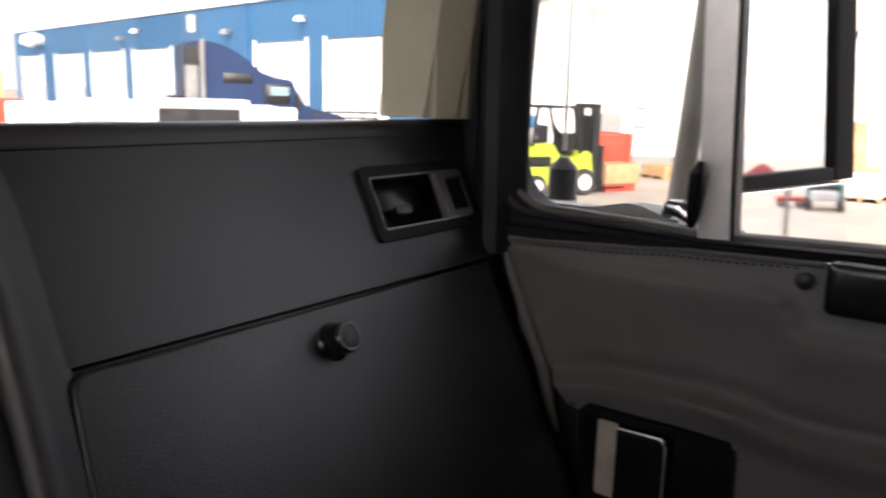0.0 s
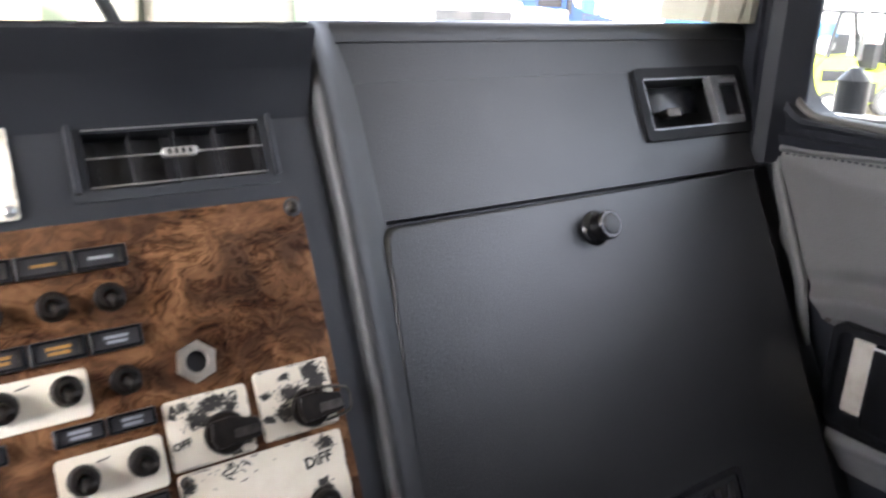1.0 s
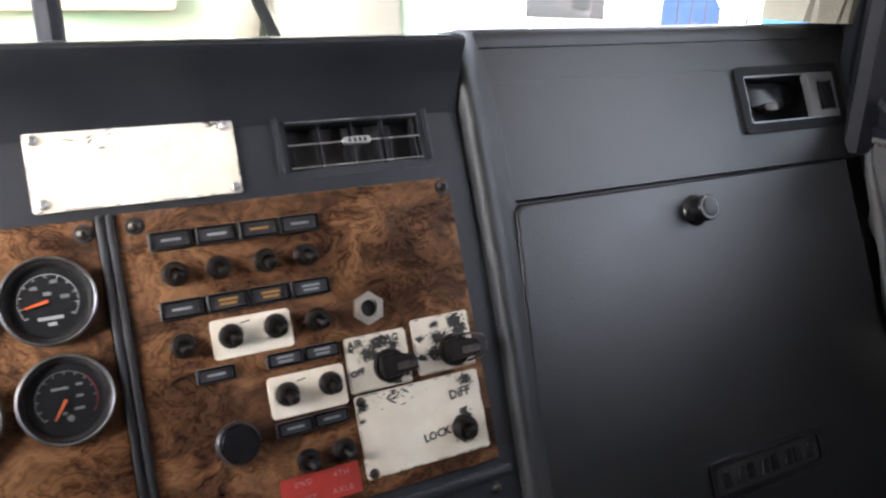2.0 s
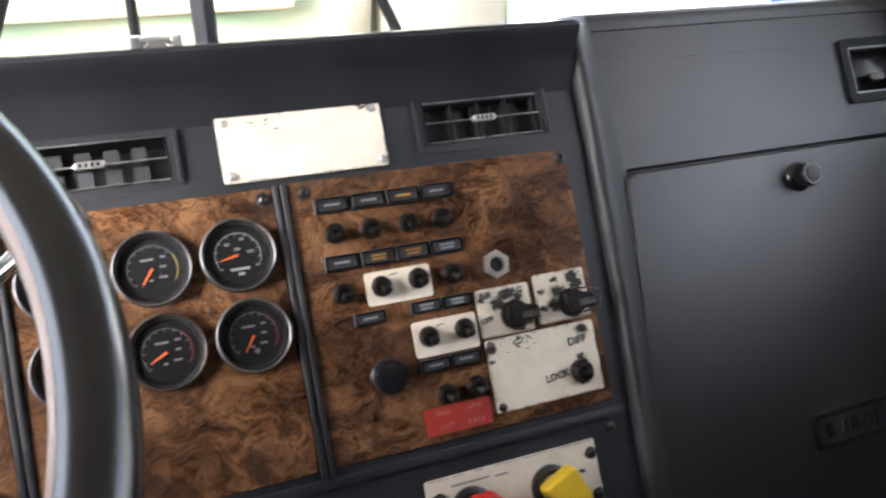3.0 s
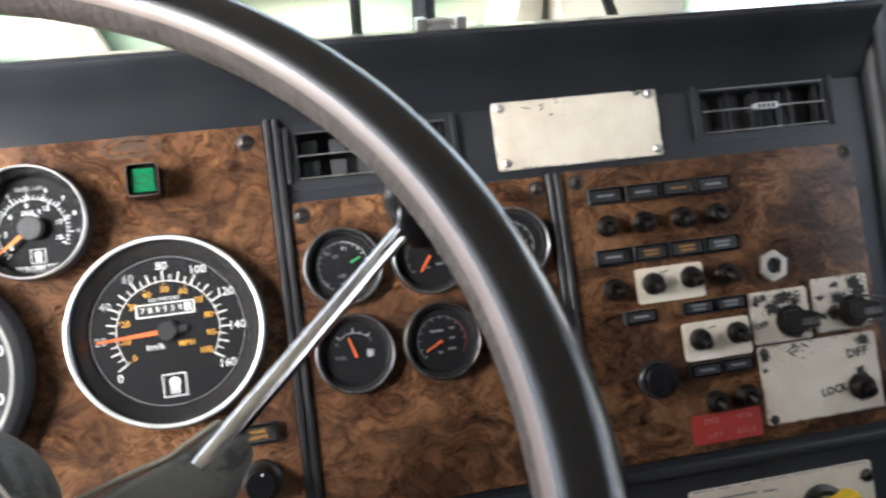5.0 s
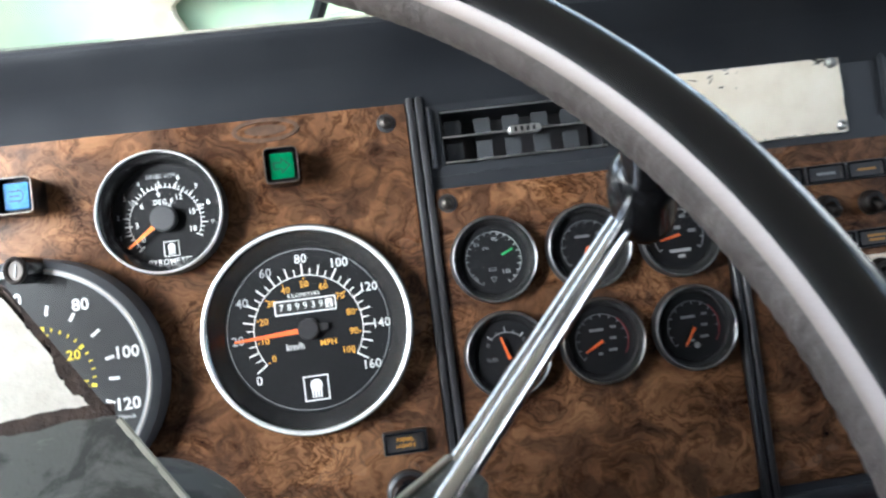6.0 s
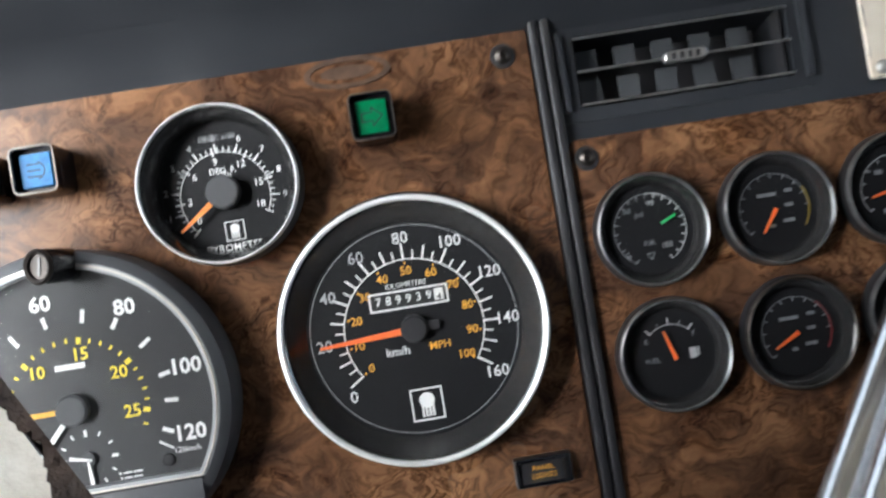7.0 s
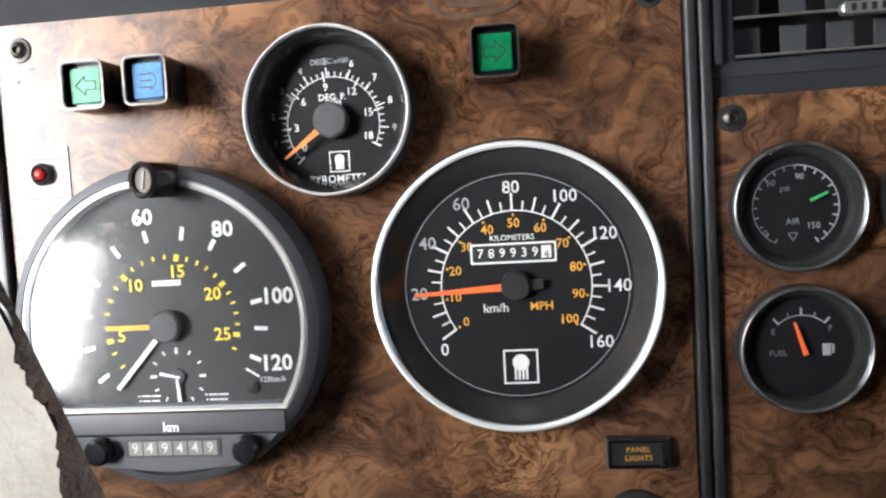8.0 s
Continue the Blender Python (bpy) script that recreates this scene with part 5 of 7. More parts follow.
# indicator lamps
for u, v, mat, label, sym in ((-0.2960, 0.0340, PALE_GREEN_LENS, "square pale green turn indicator lamp with an arrow", "left"), (-0.2650, 0.0340, BLUE_LENS, "square blue high beam indicator lamp", "beam"), (-0.1035, 0.0345, GREEN_LENS, "square dark green turn indicator lamp with an arrow", "right")):
    L = thing("indicator_lamp", on_panel(u, v, -0.0025), label, "indicator lamp", "indicator lamps")
    part("housing", slab(rounded(0.0215, 0.0230, 0.0035, 4), 0.0, -0.0160, 0.0004), GLOSS_BLACK, L, "deep black housing")
    bm = bmesh.new()
    add_ring_slab(bm, rounded(0.0215, 0.0230, 0.0035, 4), rounded(0.0190, 0.0205, 0.0024, 4), -0.0160, -0.0212)
    fr_ = part("frame", bm, GLOSS_BLACK, L, "raised black frame")
    bm = bmesh.new()
    add_ring_slab(bm, rounded(0.0213, 0.0228, 0.0034, 4), rounded(0.0200, 0.0215, 0.0026, 4), -0.0209, -0.0215)
    part("worn_edge", bm, DULL, fr_, "edge worn to bare metal")
    part("lens", slab(rounded(0.0150, 0.0163, 0.0010, 3), -0.0150, -0.0180, 0.0006), mat, L, "coloured ribbed lens")
    bm = bmesh.new()
    if sym == "beam":
        for k in range(3):
            add_bar(bm, -0.001, 0.003 - 0.003 * k, 0.006, 0.0007, -0.0181)
        add_arc(bm, 0.0038, 0.0044, 10, 170, -0.0182, 14)
    else:
        sg = -1 if sym == "left" else 1
        for x0, z0, x1, z1 in ((0.005, 0, 0.0, 0.0045), (0.005, 0, 0.0, -0.0045), (0.0, 0.0045, 0.0, 0.002), (0.0, -0.0045, 0.0, -0.002), (0.0, 0.002, -0.005, 0.002), (0.0, -0.002, -0.005, -0.002), (-0.005, 0.002, -0.005, -0.002)):
            add_bar(bm, sg * (x0 + x1) / 2, (z0 + z1) / 2, 0.0006, math.hypot(x1 - x0, z1 - z0) + 0.0005, -0.0181, math.degrees(math.atan2(sg * (x1 - x0), z1 - z0)))
    part("symbol", bm, worn("dark_symbol", (0.003, 0.016, 0.008), (0.005, 0.022, 0.012), 0.5), L)

# plaque with red lamp at the panel's edge
Q = thing("warning_plaque", on_panel(-0.3325, -0.0235, -0.0025), "small pale printed plaque with a red warning lamp", "plaque")
part("card", slab(rounded(0.0275, 0.0640, 0.0012, 3), 0.0, -0.0008, 0.0003), worn("plaque_card", (0.52, 0.47, 0.46), (0.44, 0.36, 0.35), 0.5, 120, 500), Q)
bm = bmesh.new()
for z, w, x in ((0.026, 0.020, 0), (0.0065, 0.005, -0.007), (0.0065, 0.006, 0.006), (-0.002, 0.018, 0), (-0.008, 0.016, 0), (-0.014, 0.018, 0)):
    add_bar(bm, x, z, w, 0.0022, -0.0008)
part("print", bm, worn("red_plaque_print", (0.40, 0.12, 0.12), (0.46, 0.20, 0.19), 0.6), Q, "faded red print")
part("lamp_holder", lathe([(0.0056, 0), (0.0058, -0.003), (0.0046, -0.0042), (0.0040, -0.0036)], 24, Matrix.Translation((0, 0, 0.0185))), BLACK, Q)
part("lamp", lathe([(0.0032, -0.003), (0.0028, -0.0046), (0.0016, -0.0054), (0, -0.0056)], 24, Matrix.Translation((0, 0, 0.0185))), RED_LENS, Q, "small red lamp lens")


# ---------------------------------------------------------------- switches, tags and plates
def tag(u, v, w=0.0285, h=0.0120, ink=FAINT, label="small black switch label with dim lettering", words="", bars=1, clear=False):
    t = thing("switch_label", on_panel(u, v, -0.0025, 0.0), label, "label", "switch labels")
    part("holder", slab(rounded(w, h, 0.0012, 3), 0.0, -0.0042, 0.0010), BLACK, t)
    bm = bmesh.new()
    add_ring_slab(bm, rounded(w * 0.95, h * 0.90, 0.001, 3), rounded(w * 0.86, h * 0.70, 0.0008, 3), -0.0036, -0.0050)
    part("rim", bm, GLOSS_BLACK, t)
    bm = bmesh.new()
    if words:
        lines = words.split("|")
        for k, s in enumerate(lines):
            add_text(bm, s, 0.0036, 0, (0.5 * (len(lines) - 1) - k) * 0.0040, -0.0045, spacing=1.1)
    else:
        for k in range(bars):
            add_bar(bm, 0, (0.5 * (bars - 1) - k) * 0.0030, w * (0.46 - 0.06 * k), 0.0018, -0.0042)
    part("print", bm, ink, t)
    if clear:
        bm = bmesh.new()
        add_bar(bm, w * 0.36, 0, 0.0012, h * 0.7, -0.0050)
        part("end_tab", bm, DULL, t)
    return t


tag(-0.0475, -0.1515, 0.0290, 0.0150, AMBER, "black switch label lettered panel lights in amber", "PANEL|LIGHTS", clear=True)
DIM_AMBER = worn("dim_amber_print", (0.32, 0.17, 0.04), (0.26, 0.13, 0.03), 0.6)
PALE = worn("pale_print", (0.26, 0.27, 0.29), (0.18, 0.19, 0.21), 0.6)
ROW = [0.2330, 0.2640, 0.2940, 0.3240]
for k, u in enumerate(ROW):
    tag(u, -0.0110, 0.0290, 0.0130, (PALE, FAINT, DIM_AMBER, FAINT)[k], bars=1, clear=True)
    tag(u, -0.0590, 0.0290, 0.0130, (FAINT, DIM_AMBER, DIM_AMBER, PALE)[k], bars=2 if k else 1, clear=k < 3)
for u, v in ((0.2480, -0.1075), (0.2965, -0.1065), (0.3240, -0.1065), (0.2955, -0.1555), (0.3225, -0.1550)):
    tag(u, v, 0.0265, 0.0105, PALE, "small black switch label with pale lettering", bars=2 if v > -0.107 and u > 0.25 else 1)


def toggle(u, v, y=-0.0025, tilt=-28, side=25):
    t = thing("toggle_switch", on_panel(u, v, y), "small dark toggle switch with a threaded collar", "switch", "toggle switches")
    part("collar", lathe([(0.0086, 0.0), (0.0088, -0.0022), (0.0080, -0.0030), (0.0078, -0.0062), (0.0066, -0.0078), (0.0040, -0.0080), (0.0034, -0.0070)], 14), BRONZE, t)
    d = Vector((math.sin(radians(side)) * 0.5, -math.cos(radians(side)), math.sin(radians(tilt)))).normalized()
    part("lever", tube([Vector((0, -0.004, 0)), Vector((0, -0.004, 0)) + d * 0.006, Vector((0, -0.004, 0)) + d * 0.0086, Vector((0, -0.004, 0)) + d * 0.0098], [0.0030, 0.0040, 0.0040, 0.0026], 12), BRONZE, t)
    return t


for k, u in enumerate((0.2320, 0.2620, 0.2950, 0.3250)):
    toggle(u, -0.0345, side=20 + 10 * k)
for u, v in ((0.2300, -0.0840), (0.3250, -0.0830), (0.3010, -0.1810), (0.3280, -0.1800)):
    toggle(u, v, side=50 if u > 0.25 else 10)
for u0, u1, v0, v1 in ((0.249, 0.3055, -0.0985, -0.0708), (0.2812, 0.3380, -0.1480, -0.1180)):
    p = thing("switch_plate", on_panel((u0 + u1) / 2, (v0 + v1) / 2, -0.0025), "cream painted plate under two toggle switches", "plate", "cream plates")
    part("sheet", slab(rounded(u1 - u0, v1 - v0, 0.0028, 4), 0.0, -0.0018, 0.0005), PLATE, p)
    bm = bmesh.new()
    add_bar(bm, -0.004, 0.0095, 0.007, 0.0009, -0.0018, -8)
    part("print", bm, SCUFF, p, "trace of worn print")
for u, v in ((0.2620, -0.0835), (0.2940, -0.0820), (0.2940, -0.1315), (0.3260, -0.1305)):
    toggle(u, v, -0.0043, -30, 40)


def stroke(bm, rng, px, pz, a, ln, wd, w, h):
    """One short ragged mark, kept on the plate."""
    pts = []
    for k in range(7):
        f = k / 6 - 0.5
        cx, cz = px + f * ln * math.cos(a), pz + f * ln * math.sin(a) + rng.uniform(-0.2, 0.2) * wd
        pts.append((cx, cz, wd * (1 - (2 * f) ** 2) * rng.uniform(0.5, 1.3) + 0.00010))
    if any(abs(p[0]) > w / 2 - 0.0003 or abs(p[1]) + p[2] > h / 2 - 0.0003 for p in pts):
        return
    y = -0.00012 * rng.random()
    nx, nz = -math.sin(a), math.cos(a)
    rows = [(bm.verts.new((cx + nx * g, y, cz + nz * g)), bm.verts.new((cx - nx * g, y, cz - nz * g))) for cx, cz, g in pts]
    for p, q in zip(rows, rows[1:]):
        bm.faces.new((p[0], p[1], q[1], q[0]))


def scuffs(w, h, spots, seed):
    """Rubbed-off patches, smeared ink and paint chipped along the edges."""
    rng = random.Random(seed)
    bm = bmesh.new()
    for x, z, size, count in spots:
        lean = rng.uniform(-0.3, 0.3)
        for _ in range(int(count * 1.1)):
            far = rng.gauss(0, 1)
            px, pz = x + far * size, z + rng.gauss(0, size * 0.6)
            ln = rng.uniform(0.0016, 0.0070) * (1.2 if abs(far) < 1 else 0.5)
            stroke(bm, rng, px, pz, lean + rng.gauss(0, 0.45), ln, rng.uniform(0.00015, 0.0007) * (1.2 if abs(far) < 1 else 0.5), w, h)
    for side in range(4):
        ln_side = w if side < 2 else h
        k = -ln_side / 2 + 0.003
        while k < ln_side / 2 - 0.003:
            step = rng.uniform(0.002, 0.009)
            if rng.random() < 0.62:
                off = rng.uniform(0.0006, 0.0010)
                wd = rng.uniform(0.00012, 0.00034)
                if side < 2:
                    stroke(bm, rng, k + step / 2, (h / 2 - off) * (1 if side else -1), 0.0, step * 1.1, wd, w, h)
                else:
                    stroke(bm, rng, (w / 2 - off) * (1 if side == 3 else -1), k + step / 2, math.pi / 2, step * 1.1, wd, w, h)
            k += step
    return bm


def plate(name, u0, u1, v0, v1, label, spots, seed, words=(), y=-0.0025, thick=0.0018):
    p = thing(name, on_panel((u0 + u1) / 2, (v0 + v1) / 2, y), label, "plate", "cream plates")
    w, h = u1 - u0, v1 - v0
    sheet = part("sheet", slab(rounded(w, h, 0.0026, 4), 0.0, -thick, 0.0005), PLATE, p)
    part("ink_smear", scuffs(w, h, spots, seed), SCUFF, sheet, "dark scuffs and smeared ink", Matrix.Translation((0, -thick - 0.0002, 0)), smooth=False)
    bm = bmesh.new()
    for s, size, x, z, t in words:
        add_text(bm, s, size, x, z, -thick - 0.0004, t, thick=0.00032)
    if words:
        part("lettering", bm, SCUFF, sheet, "hand-lettered black ink")
    return p


plate("air_bag_plate", 0.3412, 0.3915, -0.1430, -0.1015, "cream plate hand-lettered air bag off, heavily scuffed", ((0.003, 0.0135, 0.0045, 90), (-0.006, 0.0065, 0.0050, 90), (0.014, 0.0085, 0.003, 30), (0.010, -0.0165, 0.0035, 30), (0.020, -0.013, 0.002, 24), (-0.021, 0.012, 0.0015, 12)), 1, (("AIR", 0.0080, -0.0165, 0.0150, -2), ("BAG", 0.0080, 0.0110, 0.0150, 3), ("OFF", 0.0064, -0.0180, -0.0060, -8)))
plate("lever_plate", 0.3970, 0.4475, -0.1410, -0.0975, "cream plate with dark smears round a lever switch", ((0.012, 0.0150, 0.0040, 110), (0.015, 0.0075, 0.004, 90), (-0.004, 0.0045, 0.0045, 90), (-0.009, -0.007, 0.004, 80), (-0.006, 0.0150, 0.0015, 20), (-0.020, 0.006, 0.0018, 26), (-0.020, -0.008, 0.0022, 26)), 2)
plate("diff_lock_plate", 0.3420, 0.4465, -0.2070, -0.1450, "large cream plate hand-lettered diff lock", ((0.040, 0.0255, 0.0034, 60), (-0.020, 0.0285, 0.009, 40), (0.034, 0.002, 0.0012, 24), (0.034, -0.0035, 0.0032, 60), (0.033, -0.0115, 0.0048, 90), (0.033, -0.0185, 0.0034, 60), (-0.0475, 0.022, 0.0022, 40), (-0.049, 0.012, 0.0012, 16)), 3, (("DiFF", 0.0098, 0.0335, 0.0155, -4), ("LOCK", 0.0086, 0.0085, -0.0115, -6)))
for u, v in ((0.3465, -0.1500), (0.3475, -0.2030)):
    screw(u, v, -0.0043, 0.0026, True)
t = toggle(0.4260, -0.1875, -0.0043, -20, 0)
t.matrix_basis = t.matrix_basis @ Matrix.Scale(1.2, 4)
t["label"] = "dark toggle switch on the diff lock plate"


def lever_switch(u, v, label, wire):
    t = thing("lever_switch", on_panel(u, v, -0.0043), label, "switch", "lever switches")
    t.matrix_basis = t.matrix_basis @ Matrix.Scale(0.86, 4)
    part("base", lathe([(0.0150, 0.0), (0.0152, -0.004), (0.0140, -0.0062), (0, -0.0064)], 32), BRONZE, t)
    bm = slab([(-0.0110, 0.0095), (0.003, 0.0105), (0.0215, 0.0060), (0.0235, 0.0015), (0.0225, -0.0065), (0.019, -0.0082), (-0.0090, -0.0095), (-0.0120, -0.0030)], -0.006, -0.0125, 0.0016)
    lev = part("lever", bm, BRONZE, t, "flat dark paddle lever")
    part("lever_face", slab(rounded(0.0180, 0.0062, 0.001, 3), -0.0123, -0.0133, 0.0003, 0.0120, -0.0015), DULL, lev, "worn grey lever tip")
    if not wire:
        return t
    guard = tube([(-0.004, -0.0125, 0.0140), (0.012, -0.013, 0.0125), (0.0260, -0.013, 0.0085), (0.0285, -0.013, 0.0030), (0.0270, -0.013, -0.0075), (0.0220, -0.013, -0.0100), (0.006, -0.0125, -0.0115)], 0.0011, 8)
    part("guard", guard, DULL, t, "thin bent wire guard")
    return t


lever_switch(0.3740, -0.1275, "black paddle switch on the scuffed air bag plate", False)
lever_switch(0.4295, -0.1265, "black paddle switch with a thin bent wire guard", True)
N_ = thing("hex_nut", on_panel(0.3655, -0.0820, -0.0025), "bare hexagonal metal nut round an empty switch hole", "nut")
bm = bmesh.new()
hexo = [(0.0128 * math.cos(radians(60 * k + 20)), 0.0128 * math.sin(radians(60 * k + 20))) for k in range(6)]
hexo = [tuple(np.array(hexo[k]) * (1 - f) + np.array(hexo[(k + 1) % 6]) * f) for k in range(6) for f in (0, 0.25, 0.5, 0.75)]
circ = [(0.0066 * math.cos(radians(15 * k + 20)), 0.0066 * math.sin(radians(15 * k + 20))) for k in range(24)]
add_ring_slab(bm, hexo, circ, 0.0, -0.0042)
part("nut", bm, NUT_METAL, N_)
part("ring", lathe([(0.0098, -0.0041), (0.0095, -0.0050), (0.0070, -0.0050), (0.0064, -0.0040)], 32), NUT_METAL, N_)
part("hole", lathe([(0.0068, -0.0003), (0, -0.0003)], 24), BLACK, N_, "dark empty hole")
K = thing("cigar_lighter", on_panel(0.2550, -0.1570, -0.0025), "round black pull lighter in the wood panel", "lighter")
part("ring", lathe([(0.0150, 0.0), (0.0152, -0.003), (0.0138, -0.0042), (0.0130, -0.002)], 40), BLACK, K)
part("knob", lathe([(0.0132, -0.001), (0.0134, -0.010), (0.0122, -0.0125), (0.006, -0.0135), (0, -0.0137)], 40), GLOSS_BLACK, K)
K = thing("dimmer_knob", on_panel(-0.0490, -0.1840, -0.0025), "round black dimmer knob under the panel light label", "knob")
part("skirt", lathe([(0.0145, 0.0), (0.0140, -0.004), (0.0118, -0.0055)], 36), BLACK, K)
part("knob", lathe([(0.0118, -0.004), (0.0112, -0.016), (0.0098, -0.0185), (0, -0.0190)], 36), GLOSS_BLACK, K)
part("dot", lathe([(0.0009, -0.0188), (0.0008, -0.0194), (0, -0.0194)], 8, Matrix.Translation((0.002, 0, 0.007))), WHITE, K, "white index dot")
RL = thing("lift_axle_label", on_panel(0.3075, -0.2015, -0.0025), "red plastic tape label with white lettering", "label")
part("tape", slab(rounded(0.0590, 0.0225, 0.0010, 2), 0.0, -0.0008, 0.0003), RED_TAPE, RL)
bm = bmesh.new()
for s, x, z in (("2ND", -0.0130, 0.0058), ("4TH", 0.0155, 0.0058), ("LIFT", -0.0110, -0.0058), ("AXLE", 0.0150, -0.0058)):
    add_text(bm, s, 0.0058, x, z, -0.0011, spacing=1.25)
part("lettering", bm, worn("pink_print", (0.55, 0.30, 0.28), (0.45, 0.2, 0.18), 0.6), RL)

# trailer brake valve plate with red and yellow knobs
V = plate("brake_valve_plate", 0.2680, 0.4265, -0.3130, -0.2475, "cream plate with black edges under the brake knobs", ((0.0735, 0.0205, 0.0032, 110), (-0.0685, 0.0160, 0.0034, 120), (0.0735, -0.0145, 0.0026, 60), (-0.068, -0.022, 0.003, 50), (0.036, 0.000, 0.0018, 20), (0.062, 0.0085, 0.0014, 16)), 4, y=0.0, thick=0.0022)
bm = bmesh.new()
for x, z, w in ((-0.040, 0.0245, 0.034), (-0.012, 0.0235, 0.012), (0.050, -0.020, 0.012)):
    add_bar(bm, x, z, w, 0.0016, -0.0022)
part("print", bm, FAINT, V, "worn line of small print")
for u, v in ((0.2790, -0.2640), (0.4210, -0.2590), (0.4210, -0.2950), (0.2790, -0.3020)):
    s = screw(u, v, -0.0022, 0.0036, True)
    s["label"] = "dark screw in the brake valve plate"
for u, mat, label, pts in ((0.3050, RED_PLASTIC, "red octagonal trailer air supply knob", 8), (0.3785, YELLOW_PLASTIC, "yellow square parking brake knob", 4)):
    k = thing("brake_valve", on_panel(u, -0.2780, -0.0022), label, "knob", "brake knobs")
    part("boot", lathe([(0.0190, 0.0), (0.0188, -0.004), (0.0150, -0.0062), (0.0110, -0.0050)], 40), BLACK, k, "black rubber ring")
    part("stem", lathe([(0.0085, -0.003), (0.0088, -0.022), (0.0110, -0.030 if pts == 8 else -0.024)], 28), mat, k)
    n = 8 if pts == 8 else 4
    out = rounded(0.0330, 0.0330, 0.0045, 4) if pts == 4 else [(0.0205 * math.cos(radians(22.5 + 45 * i)), 0.0205 * math.sin(radians(22.5 + 45 * i))) for i in range(8)]
    bm = slab(out, -0.030, -0.044, 0.003) if pts == 8 else slab(out, -0.022, -0.036, 0.003)
    if pts == 4:
        bm.transform(Matrix.Rotation(radians(-24), 4, "Y"))
    part("cap", bm, mat, k)
for u, v in ((0.2270, -0.2660), (0.1760, -0.2830), (0.4450, -0.3120), (0.4470, -0.2420)):
    s = screw(u, v, 0.0, 0.0034, True)
    s["label"] = "dark screw in the lower dash panel"

# cover plate between the vents
plate("cover_plate", 0.1525, 0.2885, 0.0170, 0.0712, "blank cream cover plate with four corner screws", ((0.0605, 0.0222, 0.0014, 40), (0.05, 0.0255, 0.004, 10), (-0.03, 0.0257, 0.012, 14)), 8, y=-0.0008, thick=0.0020)
for x, z in ((0.1585, 0.0655), (0.2815, 0.0665), (0.1590, 0.0225), (0.2830, 0.0220)):
    s = screw(x, z, -0.0030, 0.0036, washer=False)
    s.children[0].data.materials[0] = SATIN
    s["label"] = "bright screw in the corner of the cover plate"


def vent(u0, u1, v0, v1, label, vane_mat, half=0.0056, ribs=2, depth=0.036):
    """A dash air outlet: sleeve, three bright rails, vertical vanes and a centre tab."""
    w, h = u1 - u0, v1 - v0
    t = thing("air_vent", on_panel((u0 + u1) / 2, (v0 + v1) / 2, 0.0), label, "air vent", "dash vents")
    bm = bmesh.new()
    add_ring_slab(bm, rounded(w + 0.0230, h + 0.0165, 0.003, 3), rounded(w + 0.003, h + 0.003, 0.002, 3), 0.001, -0.0007)
    part("surround", bm, VINYL_SMOOTH, t)
    for sx in (-1, 1):
        part("side_ridge", box(sx * (w / 2 + 0.0085) - 0.0018, sx * (w / 2 + 0.0085) + 0.0018, -0.0045, 0.0, -h / 2 - 0.003, h / 2 + 0.004, 0.0014), VINYL_SMOOTH, t)
    part("back", box(-w / 2, w / 2, depth, depth + 0.004, -h / 2, h / 2), BLACK, t)
    for k in range(5):
        x = -w / 2 + w * (0.075 + 0.187 * k)
        for z0, z1 in ((-h / 2 + 0.0025, -0.0022), (0.0022, h / 2 - 0.0035)):
            part("vane", box(x - half, x + half, 0.012, 0.0135, z0, z1), vane_mat, t)
    for k in range(ribs):
        x = -w / 2 + w * k / (ribs - 1)
        part("rib", box(x - 0.0005, x + 0.0005, 0.004, 0.013, -h / 2, h / 2), BLACK, t)
    for z in (-h / 2, 0.0, h / 2):
        part("rail", tube([(-w / 2 - 0.001, -0.0022, z), (w / 2 + 0.001, -0.0022, z)], 0.0006, 8), SATIN, t, "thin bright rail")
    tab = part("tab", slab(rounded(0.0225, 0.0056, 0.0022, 4), -0.001, -0.0055, 0.0010), SATIN, t, "bright sliding tab")
    for k in range(4):
        part("rib_mark", box(-0.0075 + 0.0042 * k, -0.0055 + 0.0042 * k, -0.0062, -0.0054, -0.0016, 0.0016), BLACK, tab)
    return t


vent(0.0035, 0.1130, 0.0270, 0.0610, "black dash air vent with bright rails and grey vanes", worn("grey_vane", (0.036, 0.039, 0.043), (0.050, 0.054, 0.059), 0.45))
vent(0.3280, 0.4345, 0.0305, 0.0655, "black dash air vent with bright rails and tab", BLACK, 0.0009, 5, 0.017)

# chrome latch on the dash top
L = thing("chrome_latch", PANEL @ Matrix.Translation((0.119, -0.014, 0.1265)) @ Matrix.Rotation(radians(26.5), 4, "X") @ Matrix.Diagonal((1.0, 1.0, 0.8, 1)), "small chrome latch bracket on the dash top", "latch")
part("foot", box(-0.019, 0.019, -0.008, 0.010, -0.0035, 0.001, 0.0008), SATIN, L)
for x0, x1 in ((-0.019, -0.011), (0.011, 0.019)):
    part("ear", box(x0, x1, -0.007, 0.008, 0.001, 0.0125, 0.0012), SATIN, L)
part("pin", tube([(-0.012, 0, 0.0065), (0.0, -0.001, 0.0078), (0.012, 0, 0.0065)], [0.0035, 0.0046, 0.0035], 14), SATIN, L)
part("clip", slab([(-0.010, 0.001), (0.010, 0.001), (0.006, 0.006), (-0.006, 0.006)], 0.002, -0.005, 0.0008), SATIN, L)

# glove compartment
GD = thing("glove_compartment_door", PANEL, "grained black glove compartment door with a round knob", "glove compartment")
bm = bmesh.new()
x_at = lambda z: 0.5105 + 0.095 * (z + 0.022)
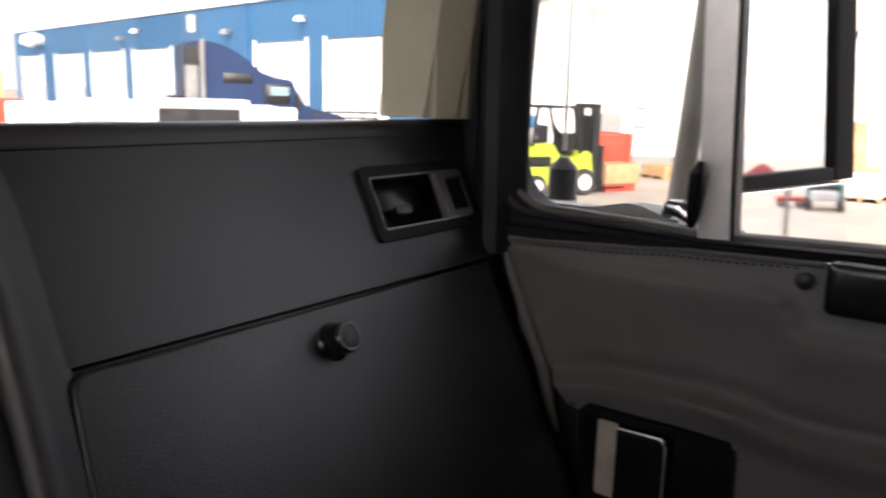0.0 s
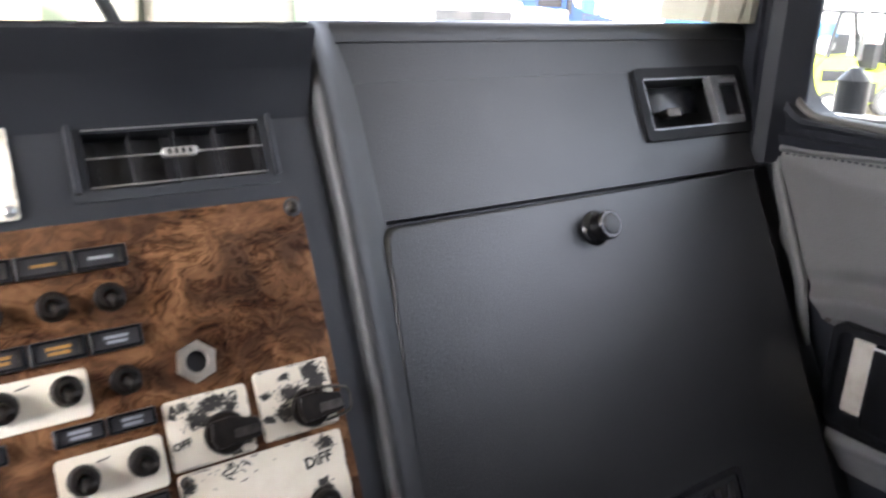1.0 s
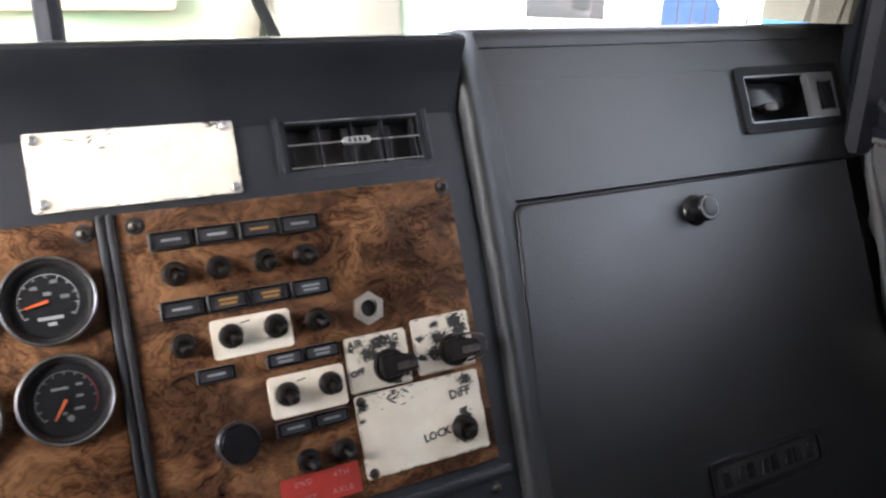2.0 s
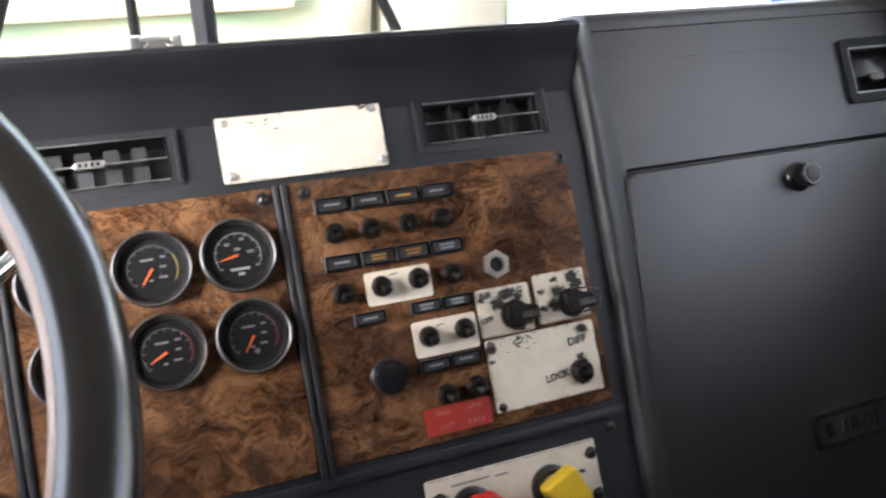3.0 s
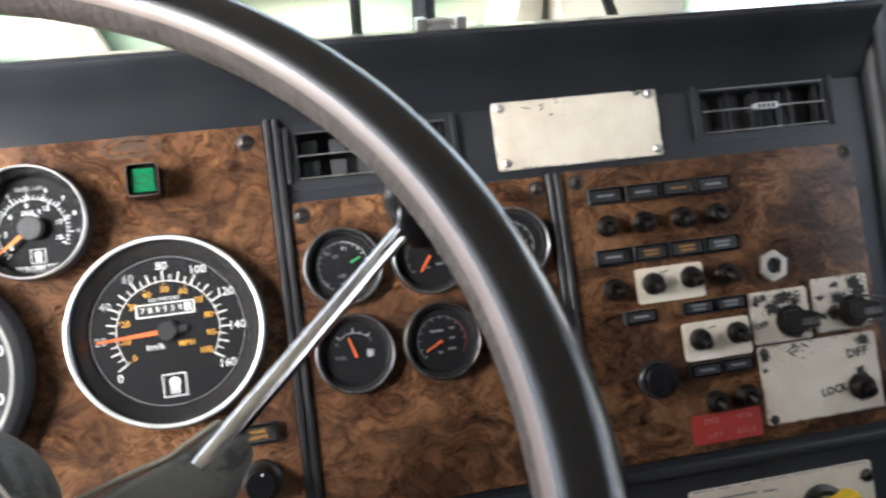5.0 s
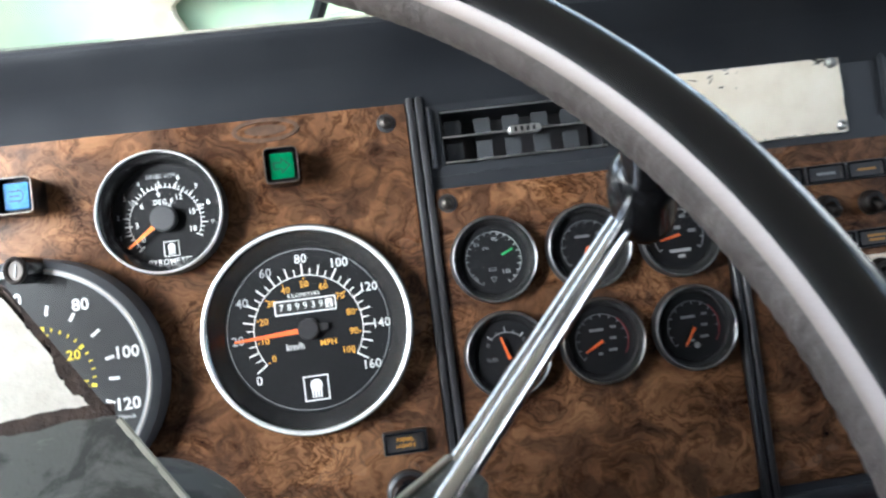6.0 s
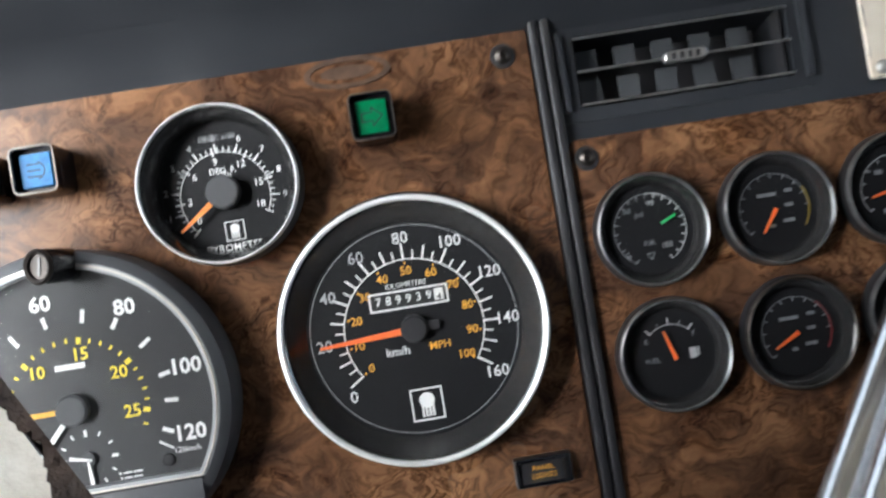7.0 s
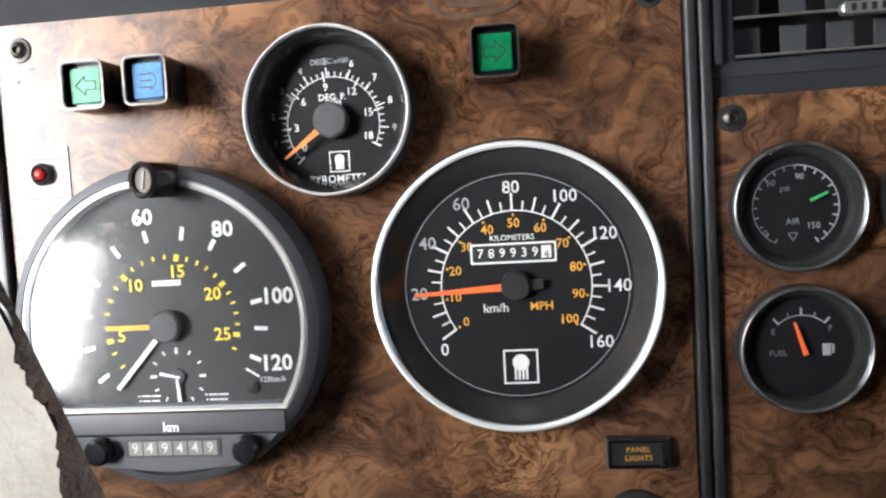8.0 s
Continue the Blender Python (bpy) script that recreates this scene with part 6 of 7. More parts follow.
out = [(0.940, -0.0185), (0.940, -0.420), (x_at(-0.42) + 0.006, -0.420), (x_at(-0.41), -0.412)]
out += [(x_at(-0.030), -0.031), (x_at(-0.026) + 0.001, -0.0252), (x_at(-0.022) + 0.004, -0.0208), (x_at(-0.022) + 0.010, -0.0190)]
add_slab(bm, out, 0.010, -0.0045, 0.0035)
part("door", bm, VINYL, GD, "flat grained black door")
kb = part("knob", lathe([(0.0150, -0.004), (0.0154, -0.008), (0.0140, -0.0105), (0.0112, -0.012), (0.0106, -0.0165), (0.0124, -0.0185), (0.0126, -0.0245), (0.0110, -0.0265), (0.0095, -0.0265), (0.0090, -0.0258), (0, -0.0258)], 40, Matrix.Translation((0.7090, 0.003, -0.0480))), GLOSS_BLACK, GD, "glossy black push knob")
part("button", lathe([(0.0084, -0.0255), (0.0084, -0.0273), (0.0070, -0.0281), (0, -0.0283)], 28, Matrix.Translation((0.7090, 0.003, -0.0480))), GREY_PLASTIC, kb)
bm = bmesh.new()
add_ring_slab(bm, rounded(0.150, 0.036, 0.006, 3), rounded(0.138, 0.026, 0.005, 3), 0.0, -0.0075, 0.735, -0.298)
part("badge_rim", bm, GLOSS_BLACK, GD, "thin glossy rim of the moulded badge")
bm = bmesh.new()
add_slab(bm, [(x + 0.735, z - 0.298) for x, z in rounded(0.136, 0.024, 0.004, 3)], 0.0, -0.0056, 0.0004)
part("badge_plate", bm, BLACK, GD, "black moulded badge near the bottom edge")
for k in range(8):
    x = 0.680 + 0.0157 * k
    lean = 0.002 if k % 2 else -0.0015
    bm = bmesh.new()
    add_slab(bm, [(x - 0.0046, -0.3055), (x + 0.0046, -0.3055), (x + 0.0040 + lean, -0.2905), (x - 0.0034 + lean, -0.2905)], -0.005, -0.0072, 0.0007)
    part("raised_mark", bm, GLOSS_BLACK, GD)

# side vent above the glove compartment
SV = thing("side_vent", on_panel(0.8785, 0.0552, 0.0), "black swivel air vent with a pale slider frame", "air vent")
bm = bmesh.new()
add_ring_slab(bm, rounded(0.1570, 0.0700, 0.006, 4), rounded(0.1370, 0.0500, 0.003, 4), 0.002, -0.0040)
part("surround", bm, DIAL, SV)
part("cavity", box(-0.0685, 0.0685, 0.036, 0.040, -0.025, 0.025), BLACK, SV)
bm = bmesh.new()
for z in (-0.0252, 0.0252):
    add_box(bm, -0.0685, 0.0685, 0.0, 0.038, z - 0.0006, z + 0.0006)
add_box(bm, -0.0692, -0.0680, 0.0, 0.038, -0.025, 0.025)
part("throat", bm, BLACK, SV)
bm = bmesh.new()
add_ring_slab(bm, rounded(0.1370, 0.0500, 0.002, 3), rounded(0.1340, 0.0472, 0.0015, 3), -0.0015, -0.0034)
part("bright_edge", bm, worn("dim_metal", (0.30, 0.30, 0.31), (0.22, 0.22, 0.23), 0.35, 60, 400, 0.05, 0.0002, 1.0), SV, "thin bright edge")
bm = bmesh.new()
add_box(bm, 0.026, 0.0385, -0.0046, 0.004, -0.0240, 0.0240, 0.0006)
add_box(bm, 0.038, 0.0670, -0.0046, 0.004, 0.0165, 0.0240, 0.0006)
add_box(bm, 0.038, 0.0670, -0.0046, 0.004, -0.0240, -0.0165, 0.0006)
part("slider_frame", bm, worn("pale_slider", (0.12, 0.12, 0.125), (0.09, 0.09, 0.095), 0.4, 60, 400), SV, "pale grey slider frame")
part("slider", box(0.0400, 0.0650, -0.0030, 0.006, -0.0150, 0.0150, 0.0015), GLOSS_BLACK, SV)
part("flap", box(-0.066, 0.024, 0.016, 0.018, -0.006, 0.022, 0.0006), GLOSS_BLACK, SV)
part("flap_tab", slab(rounded(0.0215, 0.0085, 0.004, 4), 0.016, 0.0045, 0.001, -0.0250, -0.0065), DULL, SV, "small pale finger tab")
# ---------------------------------------------------------------- outside
YARD = worn("yard_concrete", (0.36, 0.31, 0.255), (0.28, 0.24, 0.20), 0.9, 0.35, 30, 0.3, 0.01)
BLUE_WALL = worn("blue_cladding", (0.020, 0.088, 0.185), (0.026, 0.104, 0.205), 0.45, 0.5, 20, 0.1, 0.002)
WHITE_WALL = worn("white_wall", (0.70, 0.69, 0.665), (0.63, 0.62, 0.60), 0.8, 0.3, 10, 0.2, 0.004)
DOOR_WHITE = worn("roller_door", (0.82, 0.82, 0.80), (0.74, 0.74, 0.72), 0.5, 0.6, 20, 0.1, 0.002)
DOOR_GREY = worn("roller_door_foot", (0.36, 0.36, 0.34), (0.44, 0.44, 0.42), 0.6, 0.8, 20, 0.1, 0.002)
TRUCK_BLUE = worn("truck_blue", (0.007, 0.020, 0.060), (0.010, 0.026, 0.070), 0.5, 1.0, 40, 0.05, 0.001, spec=0.2)
STEEL = worn("grey_steel", (0.16, 0.16, 0.155), (0.22, 0.215, 0.20), 0.5, 3, 60, 0.2, 0.002)
DARK = worn("dark_parts", (0.010, 0.010, 0.011), (0.018, 0.018, 0.019), 0.6, 3, 60, 0.2, 0.002, spec=0.25)
LIME = worn("lime_paint", (0.36, 0.44, 0.03), (0.30, 0.38, 0.025), 0.4, 3, 60, 0.1, 0.002)
RED_PAINT = worn("red_paint", (0.52, 0.06, 0.03), (0.42, 0.045, 0.025), 0.5, 2, 60, 0.1, 0.002)
TIMBER = worn("pallet_timber", (0.42, 0.26, 0.13), (0.33, 0.20, 0.10), 0.8, 4, 60, 0.3, 0.004)
CARTON = worn("carton", (0.46, 0.30, 0.14), (0.52, 0.35, 0.17), 0.8, 4, 60, 0.1, 0.002)
WRAP = worn("pale_wrap", (0.70, 0.68, 0.68), (0.60, 0.56, 0.56), 0.5, 4, 60, 0.1, 0.002)
TYRE = worn("tyre", (0.02, 0.02, 0.02), (0.035, 0.034, 0.033), 0.8, 6, 60, 0.2, 0.004)
# tan patches in the green paint its brownish reflections
HOOD_GREEN = worn("hood_underside", (0.200, 0.300, 0.205), (0.305, 0.300, 0.222), 0.6, 2.6, 40, 0.3, 0.003)
HOOD_CREAM = worn("hood_rib", (0.47, 0.43, 0.35), (0.30, 0.26, 0.19), 0.7, 5, 60, 0.3, 0.003)
MIRROR = material("mirror", 0.03, 1.0, (0.86, 0.87, 0.88))[0]

solid("ground", box(-600, 600, -600, 600, -0.5, 0.0), YARD, "pale dusty concrete yard", "ground", kind="structure", smooth=False)


def facade_point(y):
    return 17.46 + 0.159 * y + 0.3


def along(y0, m=None):
    """A pose on the blue building's front, its x axis running along the wall away from the yard."""
    ang = math.atan2(1.0, 0.159)
    return Matrix.Translation((facade_point(y0), y0, 0)) @ Matrix.Rotation(ang, 4, "Z")


B = thing("blue_warehouse", along(15.0), "long blue metal-clad warehouse with white roller doors", "building")
SC = math.hypot(1, 0.159)
LENG = (57.0 - 15.0) * SC
DOORS = [(17.0, 20.45), (21.7, 25.3), (32.9, 37.2), (38.55, 42.95), (44.2, 48.9), (51.3, 55.7)]
DH, WH = 4.35, 5.95
edge = 0.0
for a, b in DOORS:
    a, b = (a - 15) * SC, (b - 15) * SC
    wall = part("wall_panel", box(edge, a, -0.25, 0.0, 0, WH), BLUE_WALL, B, "blue ribbed metal cladding", smooth=False)
    part("wall_panel", box(a, b, -0.25, 0.0, DH, WH), BLUE_WALL, B, "blue ribbed metal cladding", smooth=False)
    edge = b
part("wall_panel", box(edge, LENG, -0.25, 0.0, 0, WH), BLUE_WALL, B, "blue ribbed metal cladding", smooth=False)
bm = bmesh.new()
k = 0.0
while k < LENG - 0.2:
    if not any((a - 15) * SC - 0.1 < k < (b - 15) * SC + 0.1 for a, b in DOORS):
        add_box(bm, k, k + 0.06, 0.0, 0.03, 0.2, WH - 0.1)
    else:
        add_box(bm, k, k + 0.06, 0.0, 0.03, DH + 0.1, WH - 0.1)
    k += 0.42
part("ribs", bm, BLUE_WALL, wall)
part("roof", box(-0.2, LENG + 0.2, -14, 0.12, WH, WH + 0.25), DOOR_WHITE, B, "pale metal roof edge", smooth=False)
part("end_wall", box(LENG - 0.2, LENG, -14, -0.25, 0, WH), BLUE_WALL, B, smooth=False)
for n, (a, b) in enumerate(DOORS):
    a, b = (a - 15) * SC, (b - 15) * SC
    d = part("roller_door", box(a, b, -0.16, -0.12, 0.9 if n < 5 else 0.0, DH), DOOR_WHITE, B, "white sectional roller door", smooth=False)
    part("dock_panel", box(a, b, -0.15, -0.08, 1.75, 2.40), DOOR_GREY, d, "grey lower door section", smooth=False)
    for j in range(1, 6):
        thick = 0.16 if n == 5 else 0.03
        part("section_joint", box(a, b, -0.119, -0.112, 0.9 + j * 0.62, 0.9 + thick + j * 0.62), DOOR_GREY, d, smooth=False)
    for x in (a - 0.10, b):
        part("jamb", box(x, x + 0.10, 0.0, 0.05, 0, DH + 0.1), DOOR_WHITE, d, "white door jamb", smooth=False)
for y, z in ((16.4, 4.85), (21.65, 5.05), (27.2, 4.80), (36.3, 5.20), (38.2, 4.90)):
    x = (y - 15) * SC
    lamp = part("wall_lamp", tube([(x, 0.02, z + 0.10), (x, 0.22, z + 0.14), (x, 0.34, z + 0.06)], 0.05, 8), STEEL, B, "grey wall lamp on an arm")
    part("lamp_head", lathe([(0.0, 0.16), (0.10, 0.14), (0.20, 0.02), (0.21, -0.06), (0.0, -0.07)], 16, Matrix.Translation((x, 0.36, z)) @ Matrix.Rotation(radians(90), 4, "X")), WRAP if z > 5 else STEEL, lamp)
bm = bmesh.new()
add_tube(bm, [((51.2 - 15) * SC, 0.0, 5.30), ((51.2 - 15) * SC, 0.5, 5.36), ((51.2 - 15) * SC, 0.85, 5.20), ((51.2 - 15) * SC, 0.95, 4.90)], [0.30, 0.42, 0.46, 0.40], 16)
part("vent_hood", bm, DOOR_WHITE, B, "white curved vent hood on the wall")
part("sign", box((30.45 - 15) * SC, (31.05 - 15) * SC, 0.02, 0.06, 5.0, 5.75), WRAP, B, "small white wall sign", smooth=False)
part("downpipe", box((25.8 - 15) * SC, (25.95 - 15) * SC, 0.02, 0.16, 0, WH), BLUE_WALL, B)
part("downpipe", box((43.7 - 15) * SC, (43.9 - 15) * SC, 0.02, 0.16, 0, WH), BLUE_WALL, B)

# white building on the other side of the yard
wa, wb = Vector((21.2, 19.6, 0)), Vector((72.0, -37.0, 0))
wd = (wb - wa).normalized()
W = thing("white_warehouse", Matrix.Translation(wa) @ Matrix.Rotation(math.atan2(wd.y, wd.x), 4, "Z"), "tall plain white warehouse wall", "building")
part("wall", box(0, (wb - wa).length, 0.0, 0.4, 0, 11.0), WHITE_WALL, W, "white painted wall", smooth=False)
part("roof", box(-0.2, (wb - wa).length, -0.1, 9.0, 11.0, 11.3), DOOR_WHITE, W, smooth=False)
part("plinth", box(0, (wb - wa).length, -0.04, 0.0, 0, 0.35), STEEL, W, smooth=False)
wn_ = part("window", box(8.7, 9.85, -0.06, 0.0, 5.2, 5.78), STEEL, W, "small grey window high in the wall", smooth=False)
part("pane", box(9.2, 9.62, -0.08, -0.05, 5.2, 5.55), DOOR_WHITE, wn_, smooth=False)
part("meter_cabinet", box(9.3, 10.35, -0.35, 0.0, 0.95, 1.93, 0.03), STEEL, W, "grey electrical cabinet")
for x, x1 in ((10.99, 10.75), (11.24, 10.95)):
    pipe = part("pipe", tube([(x, -0.12, 2.36), (x, -0.12, 1.0), (x - 0.08, -0.12, 0.7), (x1, -0.12, 0.5)], 0.055, 10), WRAP, W, "pale conduit bent at its foot")
    for z in (2.1, 1.4):
        part("clamp", box(x - 0.10, x + 0.10, -0.20, 0.0, z, z + 0.09), STEEL, pipe)
sgn = part("sign", box(18.3, 19.75, -0.08, 0.0, 4.75, 5.5), WRAP, W, "white wall sign with dark letters", smooth=False)
bm = bmesh.new()
add_text(bm, "NG", 0.62, 19.35, 5.15, -0.10, thick=0.01)
part("lettering", bm, DARK, sgn)


def spin(profile, x, y, z, seg=24):
    """A wheel turned about the local y axis, centred at (x, y, z)."""
    return lathe(profile, seg, Matrix.Translation((x, y, z)))


def wheel_parts(parent, x, y, z, r, w, rimmat):
    t = part("wheel", spin([(r * 0.6, -w / 2), (r * 0.93, -w / 2), (r, -w * 0.35), (r, w * 0.35), (r * 0.93, w / 2), (r * 0.6, w / 2)], x, y, z), TYRE, parent, "black tyre")
    part("rim", spin([(r * 0.62, -w * 0.42), (r * 0.5, -w * 0.3), (r * 0.2, -w * 0.34), (0, -w * 0.36)], x, y, z), rimmat, t)


# blue sleeper truck: x forward, y to its left
T = thing("blue_truck", Matrix.Translation((15.98, 17.7, 0)) @ Matrix.Rotation(radians(-28), 4, "Z") @ Matrix.Diagonal((0.76, 0.8, 0.94, 1)), "dark blue highway tractor with a tall sleeper", "truck")
prof = [(-3.4, 1.0), (-3.4, 3.86), (-2.95, 3.94), (-2.5, 3.93), (-2.0, 3.84), (-1.5, 3.66), (-1.1, 3.44), (-0.75, 3.18), (-0.55, 3.02), (-0.30, 2.95), (0.55, 2.90), (0.95, 2.15), (1.3, 2.05), (2.6, 1.82), (2.9, 1.5), (2.95, 0.7), (1.9, 0.6), (-0.4, 0.6), (-0.6, 1.0)]
bm = bmesh.new()
a = [bm.verts.new((x, -1.15, z)) for x, z in prof]
b = [bm.verts.new((x, 1.15, z)) for x, z in prof]
for k in range(len(prof)):
    j = (k + 1) % len(prof)
    bm.faces.new((a[k], a[j], b[j], b[k]))
bm.faces.new(a)
bm.faces.new(list(reversed(b)))
bmesh.ops.bevel(bm, geom=[e for e in bm.edges], offset=0.06, segments=2, affect="EDGES")
cab = part("cab", bm, TRUCK_BLUE, T, "dark blue cab and sleeper")
part("side_window", box(-0.45, 0.45, -1.18, -1.14, 2.15, 2.75, 0.01), GLOSS_BLACK, cab, "dark side window")
part("sleeper_window", box(-2.0, -0.95, -1.18, -1.14, 2.75, 3.05, 0.01), GLOSS_BLACK, cab, "narrow sleeper window")
part("door_glass", box(-0.30, 0.40, -1.19, -1.17, 2.42, 2.68), worn("pale_glass", (0.16, 0.26, 0.27), (0.13, 0.22, 0.23), 0.1), cab)
part("exhaust_pipe", tube([(-2.75, -1.22, 0.8), (-2.75, -1.22, 3.98)], 0.075, 12), STEEL, T, "chrome exhaust stack")
part("rear_fairing", box(-3.75, -3.42, -1.1, 1.1, 1.0, 2.35), DARK, T)
part("air_dam_recess", box(-3.35, -2.85, -1.19, -1.14, 3.2, 3.75, 0.02), DARK, T, "dark recess behind the roof fairing")
part("side_panel", box(-3.35, -2.9, -1.19, -1.15, 1.2, 3.3, 0.02), STEEL, T, "bare grey panel behind the stack")
part("door_seam", box(-0.56, -0.52, -1.18, -1.15, 1.0, 2.8), DARK, T)
part("side_lamp", box(-2.2, -2.0, -1.19, -1.15, 2.05, 2.13), WRAP, T)
part("side_lamp", box(-1.3, -1.1, -1.19, -1.15, 2.0, 2.08), WRAP, T)
part("mirror", box(0.62, 0.75, -1.5, -1.25, 1.95, 2.45), DARK, T)
part("chassis", box(-6.5, 2.0, -0.5, 0.5, 0.6, 0.95), DARK, T)
for x in (2.0, -4.2, -5.5):
    for y in (-1.0, 1.0):
        wheel_parts(T, x, y, 0.52, 0.52, 0.32, SATIN)

# pale truck and boxes close in front of it, seen just over the dash
def yard_box(nm, cat, az, dist, w, d, z0, z1, mat, label, turn=0.0, bev=0.04):
    q = radians(az)
    m = Matrix.Translation((0.3 + dist * math.sin(q), -0.43 + dist * math.cos(q), 0)) @ Matrix.Rotation(-q + radians(turn), 4, "Z")
    return solid(nm, box(-w / 2, w / 2, -d / 2, d / 2, z0, z1, bev), mat, label, cat, m)


car = thing("white_van", Matrix.Translation((0.3 + 15.5 * math.sin(radians(29.5)), -0.43 + 15.5 * math.cos(radians(29.5)), 0)) @ Matrix.Rotation(radians(-26), 4, "Z"), "white van parked in the yard", "van")
prof = [(-1.3, 0.5), (-1.3, 1.93), (-0.95, 2.00), (-0.45, 2.16), (0.5, 2.17), (0.95, 2.08), (1.0, 0.5)]
bm = bmesh.new()
a = [bm.verts.new((x, -0.9, z)) for x, z in prof]
b = [bm.verts.new((x, 0.9, z)) for x, z in prof]
for k in range(len(prof)):
    j = (k + 1) % len(prof)
    bm.faces.new((a[k], a[j], b[j], b[k]))
bm.faces.new(a)
bm.faces.new(list(reversed(b)))
bmesh.ops.bevel(bm, geom=[e for e in bm.edges], offset=0.05, segments=2, affect="EDGES")
part("body", bm, DOOR_WHITE, car, "white body")
part("window", box(-0.5, 0.8, -0.92, -0.89, 1.62, 1.80, 0.01), STEEL, car)
for z in (1.90, 2.04):
    part("seam", box(-0.9 + (z - 1.9) * 2, 0.9, -0.915, -0.895, z, z + 0.018), STEEL, car)
for x in (-0.9, 0.95):
    wheel_parts(car, x, -0.8, 0.36, 0.36, 0.22, STEEL)
    wheel_parts(car, x, 0.8, 0.36, 0.36, 0.22, STEEL)
S = thing("site_trailer", Matrix.Translation((0.3 + 13.0 * math.sin(radians(36.5)), -0.43 + 13.0 * math.cos(radians(36.5)), 0)) @ Matrix.Rotation(radians(-36), 4, "Z"), "pale utility box with a dark opening", "trailer")
part("body", box(-1.05, 1.05, -0.6, 0.6, 0.4, 2.14, 0.05), WRAP, S)
part("opening", box(-0.72, 0.48, -0.63, -0.58, 1.60, 2.08, 0.01), DARK, S, "dark opening")
part("lid", box(-0.95, 0.62, -0.68, 0.65, 2.11, 2.22, 0.05, 3), DOOR_WHITE, S, "white rounded lid")
part("marker", box(-0.1, 0.15, -0.70, -0.67, 2.19, 2.215), RED_PAINT, S)
for x in (-0.6, 0.6):
    wheel_parts(S, x, -0.55, 0.3, 0.3, 0.2, STEEL)
yard_box("grey_crate", "crate", 40.9, 12.6, 0.75, 0.8, 0.0, 2.12, WRAP, "grey wrapped crate on the yard")
q = yard_box("white_crate", "crate", 26.8, 17.0, 1.6, 1.0, 0.0, 2.06, DOOR_WHITE, "white wrapped crate on the yard")
P_ = thing("yard_railing", Matrix.Translation((0.3 + 15 * math.sin(radians(46)), -0.43 + 15 * math.cos(radians(46)), 0)) @ Matrix.Rotation(radians(-46), 4, "Z"), "low dark steel railing", "railing")
for k in range(6):
    part("post", box(-0.6 + 0.24 * k, -0.57 + 0.24 * k, -0.02, 0.02, 0, 2.0), DARK, P_)
for z in (1.9, 2.0):
    part("rail", box(-0.62, 0.65, -0.02, 0.02, z, z + 0.03), DARK, P_)
for az, d in ((24.9, 50), (28.0, 50)):
    q = radians(az)
    solid("bollard", lathe([(0.16, 0), (0.16, 1.3), (0.10, 1.42), (0, 1.45)], 16, Matrix.Rotation(radians(90), 4, "X")), YELLOW_PLASTIC, "yellow steel bollard beside the warehouse", "bollard", Matrix.Translation((0.3 + d * math.sin(q), -0.43 + d * math.cos(q), 0)), "yard bollards")
yard_box("red_container", "container", 22.6, 60, 5.0, 3.0, 0, 1.5, RED_PAINT, "red container by the far fence")
yard_box("brick_building", "building", 21.0, 90, 9.0, 6.0, 0, 4.0, CARTON, "low tan building beyond the yard")

# lime forklift: x forward, y left
F = thing("forklift", Matrix.Translation((17.73, 9.08, 0)) @ Matrix.Rotation(radians(-24), 4, "Z"), "lime green forklift truck with a black roof guard", "forklift")
bm = bmesh.new()
prof = [(-1.25, 0.35), (-1.30, 1.05), (-1.1, 1.28), (-0.35, 1.32), (-0.2, 0.95), (0.35, 0.90), (0.50, 1.12), (0.85, 1.10), (0.95, 0.5), (0.7, 0.28), (-0.9, 0.25)]
a = [bm.verts.new((x, -0.56, z)) for x, z in prof]
b = [bm.verts.new((x, 0.56, z)) for x, z in prof]
for k in range(len(prof)):
    j = (k + 1) % len(prof)
    bm.faces.new((a[k], a[j], b[j], b[k]))
bm.faces.new(a)
bm.faces.new(list(reversed(b)))
bmesh.ops.bevel(bm, geom=[e for e in bm.edges], offset=0.05, segments=2, affect="EDGES")
part("body", bm, LIME, F, "lime green body")
part("seat", box(-0.75, -0.3, -0.25, 0.25, 1.28, 1.75, 0.06), DARK, F)
part("side_vent", box(-1.1, -0.45, -0.60, -0.55, 0.75, 1.0, 0.02), DARK, F, "black side grille")
part("step", box(-0.25, 0.3, -0.60, -0.54, 0.3, 0.75, 0.02), DARK, F)
part("dash_panel", box(0.25, 0.42, -0.35, 0.35, 1.0, 1.55, 0.04), DARK, F)
part("steering_column", tube([(0.3, 0, 1.4), (0.0, 0, 1.75)], 0.05, 8), DARK, F)
part("blue_tarp", box(-1.2, -0.7, -0.35, 0.35, 1.66, 1.98, 0.06), worn("blue_tarp", (0.05, 0.22, 0.45), (0.04, 0.18, 0.38), 0.6), F, "folded blue tarp")
part("gas_bottle", tube([(-1.0, -0.42, 1.5), (-1.0, 0.42, 1.5)], 0.19, 16), WRAP, F, "pale gas bottle")
for x, z0, x1 in ((0.55, 1.0, 0.25), (-1.0, 1.2, -0.85)):
    for y in (-0.5, 0.5):
        part("guard_post", tube([(x, y, z0), (x1, y, 2.18)], 0.055, 8), DARK, F)
bm = bmesh.new()
for y in (-0.55, 0.55):
    add_box(bm, -0.95, 0.35, y - 0.04, y + 0.04, 2.16, 2.24)
for k in range(7):
    add_box(bm, -0.95 + 0.2 * k, -0.90 + 0.2 * k, -0.55, 0.55, 2.17, 2.22)
part("roof_guard", bm, DARK, F, "black slatted roof guard")
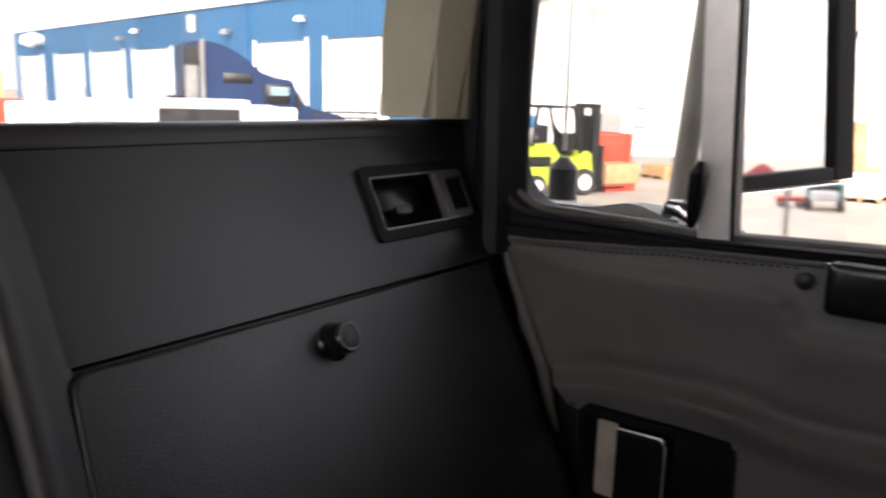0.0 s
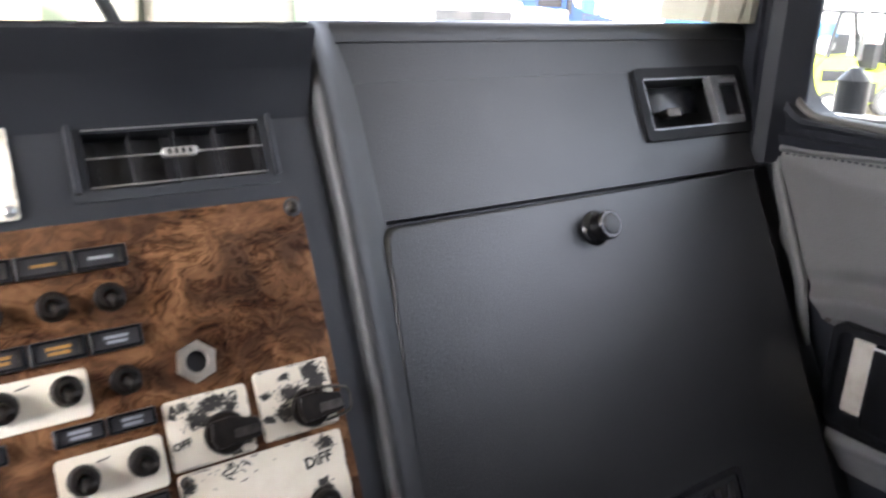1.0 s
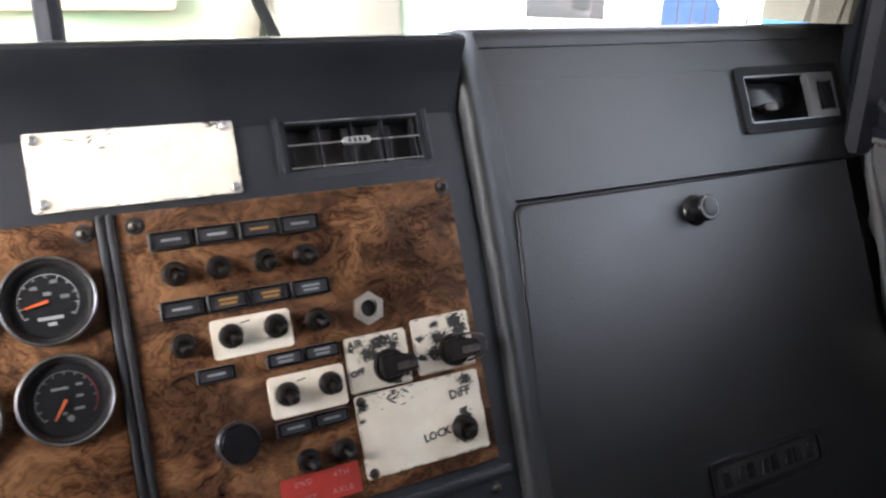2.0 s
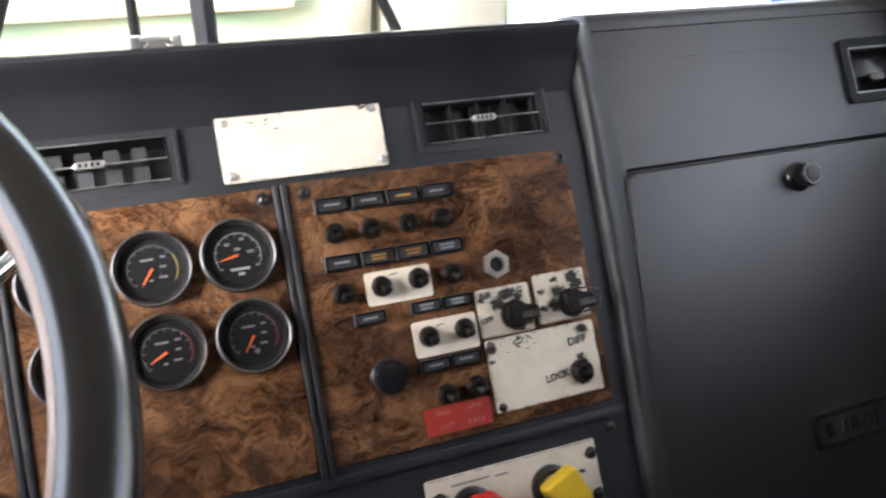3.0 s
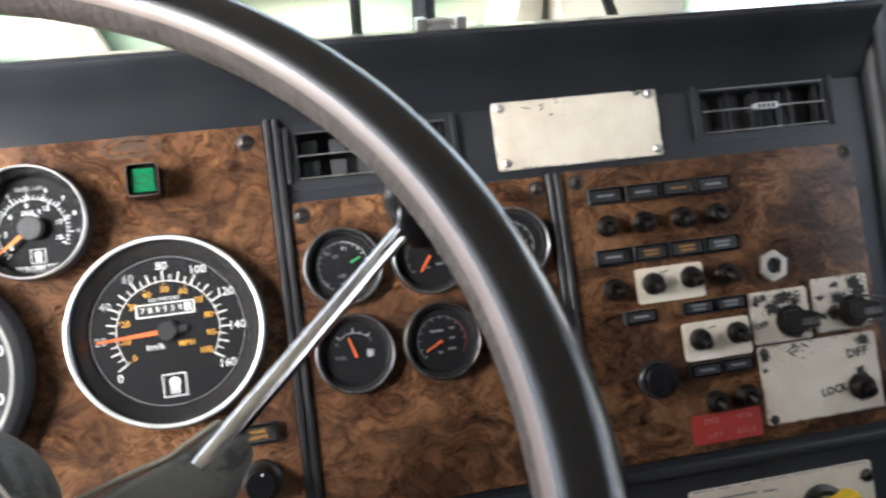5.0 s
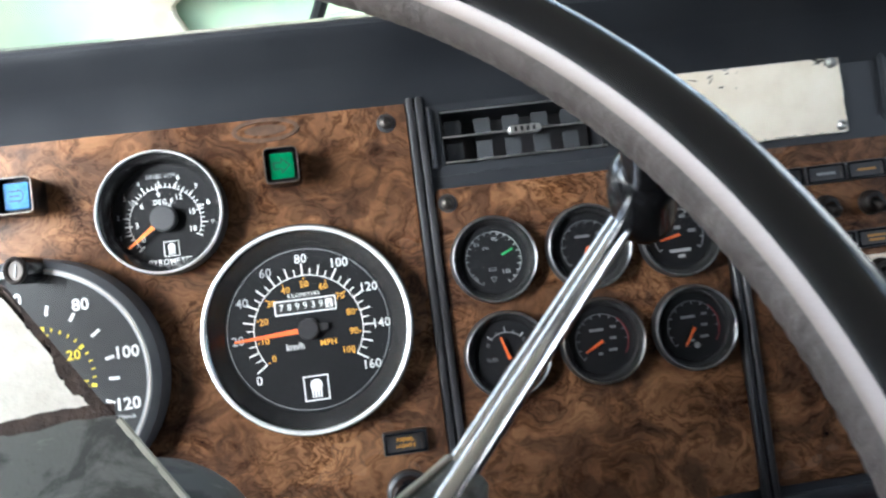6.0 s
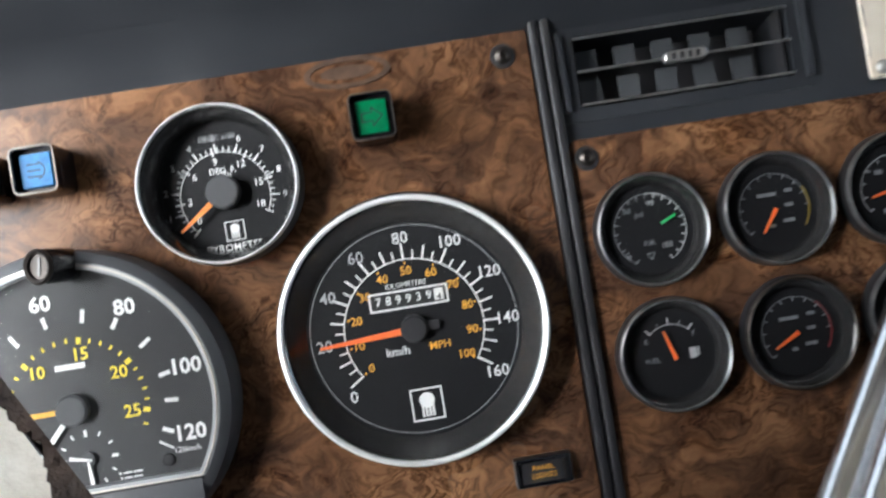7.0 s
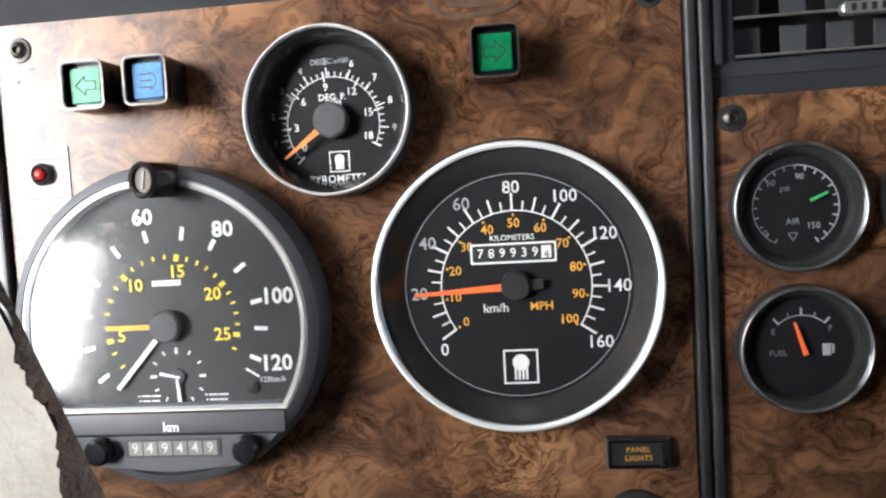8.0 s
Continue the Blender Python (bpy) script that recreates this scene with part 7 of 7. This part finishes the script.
for y in (-0.32, 0.32):
    part("mast", box(1.00, 1.20, y - 0.10, y + 0.10, 0.1, 2.30), DARK, F)
part("carriage", box(1.18, 1.30, -0.5, 0.5, 0.2, 1.25), DARK, F)
part("lift_cylinder", tube([(1.10, 0, 0.2), (1.10, 0, 2.0)], 0.07, 10), DARK, F)
part("mast_bridge", box(1.02, 1.18, -0.42, 0.42, 2.18, 2.30), DARK, F)
for y in (-0.25, 0.25):
    part("fork", box(1.25, 2.25, y - 0.06, y + 0.06, 0.10, 0.15), DARK, F)
for x, r in ((0.62, 0.34), (-0.85, 0.27)):
    for y in (-0.50, 0.50):
        wheel_parts(F, x, y, r, r, 0.26, WRAP)
C = thing("red_crate", Matrix.Translation((20.35, 9.15, 0)) @ Matrix.Rotation(radians(-24), 4, "Z"), "red steel stillage with slotted sides", "crate")
part("side_panel", box(-0.75, 0.72, -0.62, -0.58, 0.72, 1.42, 0.01), RED_PAINT, C)
for k in range(5):
    part("slat", box(-0.75 + 0.335 * k, -0.63 + 0.335 * k, -0.62, -0.58, 0.15, 0.72), RED_PAINT, C)
part("corner_post", box(0.62, 0.78, -0.66, 0.62, 0.0, 1.50), RED_PAINT, C)
part("top_rail", box(-0.78, 0.78, -0.64, 0.62, 1.38, 1.46), RED_PAINT, C)
part("base", box(-0.75, 0.78, -0.62, 0.62, 0.0, 0.18), RED_PAINT, C)
D_ = thing("timber_bundle", Matrix.Translation((19.75, 8.35, 0)) @ Matrix.Rotation(radians(-24), 4, "Z"), "bundle of sawn timber on red forks", "timber")
part("boards", box(-0.55, 0.62, -0.45, 0.45, 0.22, 0.74, 0.02), TIMBER, D_)
for y in (-0.3, 0.3):
    part("skid", box(-0.5, 0.55, y - 0.08, y + 0.08, 0.0, 0.22), RED_PAINT, D_)


def pallet(x, y, turn, label, stack):
    p = thing("loaded_pallet", Matrix.Translation((x, y, 0)) @ Matrix.Rotation(radians(turn), 4, "Z"), label, "pallet", "loaded pallets")
    bm = bmesh.new()
    for k in range(3):
        add_box(bm, -0.6, 0.6, -0.5 + 0.45 * k, -0.4 + 0.45 * k, 0.0, 0.10)
    for k in range(7):
        add_box(bm, -0.6 + 0.18 * k, -0.48 + 0.18 * k, -0.5, 0.5, 0.10, 0.13)
    part("pallet_deck", bm, TIMBER, p)
    z = 0.13
    for h, mat, w in stack:
        part("load", box(-0.55 * w, 0.55 * w, -0.48 * w, 0.48 * w, z, z + h, 0.02), mat, p)
        z += h


pallet(22.9, 2.75, 10, "pallet of cartons and wrapped goods", ((0.62, WRAP, 1.0), (0.05, CARTON, 1.0)))
pallet(24.3, 3.35, 10, "tall pallet of brown cartons", ((0.7, CARTON, 1.0), (0.9, CARTON, 0.95), (0.25, TIMBER, 0.8)))
pallet(23.8, 1.9, 4, "pallet of wrapped goods", ((0.9, WRAP, 1.0),))
pallet(24.4, 8.6, -20, "low pallet with timber", ((0.30, TIMBER, 0.95),))

# things behind the truck that show in its mirror
K_ = thing("red_canopy", Matrix.Translation((0.33, -14.1, 0)), "small shelter with a pitched red canopy", "shelter")
bm = bmesh.new()
e_ = [bm.verts.new(p) for p in ((-0.48, -0.5, 1.78), (0.48, -0.5, 1.78), (0.48, 0.5, 1.78), (-0.48, 0.5, 1.78), (-0.04, 0, 2.12), (0.06, 0, 2.12))]
for f in ((0, 1, 5, 4), (2, 3, 4, 5), (1, 2, 5), (3, 0, 4), (3, 2, 1, 0)):
    bm.faces.new([e_[k] for k in f])
part("canopy", bm, worn("canopy_red", (0.30, 0.02, 0.025), (0.24, 0.018, 0.02), 0.6, 3, 60), K_, "pitched red cloth canopy", smooth=False)
for x in (-0.45, 0.45):
    for y in (-0.47, 0.47):
        part("leg", box(x - 0.02, x + 0.02, y - 0.02, y + 0.02, 0, 1.79), STEEL, K_)
T2 = thing("teal_truck", Matrix.Translation((1.30, -35.5, 0)), "white and teal highway tractor facing the yard", "truck")
TEAL = worn("teal_paint", (0.05, 0.26, 0.24), (0.04, 0.20, 0.19), 0.5, 2, 60)
part("sleeper", box(-0.75, 0.75, -2.0, -0.4, 0.55, 1.30, 0.08, 3), DOOR_WHITE, T2, "white sleeper")
part("cab", box(-0.72, 0.72, -0.4, 0.6, 0.45, 1.12, 0.08, 3), TEAL, T2, "teal cab")
part("bonnet", box(-0.50, 0.50, 0.6, 1.5, 0.45, 0.82, 0.08, 3), DOOR_WHITE, T2, "white bonnet")
part("windscreen", box(-0.60, 0.60, 0.585, 0.612, 0.80, 1.05, 0.01), DARK, T2, "dark windscreen")
part("grille", box(-0.34, 0.34, 1.485, 1.515, 0.40, 0.76, 0.01), SATIN, T2, "bright grille")
for x in (-0.6, 0.6):
    for y in (1.0, -1.4):
        part("wheel", lathe([(0.15, -0.12), (0.27, -0.12), (0.30, -0.08), (0.30, 0.08), (0.27, 0.12), (0.15, 0.12)], 20, Matrix.Translation((x, y, 0.30)) @ Matrix.Rotation(radians(90), 4, "Z")), TYRE, T2, "black tyre")
R_ = thing("red_trailer", Matrix.Translation((-0.1, -36.5, 0)), "low red flatbed trailer", "trailer")
part("deck", box(-0.55, 0.75, -0.6, 0.6, 0.28, 0.46, 0.02), RED_PAINT, R_)
for x in (-0.3, 0.45):
    part("wheel", lathe([(0.05, -0.09), (0.17, -0.09), (0.19, 0.0), (0.17, 0.09), (0.05, 0.09)], 16, Matrix.Translation((x, 0.5, 0.19))), TYRE, R_)

# raised hood of this truck, its pale green underside towards the cab
HM = Matrix.Translation((MID, 1.76, 0))
H = thing("raised_hood", HM, "tilted-up truck hood showing its pale green underside", "hood")
bm = bmesh.new()
rows = []
for j in range(26):
    z = 1.05 + 1.75 * j / 25
    half = 0.985 - 0.05 * max(0.0, (z - 2.1)) ** 2 * 4 + 0.015 * math.sin(z * 9)
    rows.append([bm.verts.new(((half if k > 20 else half + 0.18) * (k / 20 - 1), -0.16 * abs(k / 20 - 1) ** 5 + 0.02 * math.sin(k * 0.5 + z * 6), z)) for k in range(41)])
for a, b in zip(rows, rows[1:]):
    for k in range(40):
        bm.faces.new((a[k], a[k + 1], b[k + 1], b[k]))
ret = bmesh.ops.extrude_face_region(bm, geom=bm.faces[:])
bmesh.ops.translate(bm, verts=[v for v in ret["geom"] if isinstance(v, bmesh.types.BMVert)], vec=(0, 0.03, 0))
part("shell", bm, HOOD_GREEN, H, "pale green fibreglass shell")
rng = random.Random(3)


def rib(pts, r, mat, label):
    bm = tube(pts, r, 12)
    for v in bm.verts:
        v.co += noise.noise_vector(v.co * 14) * 0.022 + noise.noise_vector(v.co * 40) * 0.008
    part("rib", bm, mat, H, label)


# cream bracket that forks at the top: (height, one edge, other edge)
fork = ((1.55, -0.760, -0.640), (2.02, -0.765, -0.635), (2.08, -0.766, -0.640), (2.13, -0.778, -0.652), (2.17, -0.800, -0.664), (2.195, -0.826, -0.668), (2.215, -0.822, -0.640), (2.235, -0.812, -0.560), (2.26, -0.815, -0.500), (2.32, -0.835, -0.470), (2.50, -0.860, -0.450))
bm = bmesh.new()
rings = []
for z, x0, x1 in fork:
    ring = []
    for k in range(20):
        a = 2 * math.pi * k / 20
        c, q = math.cos(a), math.sin(a)
        p = Vector(((x0 + x1) / 2 + math.copysign(abs(c) ** 0.7, c) * (x1 - x0) / 2, -0.065 + q * (0.045 + 0.012 * math.cos(3 * a)), z))
        ring.append(bm.verts.new(p + noise.noise_vector(p * 16) * 0.010))
    rings.append(ring)
for a, b in zip(rings, rings[1:]):
    for k in range(20):
        bm.faces.new((a[k], a[(k + 1) % 20], b[(k + 1) % 20], b[k]))
part("bracket", bm, HOOD_CREAM, H, "cream fibreglass bracket forking at the top")
part("strap", tube([(-0.672, -0.125, 2.185), (-0.650, -0.118, 2.13), (-0.622, -0.100, 2.06), (-0.600, -0.09, 1.95)], [0.010, 0.016, 0.017, 0.014], 10, squash=0.6), TRIM_BEIGE, H, "tan strap beside the bracket")
rib([(0.36, -0.06, 1.6), (0.40, -0.07, 2.0), (0.46, -0.08, 2.16), (0.52, -0.07, 2.4)], [0.05, 0.05, 0.08, 0.06], HOOD_CREAM, "cream fibreglass rib")
rib([(0.60, -0.04, 1.7), (0.62, -0.05, 2.1), (0.64, -0.04, 2.5)], [0.03, 0.05, 0.04], HOOD_CREAM, "cream fibreglass rib")
bm = bmesh.new()
rows = []
for j in range(14):
    z = 1.4 + 1.4 * j / 13
    rows.append([bm.verts.new((0.60 + 0.40 * k / 14 - 0.06 * (z - 2.2) + 0.02 * math.sin(z * 5), -0.06 - 0.12 * math.sin(math.pi * k / 14) ** 0.7 - 0.05 * k / 14, z)) for k in range(15)])
for a, b in zip(rows, rows[1:]):
    for k in range(14):
        bm.faces.new((a[k], a[k + 1], b[k + 1], b[k]))
part("side_flange", bm, worn("hood_side", (0.18, 0.165, 0.13), (0.235, 0.215, 0.17), 0.55, 2.5, 40, 0.3, 0.003), H, "beige rounded side of the hood")
part("cross_band", box(-0.55, 0.34, -0.07, -0.02, 2.235, 2.32, 0.02), worn("band_tan", (0.40, 0.30, 0.20), (0.5, 0.4, 0.28), 0.7, 6), H, "tan cross band")
rib([(-0.55, -0.05, 2.06), (-0.2, -0.06, 2.10), (0.2, -0.06, 2.11), (0.36, -0.05, 2.08)], 0.045, HOOD_GREEN, "green moulded ridge")

solid("front_bumper", box(-1.0, 1.0, -0.12, 0.16, 0.0, 1.07, 0.04), DARK, "black steel front bumper under the raised hood", "bumper", HM)

# wipers parked on the windshield
for x0, sgn in ((MID - 0.09, -1), (MID + 0.10, 1)):
    w = thing("windshield_wiper", Matrix(), "thin black windshield wiper parked upright outside the glass", "wiper", "wipers")
    part("blade", tube([(x0, 0.548, 2.19 if sgn < 0 else 2.33), (x0 - 0.004 * sgn, 0.535, 2.60)], 0.0075, 8), DARK, w)
    part("arm", tube([(x0 + sgn * 0.215, 0.56, 2.20), (x0 + sgn * 0.075, 0.545, 2.50), (x0 + sgn * 0.02, 0.54, 2.60)], 0.0085, 8), DARK, w)
# cowl, antenna and mirror outside the passenger window
bm = bmesh.new()
rows = []
for k in range(48):
    y = 0.50 - 0.66 * k / 47
    lump = 0.010 * math.exp(-((y + 0.110) / 0.030) ** 2)
    rows.append([bm.verts.new((1.06 + 0.34 * i / 16, y, 2.217 - 0.010 * math.sin((0.50 - y) * 8.6) + 0.006 * math.cos(i * 0.45) - 0.10 * (i / 16) ** 3 + lump * (1 - 0.4 * i / 16))) for i in range(17)])
for a, b in zip(rows, rows[1:]):
    for i in range(16):
        bm.faces.new((a[i], a[i + 1], b[i + 1], b[i]))
ret = bmesh.ops.extrude_face_region(bm, geom=bm.faces[:])
bmesh.ops.translate(bm, verts=[v for v in ret["geom"] if isinstance(v, bmesh.types.BMVert)], vec=(0, 0, -0.9))
solid("cowl", bm, worn("weathered_grey_paint", (0.40, 0.40, 0.385), (0.30, 0.30, 0.285), 0.5, 9, 80, 0.3, 0.002), "weathered pale grey outer cowl panel below the passenger window", "body panel")
AN = thing("antenna", Matrix.Translation((1.30, 0.098, 2.205)), "whip antenna on a black base outside the window", "antenna")
part("base", lathe([(0.0, 0.0), (0.021, 0.0), (0.021, -0.044), (0.016, -0.050), (0.007, -0.060), (0, -0.061)], 24, Matrix.Rotation(radians(-90), 4, "X")), BLACK, AN)
part("foot", lathe([(0.022, 0.0), (0.022, 0.05), (0.0, 0.05)], 24, Matrix.Rotation(radians(-90), 4, "X")), WRAP, AN)
part("whip", tube([(0, 0, 0.07), (-0.004, 0.002, 0.5), (-0.012, 0.004, 1.0)], 0.0028, 8), SATIN, AN)
MR = thing("side_mirror", Matrix.Translation((1.378, -0.185, 2.25)) @ Matrix.Rotation(radians(-40), 4, "Z") @ Matrix.Rotation(radians(-2), 4, "X") @ Matrix.Rotation(radians(-5.5), 4, "Y"), "tall truck mirror in a black frame over a second mirror", "mirror")
part("housing", box(-0.097, 0.097, 0.004, 0.030, -0.006, 0.62, 0.008, 3), DARK, MR, "black mirror back")
part("side_rail", box(0.066, 0.098, -0.012, 0.008, -0.006, 0.62, 0.005, 3), DARK, MR, "black side rail of the frame")
part("side_rail", box(-0.098, -0.084, -0.012, 0.008, -0.006, 0.62, 0.005, 3), DARK, MR)
part("bottom_rail", box(-0.084, 0.066, -0.012, 0.008, -0.006, 0.012, 0.004, 3), DARK, MR)
part("glass", box(-0.086, 0.068, 0.000, 0.0035, 0.008, 0.61, 0.0005), MIRROR, MR, "flat mirror glass", smooth=False)
cvx = part("lower_mirror", box(-0.096, 0.094, 0.003, 0.024, -0.170, -0.010, 0.006, 3), DARK, MR, "lower mirror housing")
part("lower_glass", box(-0.095, 0.093, -0.002, 0.0028, -0.168, -0.011, 0.0008), MIRROR, cvx, "second mirror glass", smooth=False)
MR = thing("mirror_support", Matrix.Translation((1.36, -0.275, 2.24)), "grey-tan tapered mirror support on a chrome bracket", "bracket")
part("bracket", tube([(0.06, 0.240, -0.04), (0.06, 0.236, 0.05), (0.06, 0.228, 0.26), (0.06, 0.220, 0.60)], [0.020, 0.0175, 0.012, 0.008], 14), worn("weathered_arm", (0.24, 0.22, 0.19), (0.32, 0.30, 0.26), 0.5, 6, 80), MR, "grey-tan tapered mirror support")
part("foot", tube([(-0.30, 0.16, -0.03), (-0.1, 0.185, -0.05), (0.06, 0.195, -0.10)], 0.014, 10), CHROME, MR, "chrome bracket")
